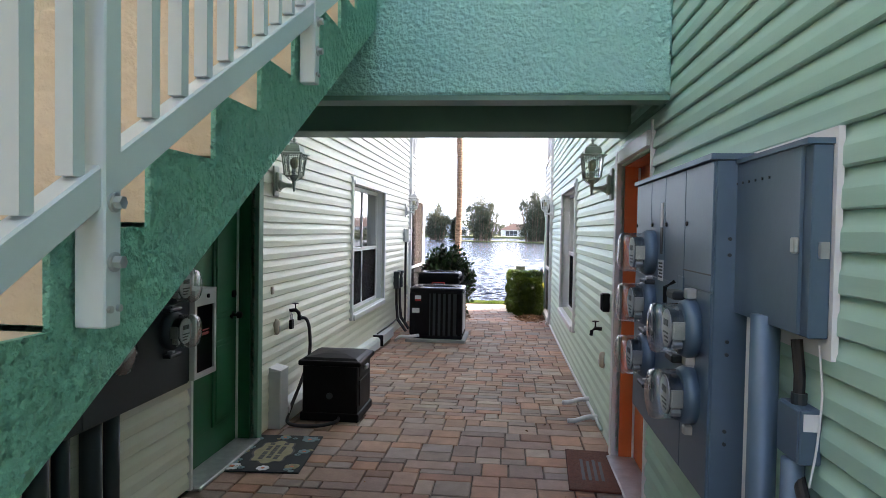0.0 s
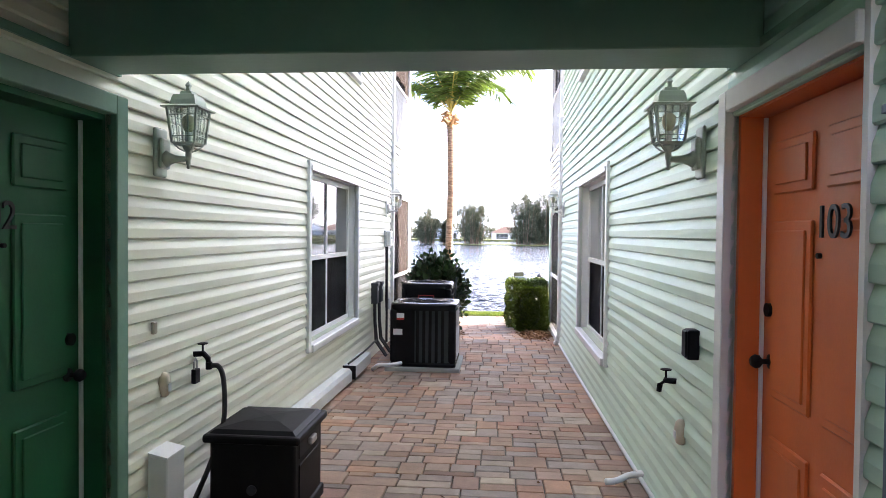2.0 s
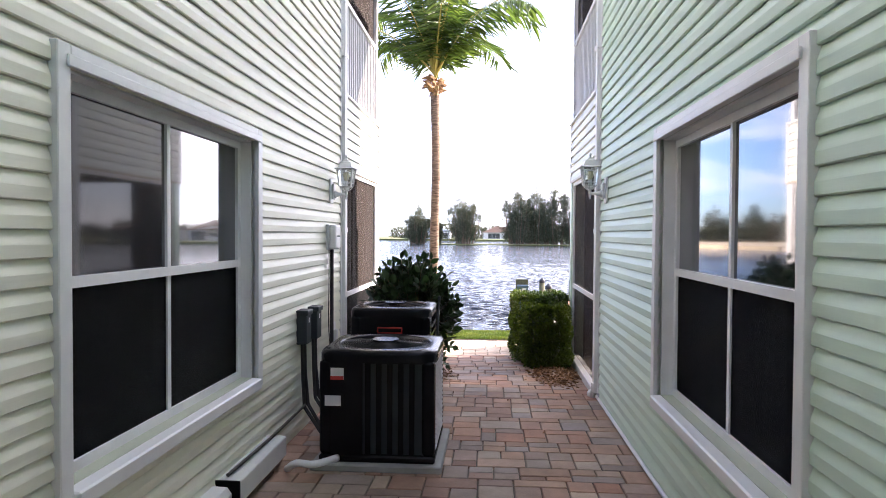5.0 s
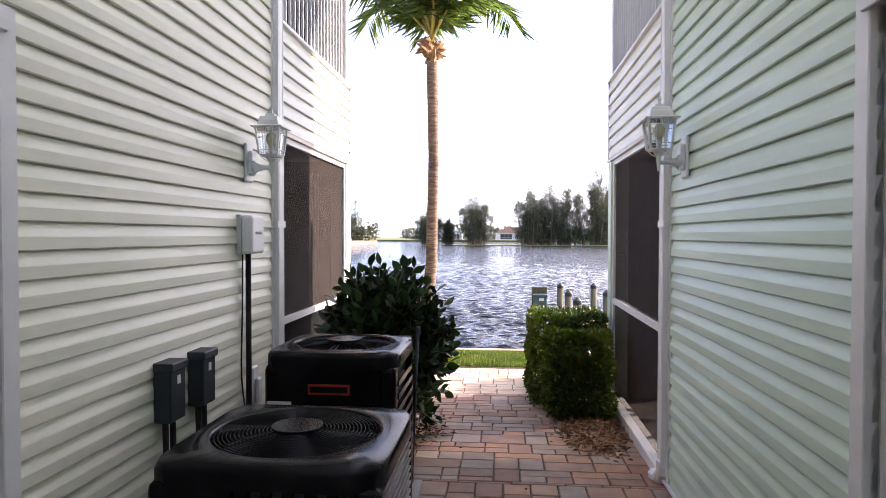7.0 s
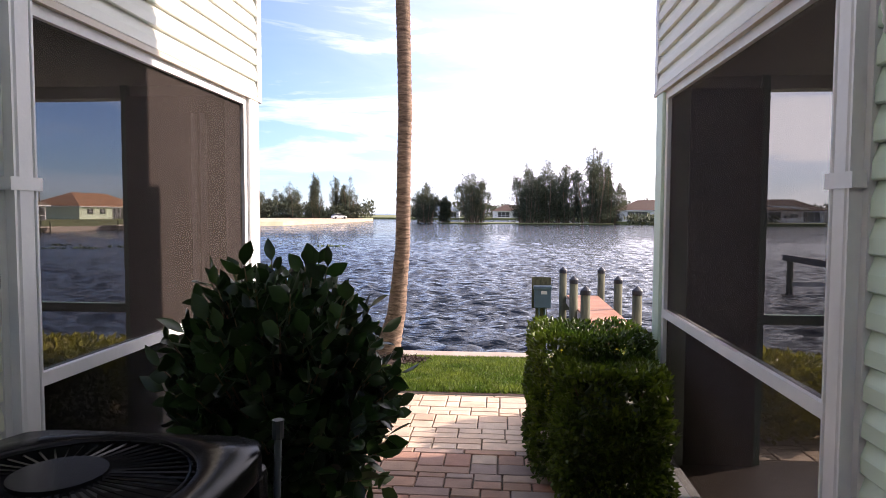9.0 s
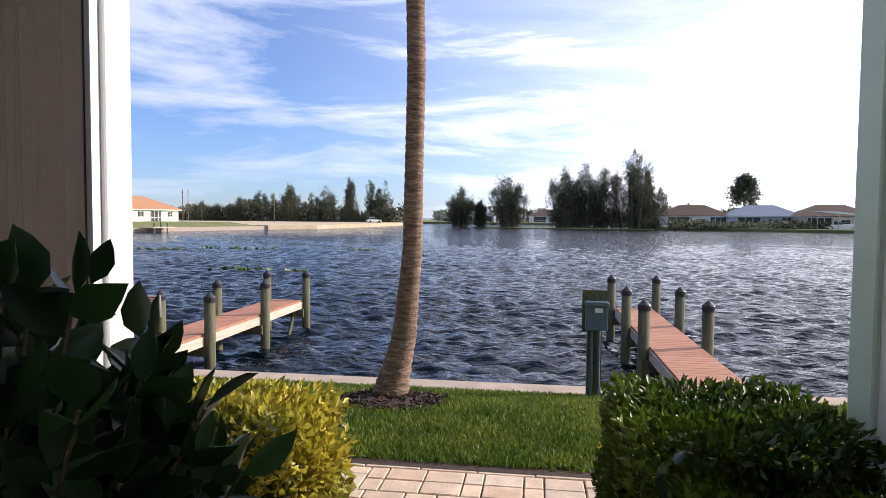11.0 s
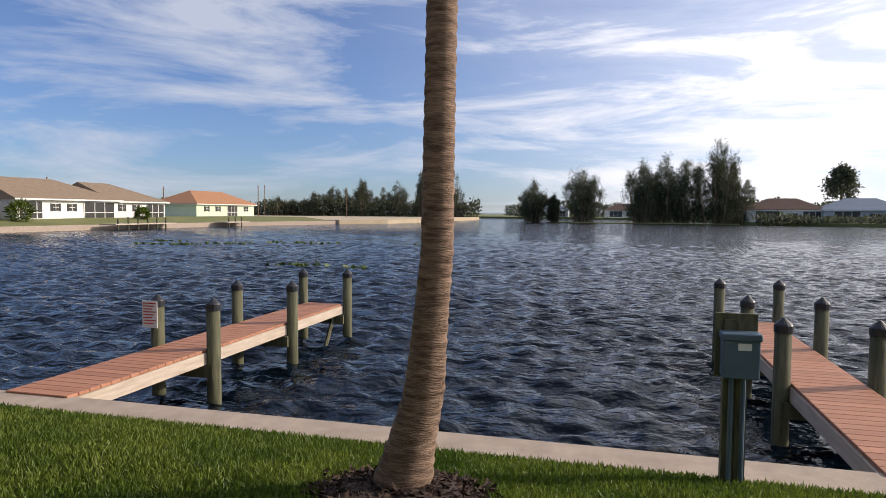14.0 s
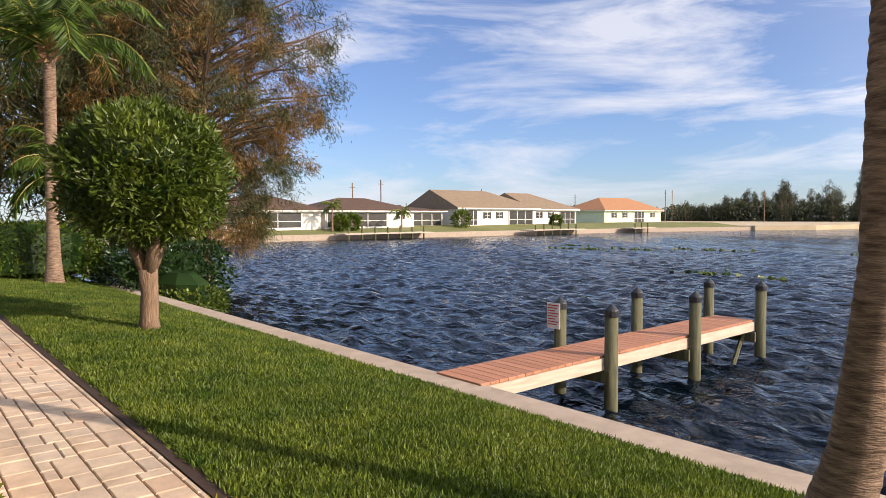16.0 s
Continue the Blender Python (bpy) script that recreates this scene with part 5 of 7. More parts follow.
def meter_cabinet(name, x, d, y0, y1, z0, z1, far_y, near_y, material, label):
    root = thing(name, (x, (y0 + y1) / 2, z0), label, "meter cabinet", "meter cabinets")
    cy = (y0 + y1) / 2
    Y = lambda y: y - cy
    f = d * 0.14
    bx = lambda a, b, *r: (min(a, b), max(a, b), *r)
    h = z1 - z0
    part("body", B(bx(0.0, f - d * 0.006, Y(y0), Y(y1), 0, h), bevel=0.004), material, root)
    part("rain_hood", B(bx(0.0, f + d * 0.015, Y(y0) - 0.01, Y(y1) + 0.01, h, h + 0.018)), material, root)
    ys = [y0, y0 + 0.32, y0 + 0.62, y0 + 0.88, y1]
    for a, b in zip(ys, ys[1:]):
        part("cover", B(bx(f - d * 0.006, f + d * 0.002, Y(a) + 0.003, Y(b) - 0.003, h * 0.62, h - 0.004), bevel=0.002), material, root)
        part("cover_screw", C(0.008, 0.006, (f + d * 0.004, Y(b) - 0.03, h * 0.82), "x", 10), M["black"], root)
    part("lower_cover", B(bx(f - d * 0.006, f + d * 0.002, Y(y0 + 0.32) + 0.003, Y(y1) - 0.003, 0.01, h * 0.615), bevel=0.002), material, root)
    part("near_cover", B(bx(f - d * 0.006, f + d * 0.002, Y(y0) + 0.003, Y(y0 + 0.32) - 0.003, 0.01, h * 0.615), bevel=0.002), material, root)
    part("handle", tube([(f, Y(y0 + 0.45), h * 0.62), (f + d * 0.035, Y(y0 + 0.45), h * 0.60), (f + d * 0.035, Y(y0 + 0.45), h * 0.50), (f, Y(y0 + 0.45), h * 0.48)], 0.008, 8), M["black"], root, "black pull handle")
    for z in (1.50, 1.28, 1.05):
        meter(root, f, Y(far_y), z - z0, d, material)
        part("lever", B(bx(f, f + d * 0.045, Y(far_y) - 0.06, Y(far_y) + 0.06, z - z0 - 0.135, z - z0 - 0.115), bevel=0.005), M["dark_metal"], root, "dark breaker lever")
    for z in (1.265, 1.04):
        meter(root, f, Y(near_y), z - z0, d, material)
        part("lever", B(bx(f, f + d * 0.05, Y(near_y) + 0.10, Y(near_y) + 0.20, z - z0 + 0.085, z - z0 + 0.115), bevel=0.006), M["dark_metal"], root, "dark breaker lever")
        part("seal_bracket", B(bx(f, f + d * 0.035, Y(near_y) - 0.02, Y(near_y) + 0.02, z - z0 + 0.10, z - z0 + 0.135), bevel=0.004), M["galv"], root)
    return root


mr = meter_cabinet("meter_cabinet", XR - 0.016, -1, 3.50, 4.71, 0.73, 1.815, 4.33, 3.67, M["grey_metal"], "blue-grey electric meter cabinet with five glass meters")
part("notice", B((-0.1445, -0.1425, 0.02, 0.11, 0.66, 0.745)), M["white"], mr, "small white notice")
for k in range(5):
    part("text_bar", B((-0.1455, -0.1447, 0.03, 0.10 - 0.012 * (k % 2), 0.672 + 0.014 * k, 0.679 + 0.014 * k)), M["ink"], mr)
part("label_strip", B((-0.1445, -0.1425, 0.045, 0.085, 0.88, 0.98)), M["dial"], mr, "tall pale label strip")
part("label_strip", B((-0.1445, -0.1425, 0.045, 0.085, 0.77, 0.878)), M["ink"], mr, "black label strip")
part("hatch_plate", B((-0.147, -0.1425, -0.30, -0.22, 0.50, 0.70), bevel=0.004), M["grey_metal"], mr)
part("near_divider", B((-0.1445, -0.1425, -0.600, -0.286, 0.724, 0.728)), M["dark_metal"], mr)
part("second_handle", tube([(-0.14, 0.20, 0.60), (-0.175, 0.20, 0.58), (-0.175, 0.20, 0.48), (-0.14, 0.20, 0.46)], 0.008, 8), M["grey_metal"], mr, "blue-grey pull handle")
for k, z in enumerate((0.84, 0.79, 0.52, 0.48, 0.24, 0.20)):
    part("side_rivet", C(0.006, 0.006, (-0.09, -0.607, z), "y", 8), M["dark_metal"], mr)
# shade under the stair is painted in: darker than the blue-grey east cabinet
ml = meter_cabinet("meter_cabinet", XL + 0.016, 1, 3.55, 4.76, 0.73, 1.81, 4.54, 3.95, M["dark_metal"], "electric meter cabinet with glass meters, stair shade in its dark paint")

tr = thing("trough_box", (XR - 0.016, 3.23, 1.34), "blue-grey steel wiring trough with latch on a white board", "electrical box")
part("backboard", B((-0.016, 0.0, -0.225, 0.30, -0.05, 0.50)), M["white"], tr, "white backing board")
part("body", B((-0.062, -0.016, -0.21, 0.30, 0.0, 0.46), bevel=0.003), M["grey_metal"], tr)
part("cover", B((-0.072, -0.062, -0.17, 0.295, 0.004, 0.465), bevel=0.002), M["grey_metal"], tr)
part("hood", B((-0.078, -0.016, -0.215, 0.30, 0.46, 0.474)), M["grey_metal"], tr)
part("latch", B((-0.086, -0.072, -0.175, -0.15, 0.20, 0.24), bevel=0.004), M["galv"], tr, "steel padlock hasp")
part("lug", B((-0.045, -0.025, -0.222, -0.21, 0.19, 0.23)), M["galv"], tr)
for k in range(6):
    part("rivet", C(0.004, 0.003, (-0.0735, 0.02 + 0.05 * k, 0.40), "x", 8), M["dark_metal"], tr)
cd = thing("conduit_run", (XR - 0.05, 3.21, 0.02), "grey painted conduits running down to the ground", "conduit")
part("large_conduit", C(0.038, 1.35, (-0.03, 0.06, 0.67), "z", 16), M["grey_metal"], cd, smooth=True)
part("small_conduit", C(0.028, 1.0, (-0.01, -0.09, 0.5), "z", 16), M["grey_metal"], cd, smooth=True)
part("strut", B((-0.03, 0.02, 0.16, 0.20, 0.0, 1.35)), M["white"], cd)
jb = thing("junction_box", (XR - 0.016, 3.13, 1.02), "grey junction box with scuffed paint and black flexible conduit", "electrical box")
part("body", B((-0.052, 0.0, -0.063, 0.063, 0.0, 0.138), bevel=0.004), M["grey_metal"], jb)
part("cover", B((-0.057, -0.052, -0.06, 0.06, 0.004, 0.134), bevel=0.002), M["grey_metal"], jb)
part("paint_scuff", B((-0.045, -0.008, -0.0645, -0.0632, 0.085, 0.128)), M["white"], jb)
part("flexible_conduit", tube([(-0.03, 0.0, 0.138), (-0.03, 0.0, 0.21), (-0.034, 0.015, 0.30)], 0.014, 10), M["rubber"], jb, "black ribbed conduit")
part("gland", C(0.019, 0.028, (-0.03, 0, 0.152), "z", 12), M["dark_metal"], jb)
part("elbow", tube([(-0.03, 0.0, 0.0), (-0.03, -0.01, -0.035), (-0.036, -0.04, -0.06), (-0.045, -0.085, -0.085)], 0.015, 10), M["rubber"], jb, "black capped stub")
part("stub_cap", C(0.019, 0.02, (-0.047, -0.092, -0.089), "y", 12), M["galv"], jb)
part("wire", tube(arc([(-0.02, -0.075, 0.30), (-0.014, -0.085, 0.18), (-0.02, -0.08, 0.05), (-0.03, -0.07, -0.05)], 6), 0.0028, 6), M["white"], jb, "thin white wire")
lb = thing("utility_box", (XR - 0.016, 2.89, 0.52), "grey utility box low on the green siding", "electrical box")
part("body", B((-0.11, 0.0, -0.12, 0.13, 0.0, 0.40), bevel=0.006), M["grey_metal"], lb)
part("lid", B((-0.125, 0.0, -0.13, 0.14, 0.38, 0.415), bevel=0.006), M["grey_metal"], lb)

# ---------- passage: small fixtures ----------
def wall_lantern(loc, side, paint, label):
    """A square coach lantern on a flared arm; side: +1 points to +x."""
    root = thing("wall_lantern", loc, label, "wall lamp", "wall lanterns")
    s = side
    turn = Matrix.Rotation(radians(45), 4, "Z")
    out = Matrix.Rotation(radians(90 * s), 4, "Y")
    plate = part("back_plate", B((min(0, s * 0.018), max(0, s * 0.018), -0.058, 0.058, -0.125, 0.115), bevel=0.010, seg=2), paint, root)
    part("boss", B((min(s * 0.0182, s * 0.045), max(s * 0.0182, s * 0.045), -0.042, 0.042, -0.085, 0.065), bevel=0.012, seg=2), paint, plate)
    part("arm", lathe([(0.045, 0.04), (0.030, 0.06), (0.020, 0.085), (0.015, 0.11), (0.014, 0.15)], 14, (0, 0, -0.035), out), paint, root, smooth=True)
    lx = s * 0.155

    def frustum(h0, h1, z0, z1):
        bm = bmesh.new()
        lo = [bm.verts.new((lx + h0 * i, h0 * j, z0)) for i, j in ((-1, -1), (1, -1), (1, 1), (-1, 1))]
        hi = [bm.verts.new((lx + h1 * i, h1 * j, z1)) for i, j in ((-1, -1), (1, -1), (1, 1), (-1, 1))]
        for k in range(4):
            bm.faces.new((lo[k], lo[(k + 1) % 4], hi[(k + 1) % 4], hi[k]))
        bm.faces.new(lo[::-1])
        bm.faces.new(hi)
        return bm
    part("finial_low", lathe([(0.003, -0.085), (0.010, -0.08), (0.007, -0.068), (0.012, -0.058), (0.010, -0.045), (0.015, -0.03), (0.014, 0.0), (0.024, 0.012), (0.032, 0.034)], 12, (lx, 0, 0)), paint, root, smooth=True)
    for k in range(4):
        a = math.pi / 2 * k + math.pi / 4
        part("scroll", tube([(lx + 0.016 * math.cos(a), 0.016 * math.sin(a), 0.0), (lx + 0.045 * math.cos(a), 0.045 * math.sin(a), 0.012), (lx + 0.070 * math.cos(a), 0.070 * math.sin(a), 0.032)], 0.004, 5), paint, root)
    part("base_ring", frustum(0.050, 0.059, 0.030, 0.042), paint, root)

    def on_face(k, u, f, out_by=0.0):
        h = 0.057 + 0.017 * f + out_by
        z = 0.042 + 0.163 * f
        c, q = math.cos(math.pi / 2 * k), math.sin(math.pi / 2 * k)
        return (lx + c * h - q * u * h, q * h + c * u * h, z)
    for k in range(4):
        part("cage_bar", tube([on_face(k, 1, 0), on_face(k, 1, 1)], 0.0075, 5), paint, root)
        for u in (-0.45, 0.45):
            part("glazing_bar", tube([on_face(k, u, 0.0), on_face(k, u, 1.0)], 0.0028, 4), paint, root)
        for f in (0.18, 0.8):
            part("glazing_bar", tube([on_face(k, -1, f), on_face(k, 1, f)], 0.0028, 4), paint, root)
        part("glazing_bar", tube([on_face(k, 0, 0.8), on_face(k, 0, 1.0)], 0.0028, 4), paint, root)
    g = part("glass", frustum(0.054, 0.070, 0.043, 0.203), M["glass"], root, "clear bevelled glass")
    g.visible_shadow = False
    part("socket", C(0.017, 0.05, (lx, 0, 0.07), "z", 14), M["white"], root)
    part("bulb", lathe([(0.014, 0.095), (0.026, 0.115), (0.033, 0.14), (0.029, 0.165), (0.012, 0.18), (0.002, 0.182)], 16, (lx, 0, 0)), M["bulb"], root, "yellowed bulb", smooth=True)
    q = 1.414
    part("roof", lathe([(0.094 * q, 0.204), (0.096 * q, 0.211), (0.064 * q, 0.222), (0.060 * q, 0.248), (0.052 * q, 0.272), (0.030 * q, 0.278), (0.027 * q, 0.292), (0.010 * q, 0.297), (0.008 * q, 0.315), (0.012 * q, 0.325), (0.002, 0.345)], 4, (lx, 0, 0), turn), paint, root, "stepped square roof")
    return root


wall_lantern((XL + 0.018, 6.40, 1.95), 1, M["lantern"], "grey-green coach lantern beside the green door")
wall_lantern((XR - 0.018, 6.41, 1.95), -1, M["lantern"], "grey-green coach lantern beside the orange door")
wall_lantern((XL + 0.018, 12.90, 1.925), 1, M["white"], "white coach lantern near the porch")
wall_lantern((XR - 0.018, 12.83, 1.93), -1, M["white"], "white coach lantern near the porch")


def oval_cover(x, y, z, side, w, h, material, name, label):
    root = thing(name, (x, y, z), label, "wall fitting")
    bm = lathe([(1.0, 0), (1.0, 0.02), (0.85, 0.035), (0.5, 0.04)], 20, (0, 0, 0), Matrix.Rotation(radians(90 * side), 4, "Y"))
    bmesh.ops.scale(bm, vec=(1, w, h), verts=bm.verts[:])
    part("cover", bm, material, root, smooth=True)
    part("slot", B((min(side * 0.04, side * 0.045), max(side * 0.04, side * 0.045), -w * 0.4, w * 0.4, -h * 0.5, h * 0.1), bevel=0.001), M["vinyl"], root)
    return root


oval_cover(XL + 0.014, 6.44, 0.785, 1, 0.035, 0.065, M["brass"], "outlet_cover", "beige weatherproof outlet cover on the siding")
oval_cover(XR - 0.014, 6.65, 0.575, -1, 0.04, 0.065, M["brass"], "outlet_cover", "beige weatherproof outlet cover on the siding")
cv = thing("cable_cover", (XL + 0.016, 6.345, 1.085), "small beige cable cover on the siding", "wall fitting")
part("cover", B((0, 0.02, -0.018, 0.018, -0.03, 0.03), bevel=0.005), M["brass"], cv)
ob_ = thing("outlet_box", (XR - 0.016, 6.435, 1.055), "black outlet box on the green siding", "wall fitting")
part("box", B((-0.055, 0, -0.038, 0.038, -0.07, 0.07), bevel=0.008, seg=2), M["black"], ob_)
part("lid", B((-0.066, -0.055, -0.034, 0.034, -0.06, 0.066), bevel=0.006), M["black"], ob_)


def spigot(x, y, z, side, name_label):
    root = thing("hose_tap", (x, y, z), name_label, "tap", "hose taps")
    s = side
    part("body", tube([(0, 0, 0), (s * 0.06, 0, 0.005), (s * 0.085, 0, -0.02), (s * 0.09, 0, -0.055)], [0.016, 0.016, 0.015, 0.013], 10), M["black"], root, smooth=True)
    part("stem", C(0.006, 0.05, (s * 0.055, 0, 0.035), "z", 8), M["black"], root)
    w = part("wheel", lathe([(0.006, 0.055), (0.028, 0.058), (0.030, 0.064), (0.006, 0.068)], 8, (s * 0.055, 0, 0)), M["black"], root)
    return root


spigot(XL + 0.014, 6.78, 0.875, 1, "dark hose tap with a padlock on the siding")
spigot(XR - 0.014, 6.79, 0.80, -1, "dark hose tap on the green siding")
pl = thing("padlock", (XL + 0.05, 6.735, 0.835), "black padlock hanging from the hose tap", "padlock")
part("body", B((-0.014, 0.014, -0.028, 0.028, -0.11, -0.03), bevel=0.006, seg=2), M["black"], pl)
part("shackle", tube([(0, -0.018, -0.03), (0, -0.018, 0.01), (0, 0.0, 0.028), (0, 0.018, 0.01), (0, 0.018, -0.03)], 0.005, 6), M["galv"], pl)
hs = thing("garden_hose", (XL + 0.1, 6.78, 0.015), "black garden hose hanging from the tap to the paving", "hose")
part("hose", tube(arc([(0.005, 0, 0.80), (0.06, 0.01, 0.79), (0.10, -0.02, 0.70), (0.11, -0.05, 0.5), (0.07, -0.12, 0.3), (0.02, -0.24, 0.1), (0.03, -0.36, 0.022), (0.14, -0.46, 0.020), (0.32, -0.44, 0.020), (0.42, -0.30, 0.020), (0.38, -0.10, 0.02)], 8), 0.014, 8), M["rubber"], hs, smooth=True)
part("coupling", C(0.018, 0.04, (0.005, 0, 0.80), "z", 12), M["black"], hs)

# line-set covers along the west wall
lc = thing("line_cover", (XL + 0.016, 6.39, 0.0), "white metal line cover at the foot of the siding", "duct cover")
part("riser", B((0, 0.10, -0.09, 0.09, 0.0, 0.46), bevel=0.006), M["vinyl"], lc)
part("cap", prism([(0.0, 0.46), (0.0, 0.485), (0.103, 0.462), (0.103, 0.455)], "y", -0.092, 0.092), M["white"], lc)
bmr = bmesh.new()
sec = [(0.0, 0.02), (0.11, 0.02), (0.11, 0.12), (0.085, 0.155), (0.0, 0.16)]
va = [bmr.verts.new((x, 0.095, z)) for x, z in sec]
vb = [bmr.verts.new((x, 3.84, z - 0.07)) for x, z in sec]
for i in range(5):
    bmr.faces.new((va[i], va[(i + 1) % 5], vb[(i + 1) % 5], vb[i]))
bmr.faces.new(va[::-1])
bmr.faces.new(vb)
bmesh.ops.recalc_face_normals(bmr, faces=bmr.faces[:])
part("channel", bmr, M["vinyl"], lc, "long sloping white channel")
l2 = thing("line_cover", (XL + 0.016, 10.27, ground_z(10.6)), "white metal line cover behind the condensers", "duct cover")
part("channel", B((0, 0.14, 0.0, 0.85, 0.06, 0.20), bevel=0.008), M["vinyl"], l2)
part("wiring", tube(arc([(0.05, 0.05, 0.215), (0.07, 0.4, 0.225), (0.06, 0.9, 0.21), (0.08, 1.5, 0.24)], 6), 0.012, 6), M["rubber"], l2, "black wiring along the cover")
part("end_cap", B((0.0, 0.144, -0.012, 0.0, 0.055, 0.205)), M["black"], l2)
dr = thing("drain_pipe", (-1.0, 10.86, ground_z(10.9)), "white plastic drain pipe at the foot of the condenser", "pipe")
part("pipe", tube(arc([(-0.14, 0.10, 0.03), (-0.05, 0.02, 0.10), (0.08, -0.02, 0.11), (0.20, 0.12, 0.11)], 5), 0.024, 10), M["white"], dr, smooth=True)
for y, z in ((6.42, 0), (5.84, 0)):
    dp = thing("drain_stub", (XR - 0.10, y + 1.0, ground_z(y)), "white plastic drain pipe lying on the paving", "pipe", "drain stubs")
    part("pipe", tube(arc([(0.09, 0.12, 0.03), (0.0, 0.10, 0.03), (-0.10, 0.0, 0.028), (-0.17, -0.02, 0.026)], 4), 0.02, 10), M["white"], dp, smooth=True)
    part("collar", C(0.026, 0.05, (0.07, 0.12, 0.03), "x", 12), M["white"], dp)
wl = thing("white_conduit", (XR - 0.03, 6.6, 0.01), "thin white pipe along the foot of the green siding", "pipe")
part("pipe", tube([(0, 0, 0.02), (0, 4.5, -0.075), (0, 6.9, -0.10)], 0.014, 8), M["white"], wl, smooth=True)

# disconnect boxes and service box by the condensers
for i, (y, z) in enumerate(((11.87, 0.76), (12.19, 0.755))):
    q = thing("disconnect_box", (XL + 0.016, y, z - 0.14), "dark grey disconnect box with conduits", "electrical box", "disconnect boxes")
    part("body", B((0, 0.085, -0.07, 0.07, 0, 0.26), bevel=0.006), M["dark_metal"], q)
    part("lid", B((0, 0.098, -0.076, 0.076, 0.235, 0.275), bevel=0.005), M["dark_metal"], q)
    part("label_plate", B((0.085, 0.0865, -0.01, 0.02, 0.17, 0.21)), M["white"], q)
    for dy in (-0.035, 0.03):
        part("conduit", tube([(0.04, dy, 0.0), (0.045, dy, -0.25), (0.07, dy * 1.5 - 0.02, -0.5), (0.22, dy - 0.1, -0.68)], 0.015, 8), M["rubber"], q)
sb = thing("service_box", (XL + 0.016, 12.83, 1.36), "white cable service box with black conduit on the siding", "electrical box")
part("back", B((0, 0.03, -0.10, 0.10, 0, 0.24), bevel=0.006), M["vinyl"], sb)
part("cover", B((0.03, 0.10, -0.10, 0.10, 0.004, 0.235), bevel=0.018, seg=3), M["white"], sb)
part("logo_bar", B((0.1005, 0.102, -0.05, 0.05, 0.12, 0.135)), M["dark_metal"], sb)
part("conduit", C(0.017, 1.42, (0.035, 0, -0.71), "z", 10), M["rubber"], sb)
part("wire", tube(arc([(0.02, -0.05, 0.0), (0.025, -0.07, -0.35), (0.03, -0.10, -0.7), (0.03, -0.04, -1.0), (0.03, -0.03, -1.35)], 6), 0.005, 6), M["rubber"], sb)
so = thing("wall_outlet", (XL + 0.016, 12.96, 0.52), "white outdoor outlet with grey cover", "wall fitting")
part("plate", B((0, 0.03, -0.05, 0.05, -0.13, 0.13), bevel=0.008), M["white"], so)
part("cover", B((0.03, 0.06, -0.035, 0.035, -0.10, 0.06), bevel=0.01), M["vinyl"], so)

# black storage box
bx0 = thing("storage_box", (-0.92, 6.83, 0.0), "black resin storage box with lid and handles", "storage box")
part("body", B((-0.23, 0.23, -0.25, 0.25, 0.0, 0.455), bevel=0.012, seg=2), M["black"], bx0)
part("plinth", B((-0.245, 0.245, -0.265, 0.265, 0.0, 0.07), bevel=0.012, seg=2), M["black"], bx0)
lid = part("lid", B((-0.26, 0.26, -0.28, 0.28, 0.455, 0.50), bevel=0.014, seg=2), M["black"], bx0)
dome = lathe([(0.30, 0.0), (0.27, 0.018), (0.12, 0.032), (0.001, 0.036)], 4, (0, 0, 0.50), Matrix.Rotation(radians(45), 4, "Z"))
bmesh.ops.scale(dome, vec=(1.1, 1.18, 1), verts=dome.verts[:])
part("lid_crown", dome, M["black"], lid)
part("emblem", C(0.026, 0.012, (0.0, -0.256, 0.21), "y", 20), M["dark_metal"], bx0)
part("side_recess", B((0.228, 0.236, -0.19, 0.19, 0.36, 0.46), bevel=0.004), M["rubber"], bx0)
part("side_latch", B((0.235, 0.262, -0.04, 0.06, 0.39, 0.43), bevel=0.01, seg=2), M["galv"], bx0)
part("side_panel", B((0.228, 0.238, -0.19, 0.19, 0.12, 0.33), bevel=0.004), M["black"], bx0)

# fire extinguisher cabinet on the meter wall
fc = thing("extinguisher_cabinet", (XL + 0.016, 4.90, 0.74), "pale metal extinguisher cabinet with dark glazed door", "cabinet")
part("body", B((0, 0.01, -0.13, 0.13, 0, 0.49), (0.01, 0.15, -0.13, -0.12, 0, 0.49), (0.01, 0.15, 0.12, 0.13, 0, 0.49), (0.01, 0.15, -0.12, 0.12, 0, 0.01), (0.01, 0.15, -0.12, 0.12, 0.48, 0.49)), M["vinyl"], fc)
dr_ = part("door", B((0.15, 0.165, -0.13, -0.105, 0, 0.49), (0.15, 0.165, 0.105, 0.13, 0, 0.49), (0.15, 0.165, -0.105, 0.105, 0, 0.03), (0.15, 0.165, -0.105, 0.105, 0.40, 0.49)), M["vinyl"], fc)
part("pane", B((0.151, 0.154, -0.105, 0.105, 0.03, 0.40)), M["win_screen"], dr_, "dark tinted pane")
part("lock", C(0.012, 0.012, (0.168, 0.02, 0.45), "x", 12), M["black"], dr_)
part("notice", B((0.1545, 0.156, -0.03, 0.06, 0.23, 0.245), (0.1545, 0.156, -0.02, 0.06, 0.255, 0.262)), M["red"], dr_)
part("extinguisher", lathe([(0.045, 0.02), (0.045, 0.26), (0.018, 0.31), (0.022, 0.36)], 14, (0.08, -0.02, 0)), M["red"], fc, "red extinguisher behind the pane", smooth=True)
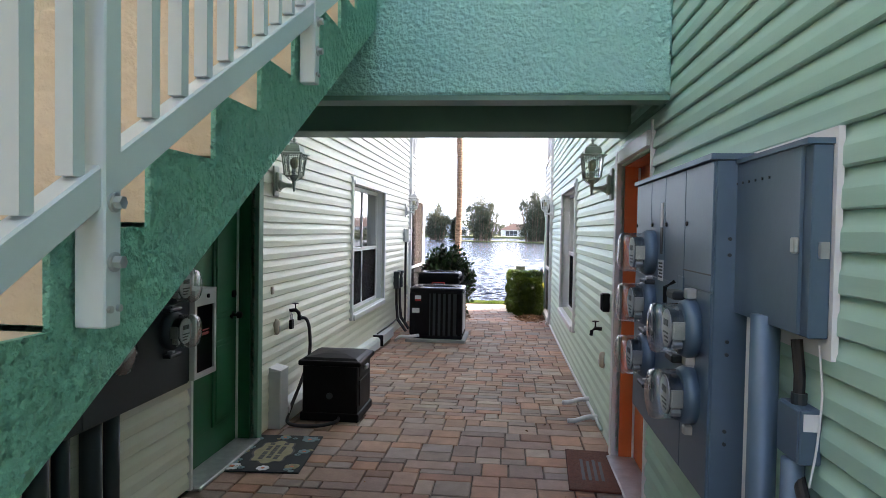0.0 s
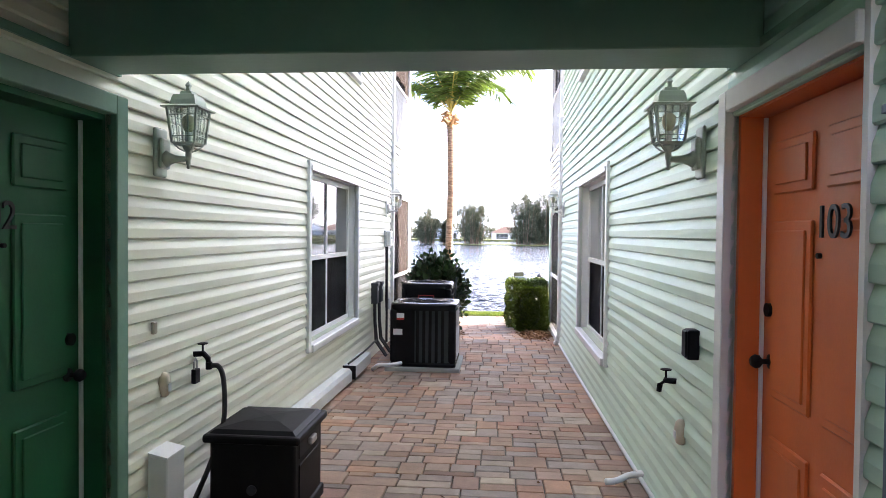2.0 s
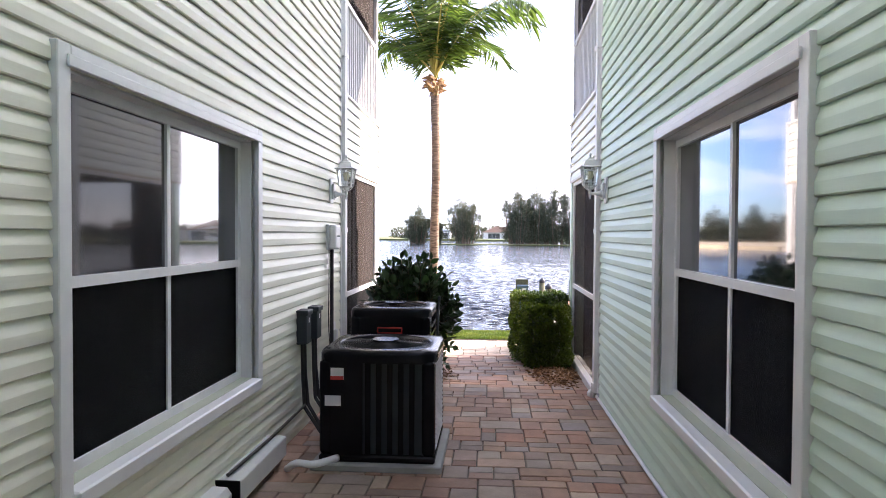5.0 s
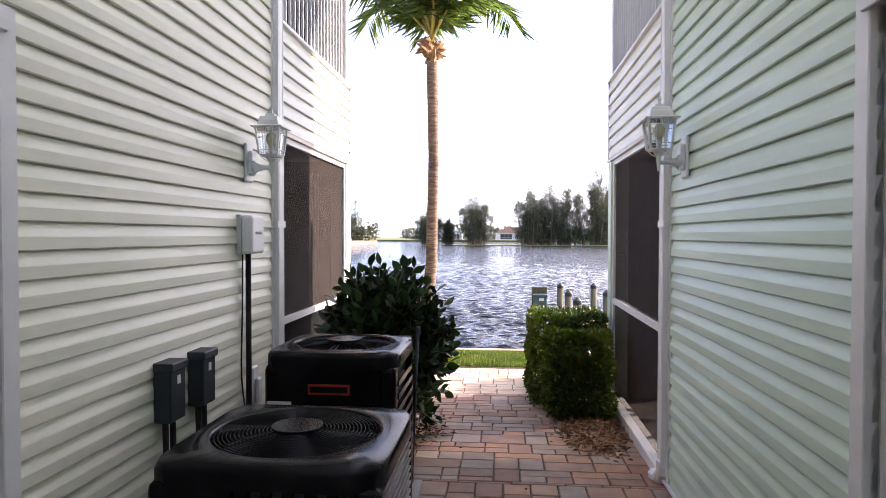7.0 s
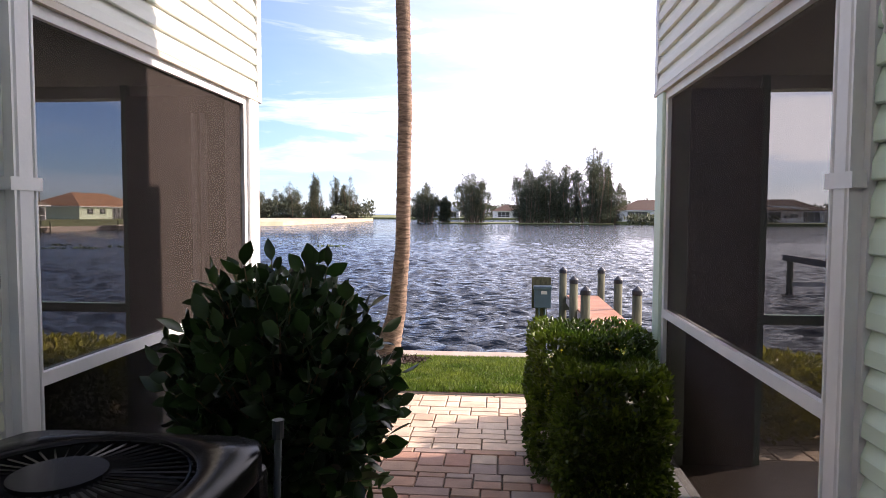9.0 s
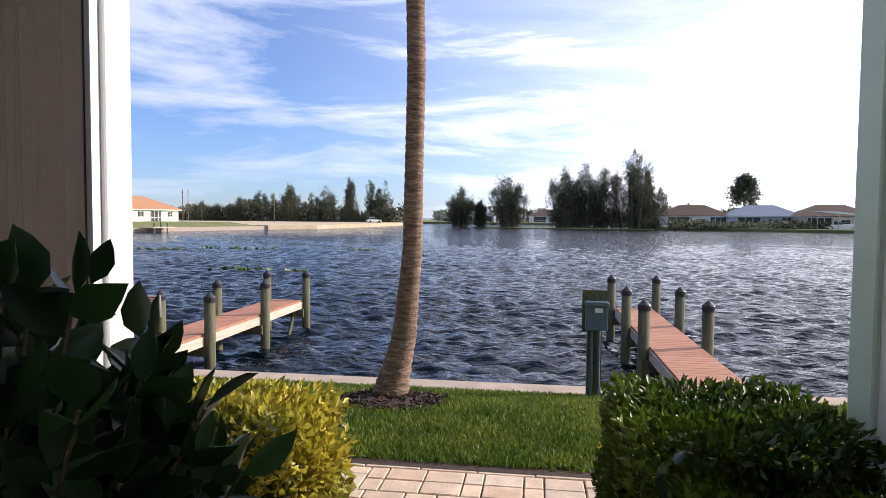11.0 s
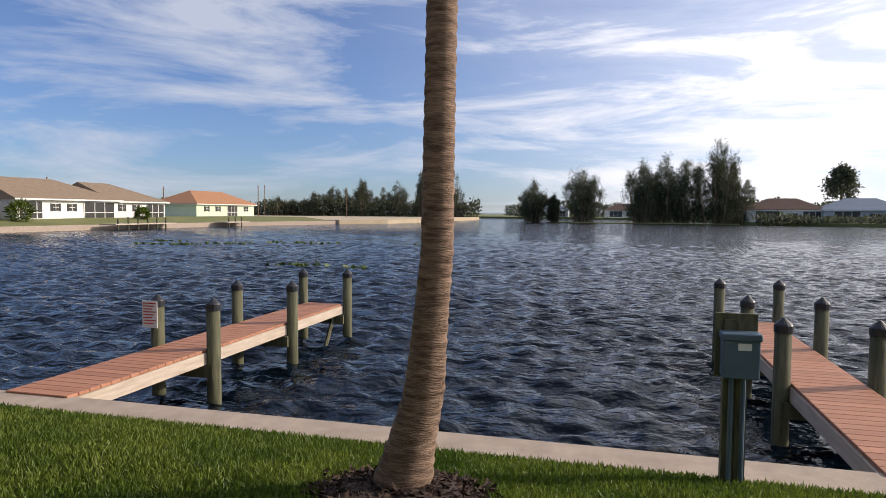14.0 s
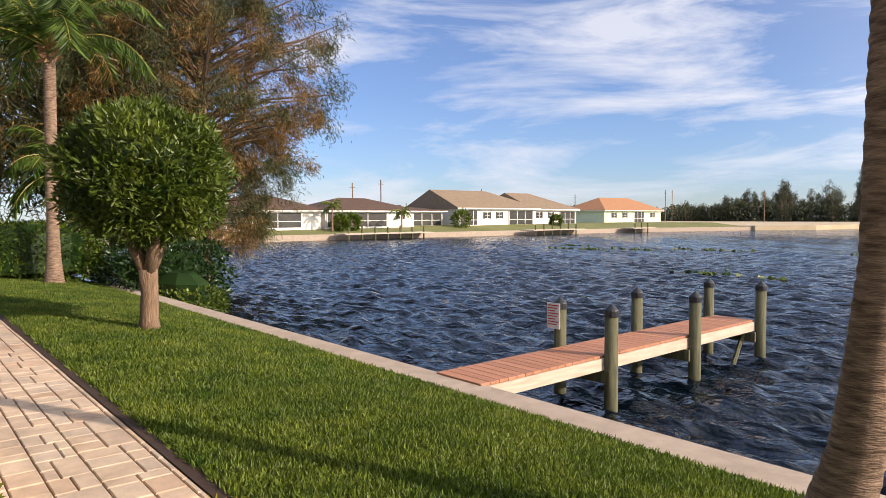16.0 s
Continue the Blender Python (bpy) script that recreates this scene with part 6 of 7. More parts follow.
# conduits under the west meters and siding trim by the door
# these conduits use the same shade-darkened paint
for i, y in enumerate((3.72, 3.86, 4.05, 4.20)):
    q = thing("meter_conduit", (XL + 0.07, y, 0.02), "conduit below the meter cabinet, shade in its dark paint", "conduit", "meter conduits")
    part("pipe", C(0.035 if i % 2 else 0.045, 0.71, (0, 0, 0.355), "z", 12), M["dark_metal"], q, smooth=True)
tagged(put_mesh("trim_corner_west", B((XL - 0.01, XL + 0.03, 5.032, 5.059, 0.02, 2.2)), M["white"]), "white siding channel beside the door", "trim", kind="structure")
tagged(put_mesh("trim_corner_east", B((XR - 0.03, XR + 0.01, 5.032, 5.059, 0.02, 2.2)), M["white"]), "white siding channel beside the door", "trim", kind="structure")
tagged(put_mesh("trim_beam_west", B((XL + 0.002, XL + 0.035, 4.83, 6.06, 2.235, 2.268)), M["green_paint"]), "green trim under the walkway edge", "trim", kind="structure")
tagged(put_mesh("trim_beam_east", B((XR - 0.035, XR - 0.002, 4.83, 6.06, 2.235, 2.268)), M["green_paint"]), "green trim under the walkway edge", "trim", kind="structure")

# doormats
dm = thing("doormat", (-1.09, 5.77, 0.004), "black doormat with blue and tan floral pattern", "doormat", rz=4)
part("base", B((-0.27, 0.27, -0.37, 0.37, 0, 0.010), bevel=0.003), M["mat_dark"], dm)
rg = random.Random(4)
def lobed(w, l, k, z0, z1):
    pts = []
    for i in range(48):
        a = 2 * math.pi * i / 48
        g = 1 + 0.09 * math.cos(k * a)
        pts.append((w * g * math.copysign(abs(math.cos(a)) ** 0.8, math.cos(a)), l * g * math.copysign(abs(math.sin(a)) ** 0.8, math.sin(a))))
    return prism(pts, "z", z0, z1)


part("medallion_border", lobed(0.135, 0.225, 8, 0.0101, 0.0116), M["ink"], dm)
part("medallion", lobed(0.122, 0.212, 8, 0.0117, 0.0128), M["mat_tan"], dm, "tan lobed medallion")
for k in range(3):
    yy = -0.15 + 0.02 * (k % 2)
    while yy < 0.14:
        w = rg.uniform(0.025, 0.045)
        part("lettering_bar", B((-0.065 + k * 0.05, -0.034 + k * 0.05, yy, yy + w, 0.0129, 0.0137)), M["ink"], dm)
        yy += w + rg.choice((0.008, 0.008, 0.03))
spots = [(-0.19, -0.29, 0.065), (0.19, 0.28, 0.06), (-0.2, 0.27, 0.05), (0.2, -0.27, 0.05), (0.0, 0.31, 0.045), (0.02, -0.31, 0.045), (-0.21, 0.0, 0.045), (0.21, 0.02, 0.045)]
spots += [(rg.choice((-1, 1)) * rg.uniform(0.165, 0.25), rg.uniform(-0.35, 0.35), rg.uniform(0.016, 0.028)) for k in range(20)]
spots += [(rg.uniform(-0.25, 0.25), rg.choice((-1, 1)) * rg.uniform(0.265, 0.35), rg.uniform(0.016, 0.028)) for k in range(16)]
for k, (fx, fy, r) in enumerate(spots):
    fl = bmesh.new()
    for a in range(7):
        C(r * 0.36, 0.002, (fx + r * 0.62 * math.cos(a * 0.8976), fy + r * 0.62 * math.sin(a * 0.8976), 0.0111 + 0.0001 * (k % 9)), "z", 9, bm=fl)
    p = part("flower", fl, M["white"] if k in (0, 5) else M["mat_blue"] if k % 3 else M["mat_tan"], dm)
    if r > 0.04:
        part("flower_heart", C(r * 0.25, 0.003, (fx, fy, 0.0118), "z", 10), M["orange"], p)
d2 = thing("doormat", (1.10, 5.75, 0.004), "brown coir doormat before the orange door", "doormat", rz=-3)
part("mat", B((-0.17, 0.19, -0.36, 0.38, 0, 0.014), bevel=0.004), M["mat_brown"], d2)
for k in range(4):
    part("lettering_bar", B((-0.08 + k * 0.04, -0.06 + k * 0.04, -0.20, 0.18 - 0.03 * (k % 2), 0.0142, 0.015)), M["ink"], d2)

# leaf litter beds by the shrubs
chips("leaf_litter", 0.98, 14.35, 0.28, 0.62, lambda y: ground_z(y), 1100, 0.05, M["litter"], "brown dry leaves and bark by the porch", 9)
chips("leaf_litter", -0.72, 14.25, 0.50, 0.55, lambda y: ground_z(y), 900, 0.05, M["litter"], "brown dry leaves under the shrub", 10)
chips("loose_leaves", 0.0, 8.5, 1.25, 6.0, lambda y: ground_z(y) + 0.001, 45, 0.03, M["litter"], "a few dry leaves on the paving", 12, lift=0.0)

# ---------- trees on the near bank ----------
# round-headed tree on the lawn
rt_rng = np.random.default_rng(11)
rt = thing("round_tree", (-9.5, 18.66, ground_z(18.66)), "small round-headed tree with red-brown trunk on the lawn", "tree")
tb = bmesh.new()
tube([(0, 0, -0.05), (0.0, 0, 0.15), (-0.02, 0.02, 0.5), (0.0, 0, 0.85)], [0.16, 0.125, 0.115, 0.13], 12, tb)
for p in ((-0.35, -0.15, 1.7), (0.42, 0.05, 1.65), (0.05, 0.35, 1.8), (-0.1, -0.35, 1.75)):
    tube([(0, 0, 0.74), (p[0] * 0.5, p[1] * 0.5, 1.15), p], [0.095, 0.07, 0.03], 8, tb)
part("trunk", tb, M["bark"], rt, smooth=True)
n = 15000
d = rt_rng.normal(size=(n, 3))
d /= np.linalg.norm(d, axis=1, keepdims=True)
lump = 1 + 0.09 * np.sin(d[:, :1] * 6 + 1) * np.cos(d[:, 1:2] * 7) + 0.07 * np.sin(d[:, 2:3] * 9 + d[:, :1] * 5)
c = d * np.array((1.08, 1.08, 0.97)) * lump * (1 - np.abs(rt_rng.normal(size=(n, 1))) * 0.17) + np.array((0.0, 0.0, 2.14))
leaves("crown", c, d * 0.6 + rt_rng.normal(size=(n, 3)) * 0.6 + np.array((0, 0, 0.4)), 0.125, 0.036, M["leaf_tree"], rt, "dense clipped crown of small leaves", rt_rng)
# added dark body in place of the crown's inner shade
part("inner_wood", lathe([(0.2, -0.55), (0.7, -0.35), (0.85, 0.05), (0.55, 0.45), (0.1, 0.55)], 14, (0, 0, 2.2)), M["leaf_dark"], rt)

# second palm and palmetto further along
palm("palm_tree", (-18.15, 19.02, -0.36), (-18.0, 19.0, 5.0), 0.24, 0.13, lambda z: float(np.interp(z, (0, 2, 5.6), (0, 0.10, 0.42))), 22, 3.3, "coconut palm with pale trunk beside the hedge", 8, rise=(0.2, 0.75, 1.45))
palm("palmetto", (-21.5, 20.2, -0.34), (-21.5, 20.2, 2.4), 0.34, 0.26, lambda z: 0.02 * z, 26, 2.1, "stocky palmetto with brown hanging fronds", 9, rise=(-0.3, 0.3, 1.2))

# hedge at the end of the lawn
def hedge_block(centre, radius, n, material, label, seed, leaf=0.11):
    rng = np.random.default_rng(seed)
    root = thing("leafy_hedge", (centre[0], centre[1], -0.4), label, "hedge")
    d = rng.normal(size=(n, 3))
    d /= np.linalg.norm(d, axis=1, keepdims=True)
    e = d / (np.sum(np.abs(d) ** 5, axis=1, keepdims=True) ** 0.2)
    e = e * np.array(radius) * (1 - np.abs(rng.normal(size=(n, 1))) * 0.12) * (1 + 0.08 * np.sin(d[:, :1] * 13 + d[:, 2:3] * 9))
    leaves("foliage", e + np.array((0, 0, centre[2] + 0.4)), d + rng.normal(size=d.shape) * 0.7, leaf, leaf * 0.5, M[material], root, "", rng)
    # added dark core gives the hedge its inner shade
    part("inner_wood", lathe([(0.5, -0.7), (0.8, -0.5), (0.8, 0.5), (0.4, 0.75)], 8, (0, 0, centre[2] + 0.4)), M["leaf_dark"], root).scale = (radius[0] * 1.0, radius[1] * 1.0, 1)
    return root


hedge_block((-19.9, 18.5, 0.35), (1.1, 2.0, 0.75), 7000, "leaf_box", "tall leafy green hedge at the end of the lawn", 21)
hedge_block((-24.0, 13.6, 0.5), (1.6, 4.0, 1.0), 6000, "leaf_tree", "tall leafy green hedge at the end of the lawn", 22, 0.16)
hedge_block((-19.2, 21.8, -0.35), (2.4, 1.4, 0.95), 7000, "leaf_dark", "dark overhanging waterside shrubs", 23, 0.14)
hedge_block((-16.6, 21.5, -0.85), (1.5, 0.7, 0.4), 2600, "leaf_tree", "low shrubs trailing over the water", 24, 0.12)


def pine(name, base, H, trunk_r, clusters, per, reach, leaf, wid, mats, label, seed, z_from=0.25, droop=-0.4, lean=(0, 0), rise=(0.1, 0.6), clump=(0.06, 0.13), belly=0.0):
    """A she-oak: upright trunk, ascending limbs and drooping needle clumps."""
    rng = np.random.default_rng(seed)
    root = thing(name, base, label, "tree")
    bm = bmesh.new()
    tube([(0, 0, -0.3), (lean[0] * 0.3, lean[1] * 0.3, H * 0.4), (lean[0], lean[1], H * 0.95)], [trunk_r, trunk_r * 0.6, trunk_r * 0.1], 8, bm)
    cs, ds = [[] for _ in mats], [[] for _ in mats]
    for k in range(clusters):
        f = z_from + (1 - z_from) * rng.uniform() ** 0.9
        a = rng.uniform(0, 6.283)
        rr = reach * (1 - f) ** 0.55 * rng.uniform(0.35, 1.0) + 0.15
        if belly:
            rr *= min(1.15, 0.3 + 0.85 * f / belly)
        p0 = Vector((lean[0] * f, lean[1] * f, H * f * 0.92))
        p1 = p0 + Vector((math.cos(a) * rr, math.sin(a) * rr, rr * rng.uniform(*rise)))
        if k % 3 == 0:
            tube([p0, p0.lerp(p1, 0.5) + Vector((0, 0, 0.06 * rr)), p1], [trunk_r * 0.22, trunk_r * 0.13, trunk_r * 0.04], 4, bm)
        g = int(rng.integers(len(mats)))
        s = reach * rng.uniform(*clump)
        q = np.array(p1) + rng.normal(size=(per, 3)) * np.array((s, s, s * 1.1))
        cs[g].append(q)
        ds[g].append(rng.normal(size=(per, 3)) * 0.6 + np.array((math.cos(a) * 0.4, math.sin(a) * 0.4, droop)))
    part("trunk", bm, M["bark"], root)
    for g, m in enumerate(mats):
        if cs[g]:
            leaves("crown", np.concatenate(cs[g]), np.concatenate(ds[g]), leaf, wid, M[m], root, "", rng)
    return root


# the big pine overhanging the water, and another behind it
pine("pine_tree", (-23.8, 24.8, -0.9), 15.0, 0.35, 760, 190, 6.2, 0.21, 0.021, ("leaf_pine", "leaf_brown", "leaf_pine"), "large feathery pine with russet drooping needles over the lake", 31, 0.04, -0.7, clump=(0.022, 0.045), belly=0.42)
pine("pine_tree", (-28.0, 21.6, -0.4), 17.0, 0.4, 650, 110, 7.0, 0.36, 0.04, ("leaf_pine", "leaf_pine", "leaf_brown"), "tall dark feathery pine behind the hedge", 32, 0.08, -0.6)
pine("pine_tree", (-27.0, 14.6, -0.4), 15.0, 0.4, 650, 110, 6.5, 0.36, 0.04, ("leaf_pine", "leaf_tree"), "tall dark feathery pine behind the hedge", 33, 0.05, -0.5)

# ---------- lily pads ----------
lr = np.random.default_rng(40)
lc_, ld_ = [], []
for cx, cy, sx, n in ((-29.5, 56, 0.8, 30), (-27.5, 58, 0.9, 34), (-24, 61, 1.2, 30), (-32, 55.5, 0.7, 20), (-34, 60, 0.8, 20), (-13.6, 42.5, 0.5, 26), (-10.8, 42, 0.3, 14), (-13, 62, 0.7, 18), (-21, 61, 0.6, 16)):
    lc_.append(np.stack([cx + sx * lr.normal(size=n), cy + sx * 0.35 * lr.normal(size=n), np.full(n, WATER_Z + 0.04)], 1))
    ld_.append(np.stack([lr.normal(size=n), lr.normal(size=n), 0.08 * np.abs(lr.normal(size=n))], 1))
tagged(leaves("lily_pads", np.concatenate(lc_), np.concatenate(ld_), 0.3, 0.22, M["lily"], None, "", lr), "yellow-green water plants floating on the lake", "water plants", kind="stuff")


# ---------- houses across the lake ----------
def hip_roof(w, l, h, over, z):
    """A hip roof over a w (x) by l (y) plan."""
    a, b = w / 2 + over, l / 2 + over
    rdg = max(0.4, b - a)
    v = [(-a, -b, z), (a, -b, z), (a, b, z), (-a, b, z), (0, -rdg, z + h), (0, rdg, z + h), (-a, -b, z - 0.22), (a, -b, z - 0.22), (a, b, z - 0.22), (-a, b, z - 0.22)]
    f = [(0, 1, 4), (1, 2, 5, 4), (2, 3, 5), (3, 0, 4, 5), (6, 7, 1, 0), (7, 8, 2, 1), (8, 9, 3, 2), (9, 6, 0, 3), (6, 9, 8, 7)]
    return v, f


def gable_hip_roof(w, l, h, over, z):
    """A roof whose ridge runs along y: a gable at the -y end, a hip at the other."""
    a, b = w / 2 + over, l / 2 + over
    v = [(-a, -b, z), (a, -b, z), (a, b, z), (-a, b, z), (0, -b, z + h), (0, b - a, z + h), (-a, -b, z - 0.22), (a, -b, z - 0.22), (a, b, z - 0.22), (-a, b, z - 0.22), (0, -b, z + h - 0.22)]
    f = [(1, 2, 5, 4), (2, 3, 5), (3, 0, 4, 5), (7, 8, 2, 1), (8, 9, 3, 2), (9, 6, 0, 3), (6, 10, 8, 7), (6, 9, 8, 10), (6, 0, 4, 10), (10, 4, 1, 7)]
    return v, f


def house(x, y, w, l, eave, ridge, wall, roof, label, openings, rz=0.0, gable=False, z=0.0):
    """openings: (kind, from, to) along the lake face, in metres from the middle; the lake face is +x."""
    root = thing("house", (x, y, z), label, "house", "houses across the lake", rz=rz)
    part("wall", B((-w / 2, w / 2, -l / 2, l / 2, -0.3, eave)), M[wall], root)
    v, f = (gable_hip_roof if gable else hip_roof)(w, l, ridge - eave, 0.5, eave + 0.12)
    part_raw("roof", v, f, M[roof], root)
    if gable:
        part("gable_wall", prism([(-w / 2, eave), (w / 2, eave), (0, ridge - 0.12)], "y", -l / 2, -l / 2 + 0.1), M["house_grey"], root, "grey gable end")
        part("fascia", B((w / 2 + 0.46, w / 2 + 0.52, -l / 2 - 0.5, l / 2 + 0.5, eave - 0.12, eave + 0.06)), M["house_white"], root)
    else:
        part("fascia", B((-w / 2 - 0.52, w / 2 + 0.52, -l / 2 - 0.52, l / 2 + 0.52, eave - 0.12, eave + 0.02)), M["house_white"], root)
    for kind, a, b in openings:
        if kind == "porch":
            # flat dark panel on the wall stands in for the porch's shaded depth
            p = part("porch_opening", B((w / 2 - 0.02, w / 2 + 0.03, a, b, 0.1, eave - 0.3)), M["house_dark"], root, "dark panel for the shaded screened porch")
            for q in np.arange(a, b + 0.01, max(1.2, (b - a) / 3)):
                part("porch_post", B((w / 2 + 0.03, w / 2 + 0.1, q - 0.05, q + 0.05, 0.05, eave - 0.3)), M["house_white"], p)
            part("porch_rail", B((w / 2 + 0.03, w / 2 + 0.08, a, b, 0.75, 0.82)), M["house_white"], p)
        elif kind == "window":
            p = part("window", B((w / 2 - 0.02, w / 2 + 0.03, a, b, 1.0, 1.85)), M["house_dark"], root)
            part("window_frame", B((w / 2 + 0.03, w / 2 + 0.07, a, b, 1.40, 1.46), (w / 2 + 0.03, w / 2 + 0.07, (a + b) / 2 - 0.03, (a + b) / 2 + 0.03, 1.0, 1.40), (w / 2 + 0.03, w / 2 + 0.07, (a + b) / 2 - 0.03, (a + b) / 2 + 0.03, 1.46, 1.85)), M["house_white"], p)
            for q in (a - 0.30, b + 0.05):
                part("shutter", B((w / 2, w / 2 + 0.06, q, q + 0.25, 0.95, 1.9)), M["house_dark"], p)
    return root


house(-70.5, 48.5, 9, 11.4, 2.0, 3.75, "house_white", "roof_brown", "white bungalow with brown hip roof and screened porch", [("porch", -5.5, 3.2)])
house(-70.5, 61.3, 9, 13, 2.0, 3.55, "house_white", "roof_brown", "white bungalow with brown hip roof and wide porch", [("porch", -6.3, 2.2), ("window", 4.0, 4.7)])
house(-71.8, 71.0, 9, 5.6, 2.0, 2.5, "house_white", "roof_brown", "low brown-roofed porch wing beside a bungalow", [("porch", -2.6, 2.6)])
house(-71.5, 83.5, 11, 16, 2.4, 5.0, "house_white", "roof_tan", "white bungalow with tan roof, grey gable end and shuttered windows", [("porch", -7.6, -4.4), ("window", -2.9, -2.0), ("window", -0.4, 0.5), ("porch", 2.0, 7.2)], gable=True)
house(-72.2, 96.8, 11, 10.6, 2.3, 4.9, "house_white", "roof_tan", "white bungalow with tan roof and shuttered window", [("window", -4.2, -3.3), ("window", -1.4, -0.5), ("porch", 1.2, 5.0)], gable=True)
house(-75.3, 125.3, 9, 19, 2.3, 4.7, "house_green", "roof_orange", "pale green bungalow with orange hip roof", [("window", -7, -6), ("window", -3.5, -2.5), ("porch", 0, 3.4), ("window", 6, 7)])
for i, (x, y, r) in enumerate(((38, 181, "roof_brown"), (53, 178, "roof_blue"), (66, 172, "roof_brown"), (84, 168, "roof_brown"), (20, 280, "roof_brown"), (-25, 285, "roof_blue"), (5, 290, "roof_brown"))):
    house(x, y, 10, 16, 2.6, 5.2, "house_grey" if i % 2 else "house_white", r, "far bungalow with low hip roof among trees", [("porch", -6, -1), ("window", 1, 2.2), ("porch", 3.5, 7)], rz=-95 if i < 4 else -90, z=-0.5)

for i, (x, y, r) in enumerate(((-64.5, 57.5, 0.9), (-64.5, 74.8, 1.2), (-63.5, 93.2, 0.8), (-64.0, 55.6, 0.8))):
    far_shrub = thing("far_shrub", (x, y, -0.1), "green garden shrub before a far house", "shrub", "far garden shrubs")
    sr_ = np.random.default_rng(70 + i)
    sd_ = sr_.normal(size=(500, 3))
    sd_ /= np.linalg.norm(sd_, axis=1, keepdims=True)
    leaves("foliage", sd_ * r * sr_.uniform(0.5, 1.0, (500, 1)) + np.array((0, 0, r * 0.8)), sd_ + np.array((0, 0, 0.5)), 0.5, 0.18, M["leaf_tree"], far_shrub, "", sr_)
    part("stem", C(0.06, r * 1.5, (0, 0, r * 0.7), "z", 6), M["bark"], far_shrub)
for x, y, top in ((-63.5, 54.2, 2.4), (-62.5, 63.2, 1.6)):
    palm("garden_palm", (x, y, -0.2), (x, y, top), 0.12, 0.09, lambda z: 0.03 * z, 12, 1.5, "small garden palm before a far house", 15, rise=(-0.2, 0.3, 1.1))
# little docks and poles of the far bank
for i, (y, l) in enumerate(((58.6, 12), (85.5, 11), (103, 6))):
    xx = float(np.interp(y, (43, 78, 105, 128), (-61.5, -59.5, -56.5, -49.5)))
    q = thing("far_dock", (xx + 1.3, y, -0.5), "small timber dock of the far bank", "dock", "far docks")
    part("deck", B((-1.3, 1.0, -l / 2, l / 2, -0.12, 0.0)), M["timber"], q)
    for k in range(int(l / 1.7)):
        part("post", C(0.1, 2.2 + 0.3 * (k % 3 == 1), (0.9, -l / 2 + 0.5 + 1.7 * k, -0.45), "z", 8), M["post"], q)
for i, (x, y, h) in enumerate(((-80, 67.6, 6.5), (-80, 72.6, 7.1), (-85, 98.4, 6.5), (-90, 132, 6.3), (-74, 142, 7), (-62, 162, 7), (-100, 190, 9), (112, 190, 9))):
    q = thing("utility_pole", (x, y, 0), "thin dark utility pole behind the far houses", "pole", "utility poles")
    part("pole", C(0.09, h, (0, 0, h / 2 - 0.3), "z", 8), M["bark"], q)
    part("crossarm", B((-0.05, 0.05, -0.45, 0.45, h - 1.0, h - 0.9)), M["bark"], q)

# ---------- far trees ----------
FAR = [(-18.8, 176, 9.6, 3.3), (-13.8, 177, 6, 1.6), (-7, 176, 11.6, 5.2), (7, 176, 13.5, 4.8), (12, 178, 14.5, 5.2), (17, 177, 13.5, 4.5), (23, 176, 18.0, 5.6), (27, 177, 13, 3.6)]


def she_oak(base, H, r, leaders, label, seed, per=26):
    """A far tree of several ragged spires on one root."""
    rng = np.random.default_rng(seed)
    root = thing("far_tree", base, label, "tree")
    bm = bmesh.new()
    cs, ds = [], []
    for k in range(leaders):
        a, off = rng.uniform(0, 6.283), r * math.sqrt(rng.uniform(0.02, 0.95)) * (k > 0)
        top = H * (1 - 0.38 * (off / r) ** 2) * (1.0 if k == 0 else rng.uniform(0.72, 1.0))
        foot, tip = Vector((0.55 * off * math.cos(a), 0.55 * off * math.sin(a), -0.2)), Vector((off * math.cos(a), off * math.sin(a), top))
        tube([foot, foot.lerp(tip, 0.5), tip], [0.2, 0.11, 0.02], 5, bm)
        for j in range(int(8 + top * 2.0)):
            f = rng.uniform(0.0, 1.0)
            b = rng.uniform(0, 6.283)
            rr = r * 0.45 * (1.05 - f) ** 0.6 * rng.uniform(0.1, 1.2)
            p = np.array(foot.lerp(tip, f)) + np.array((rr * math.cos(b), rr * math.sin(b), rr * rng.uniform(0.0, 0.9)))
            w = 0.055 * r + 0.13
            cs.append(p + rng.normal(size=(per, 3)) * np.array((w, w, w * 1.35)))
            ds.append(rng.normal(size=(per, 3)) * 0.7 + np.array((math.cos(b) * 0.6, math.sin(b) * 0.6, 0.7)))
    part("trunk", bm, M["bark"], root)
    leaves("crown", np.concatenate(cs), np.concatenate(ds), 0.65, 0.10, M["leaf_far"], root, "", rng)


for i, (x, y, h, r) in enumerate(FAR):
    she_oak((x, y, -0.9), h * 1.04, r * 1.1, 15, "dark feathery tree across the lake", 100 + i, 34)
# ragged row behind the sandy bank
row_rng = np.random.default_rng(93)
x = -47.0
while x > -112:
    tall = row_rng.uniform(0.75, 1.08) * float(np.interp(x, (-112, -97, -94, -66, -64, -60, -58, -47), (6.0, 6.5, 10.5, 11.5, 6.5, 6.5, 12.8, 12.0)))
    she_oak((x, 212 + row_rng.uniform(-4, 8), -0.5), tall, row_rng.uniform(2.4, 4.2), int(row_rng.integers(6, 11)), "ragged dark tree behind the sandy bank", int(row_rng.integers(1000, 9999)))
    x -= row_rng.uniform(2.2, 5.0)


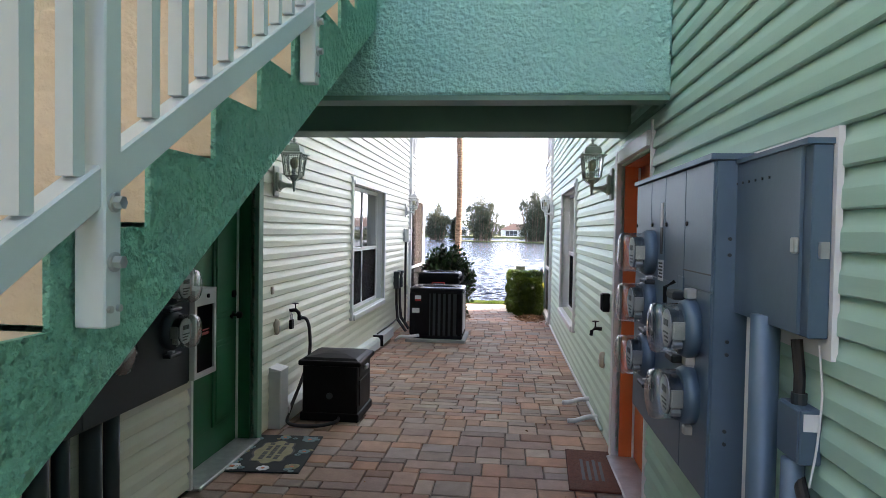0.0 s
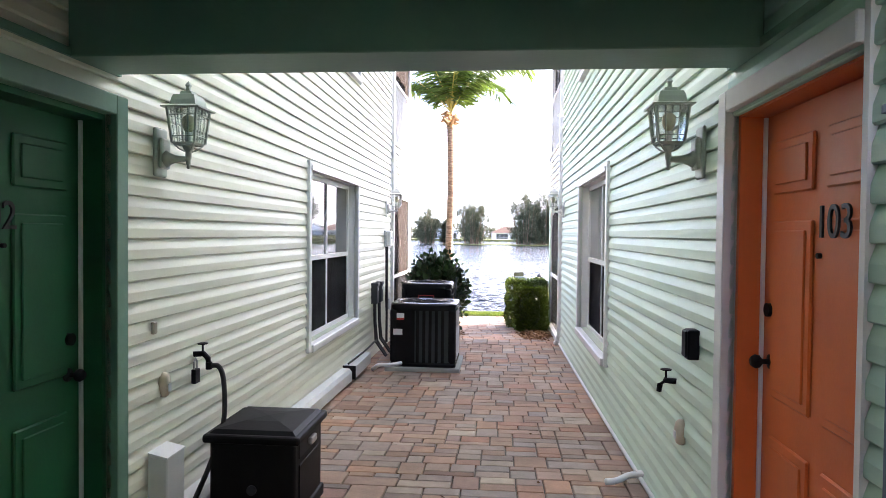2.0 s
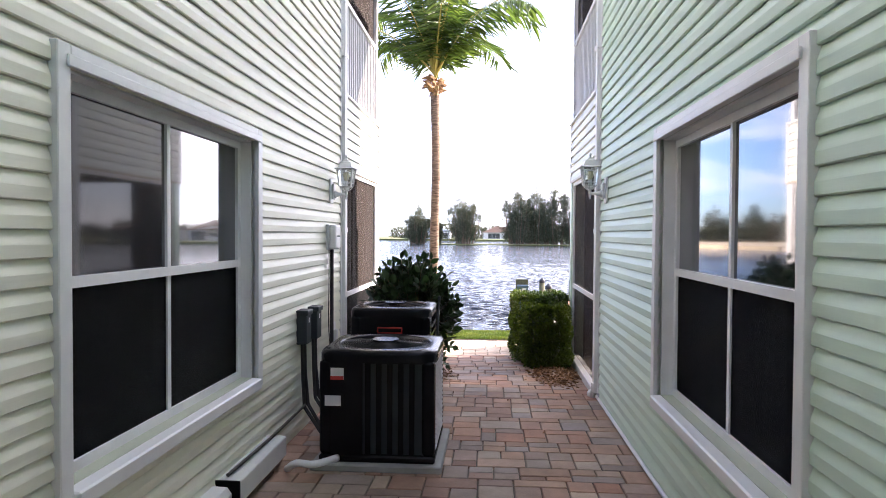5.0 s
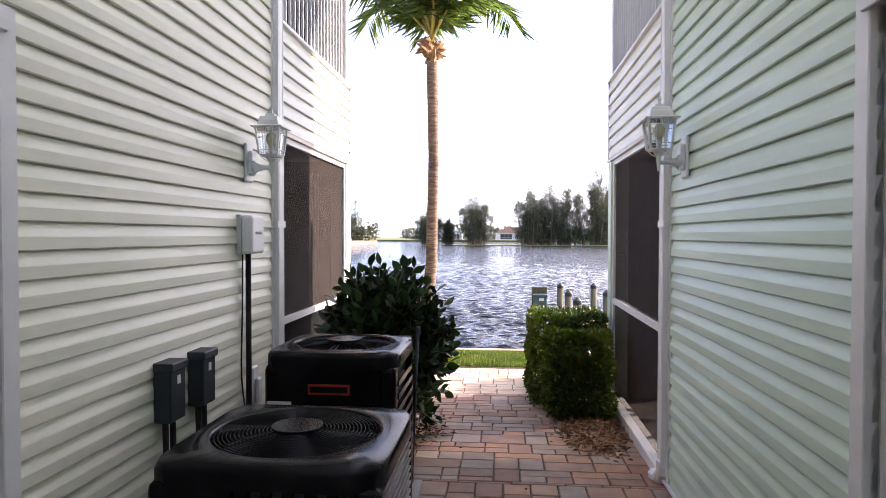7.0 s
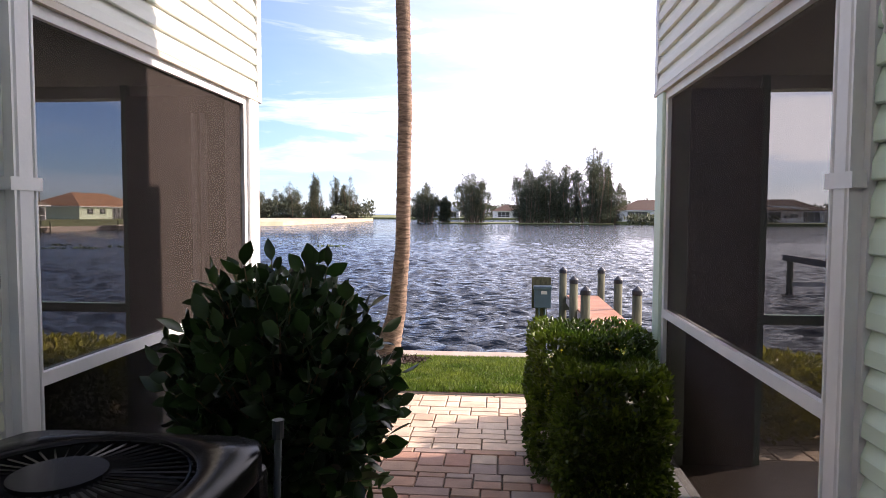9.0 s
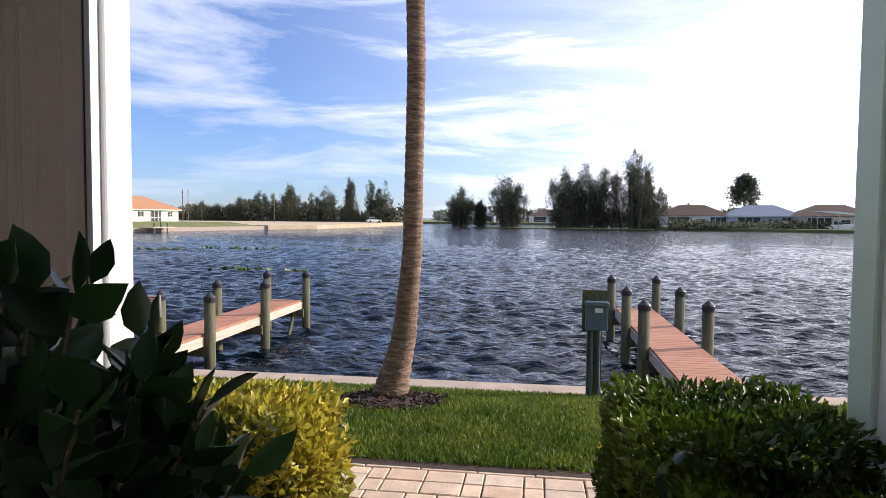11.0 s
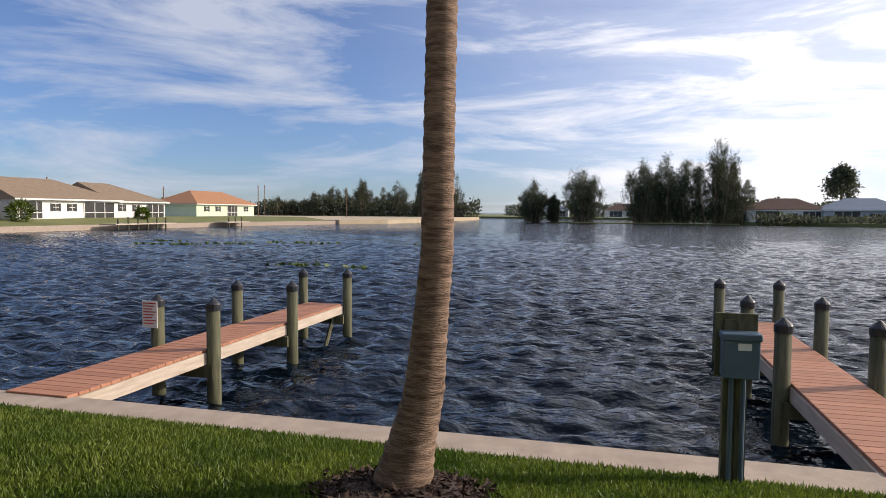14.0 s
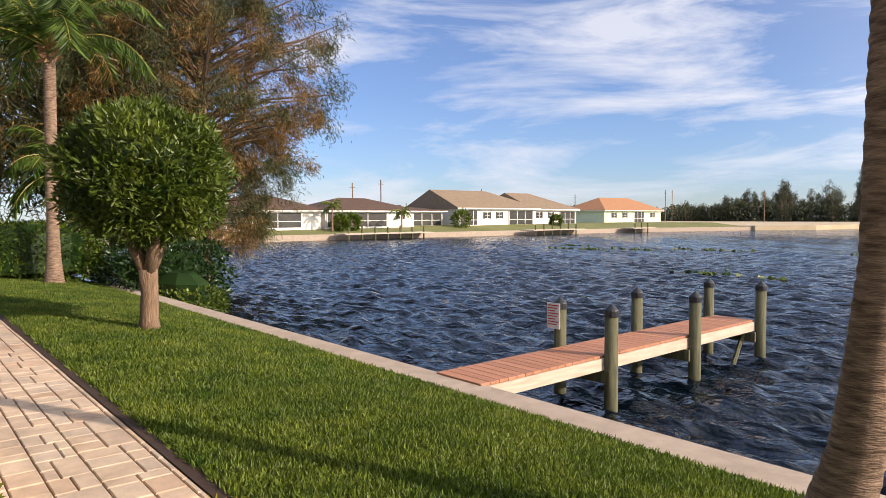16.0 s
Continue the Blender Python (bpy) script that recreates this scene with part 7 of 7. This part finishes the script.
def far_wood(name, x0, x1, y, h, n, seed, label):
    rng = np.random.default_rng(seed)
    x = rng.uniform(x0, x1, n)
    top = h * (0.55 + 0.45 * np.abs(np.sin(x * 0.13 + seed) * np.cos(x * 0.047 + 1)) + 0.1 * np.sin(x * 0.6))
    z = rng.uniform(0, 1, n) ** 0.8 * top - 0.8
    c = np.stack([x, y + rng.normal(size=n) * 3, z], 1)
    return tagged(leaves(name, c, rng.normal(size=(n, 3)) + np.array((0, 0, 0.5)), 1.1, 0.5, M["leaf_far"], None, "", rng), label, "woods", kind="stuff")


far_wood("far_woods", -160, -40, 215, 6.5, 9000, 51, "dark line of trees behind the sandy bank")
far_wood("far_woods", -45, 60, 300, 7.0, 8000, 52, "distant dark line of trees beyond the lake")
far_wood("far_woods", 28, 260, 212, 6.0, 14000, 53, "dark trees behind the far houses")
far_wood("far_shrubs", 30, 62, 166, 1.6, 1500, 54, "shrubs along the far shore")
far_wood("far_shrubs", -170, -76, 92, 4.0, 4000, 55, "trees and shrubs behind the far houses")
pine("far_tree", (56, 200, -0.5), 14, 0.3, 90, 45, 5.5, 0.9, 0.3, ("leaf_far",), "broad dark tree behind the far houses", 140, 0.35, 0.2)

# far boat shelter, car and palm
fs = thing("boat_shelter", (64, 164.5, -1.3), "pale roofed boat shelter on the far shore", "boat shelter")
part("roof", prism([(-4.6, 4.4), (4.6, 3.7), (4.6, 3.85), (0.0, 4.5), (-4.6, 4.55)], "y", -1.8, 1.8), M["house_white"], fs)
for px in (-4.2, 0.0, 4.2):
    for py in (-1.6, 1.6):
        part("post", C(0.12, 5.0, (px, py, 1.4), "z", 8), M["timber"], fs)
part("deck", B((-5.2, 5.2, -1.2, 1.2, 0.45, 0.62)), M["timber"], fs)
fb = thing("motor_boat", (64.5, 164.5, -0.66), "white motor boat under the shelter", "boat")
part("hull", prism([(-3.0, 1.0), (-2.6, 0.05), (2.0, 0.0), (3.4, 1.25), (1.0, 1.1)], "y", -0.95, 0.95), M["house_white"], fb)
part("windscreen", prism([(-0.4, 1.08), (0.5, 1.1), (0.1, 1.7), (-0.4, 1.75)], "y", -0.7, 0.7), M["house_dark"], fb)
car = thing("parked_car", (-46.2, 196.0, -0.45), "white car parked on the sandy bank", "car", rz=35)
part("body", prism([(-2.1, 0.3), (-2.1, 0.85), (-1.0, 0.95), (0.9, 0.92), (2.1, 0.75), (2.1, 0.3)], "y", -0.85, 0.85), M["house_white"], car)
part("cabin", prism([(-1.7, 0.95), (-1.2, 1.42), (0.3, 1.42), (1.0, 0.95)], "y", -0.74, 0.74), M["house_dark"], car)
part("car_roof", B((-1.2, 0.3, -0.7, 0.7, 1.425, 1.48), bevel=0.02), M["house_white"], car)
for px in (-1.35, 1.35):
    for py in (-0.8, 0.8):
        part("wheel", C(0.32, 0.2, (px, py, 0.32), "y", 14), M["rubber"], car)
palm("far_palm", (90, 178, -0.8), (90.4, 178, 7.0), 0.2, 0.14, lambda z: 0.05 * z, 16, 3.0, "far coconut palm beside the houses", 14, rise=(0.0, 0.5, 1.3))

# ---------- grass ----------
def grass(name, x0, x1, y0, y1, n, h, w, seed, label):
    rng = np.random.default_rng(seed)
    x, y = rng.uniform(x0, x1, n), rng.uniform(y0, y1, n)
    z = np.interp(y, (-5, 6.5, 10.8, 13.6, 17.2, 19.0, 20.35), (0, 0, -0.10, -0.12, -0.19, -0.34, -0.585)) - 0.008
    keep = ((x + 1.05) / 0.5) ** 2 + ((y - 19.02) / 0.46) ** 2 > 0.9
    c = np.stack([x, y, z], 1)[keep]
    d_ = rng.normal(size=c.shape) * np.array((0.5, 0.5, 0.15)) + np.array((0, 0, 0.85))
    return tagged(leaves(name, c, d_, h, w, M["grass"], None, "", rng), label, "grass", kind="stuff")


grass("grass", -5.5, 5.0, 17.19, 20.34, 190000, 0.052, 0.011, 61, "short dense green lawn grass")
grass("grass", -20, -5.5, 17.19, 20.34, 130000, 0.055, 0.016, 62, "short dense green lawn grass")
grass("grass", 5.0, 14, 17.19, 20.34, 30000, 0.055, 0.017, 63, "short dense green lawn grass")

# ---------- brick paving ----------
def paving():
    rng = random.Random(7)
    root = tagged(new("pavement"), "red-brown and buff brick paving in mixed sizes", "pavement", kind="structure")
    meshes = {}
    gap = 0.009

    def piece_mesh(w, d):
        key = (round(w, 3), round(d, 3))
        if key not in meshes:
            bm = B((gap / 2, w - gap / 2, gap / 2, d - gap / 2, -0.03, 0.0))
            top = [e for e in bm.edges if all(v.co.z > -0.001 for v in e.verts)]
            bmesh.ops.bevel(bm, geom=top, offset=0.005, segments=1, affect="EDGES")
            me = bpy.data.meshes.new("brick")
            bm.to_mesh(me)
            bm.free()
            me.materials.append(M["paver"])
            meshes[key] = me
        return meshes[key]
    V, F = [], []
    made = 0

    def lay(x, y, w, d):
        nonlocal made
        z = ground_z(y + d / 2) + rng.uniform(-0.002, 0.002)
        tilt = (ground_z(y + d) - ground_z(y)) / d
        if made < 300 and 4.9 < y < 8.4 and -1.36 < x < 1.31:
            o = new("brick", piece_mesh(w, d))
            o.matrix_basis = pose(x, y, z, math.degrees(math.atan(tilt)))
            o.parent = root
            made += 1
            return
        b, e, g = len(V), 0.005, gap / 2
        x0, x1, y0, y1 = x + g, x + w - g, y + g, y + d - g
        for xx, yy, zz in ((x0, y0, -0.03), (x1, y0, -0.03), (x1, y1, -0.03), (x0, y1, -0.03), (x0, y0, -e), (x1, y0, -e), (x1, y1, -e), (x0, y1, -e), (x0 + e, y0 + e, 0), (x1 - e, y0 + e, 0), (x1 - e, y1 - e, 0), (x0 + e, y1 - e, 0)):
            V.append((xx, yy, z + zz + (yy - y - d / 2) * tilt))
        for k in range(4):
            m = (k + 1) % 4
            F.append((b + k, b + m, b + 4 + m, b + 4 + k))
            F.append((b + 4 + k, b + 4 + m, b + 8 + m, b + 8 + k))
        F.append((b + 8, b + 9, b + 10, b + 11))

    def strip(x0, x1, y0, y1):
        y = y0
        while y < y1 - 0.02:
            d = min(rng.choice((0.23, 0.23, 0.345)), y1 - y)
            x = x0
            w = rng.uniform(0.1, 0.23)
            while x < x1 - 0.02:
                if x + w > x1 - 0.06:
                    w = x1 - x
                kind = rng.random()
                if d < 0.15:
                    lay(x, y, w, d)
                elif w > 0.3:
                    t = d * rng.choice((0.5, 0.5, 1 / 3, 2 / 3))
                    a = w * rng.choice((0.5, 0.5, 1 / 3))
                    for yy, dd, split in ((y, t, kind < 0.6), (y + t, d - t, kind > 0.35)):
                        if split:
                            lay(x, yy, a, dd)
                            lay(x + a, yy, w - a, dd)
                        else:
                            lay(x, yy, w, dd)
                elif d > 0.3 or kind < 0.55:
                    t = d * (0.5 if kind < 0.6 else 1 / 3 if kind < 0.8 else 2 / 3)
                    lay(x, y, w, t)
                    lay(x, y + t, w, d - t)
                else:
                    lay(x, y, w, d)
                x += w
                w = rng.choice((0.175, 0.23, 0.345, 0.345))
            y += d
    strip(-1.36, 1.31, 5.0, 13.2)
    strip(-1.36, 1.31, -1.4, 5.0)
    strip(-1.36, 1.31, 13.2, 15.7)
    rest = part_raw("brick_field", V, F, M["paver_far"], root)
    rest["kind"] = "stuff"
    rest["label"] = "brick paving further along"
    V.clear()
    F.clear()
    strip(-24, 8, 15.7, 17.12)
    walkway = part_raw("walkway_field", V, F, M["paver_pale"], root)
    walkway["kind"] = "stuff"
    walkway["label"] = "pale sunlit brick walkway beside the lawn"
    return root


paving()
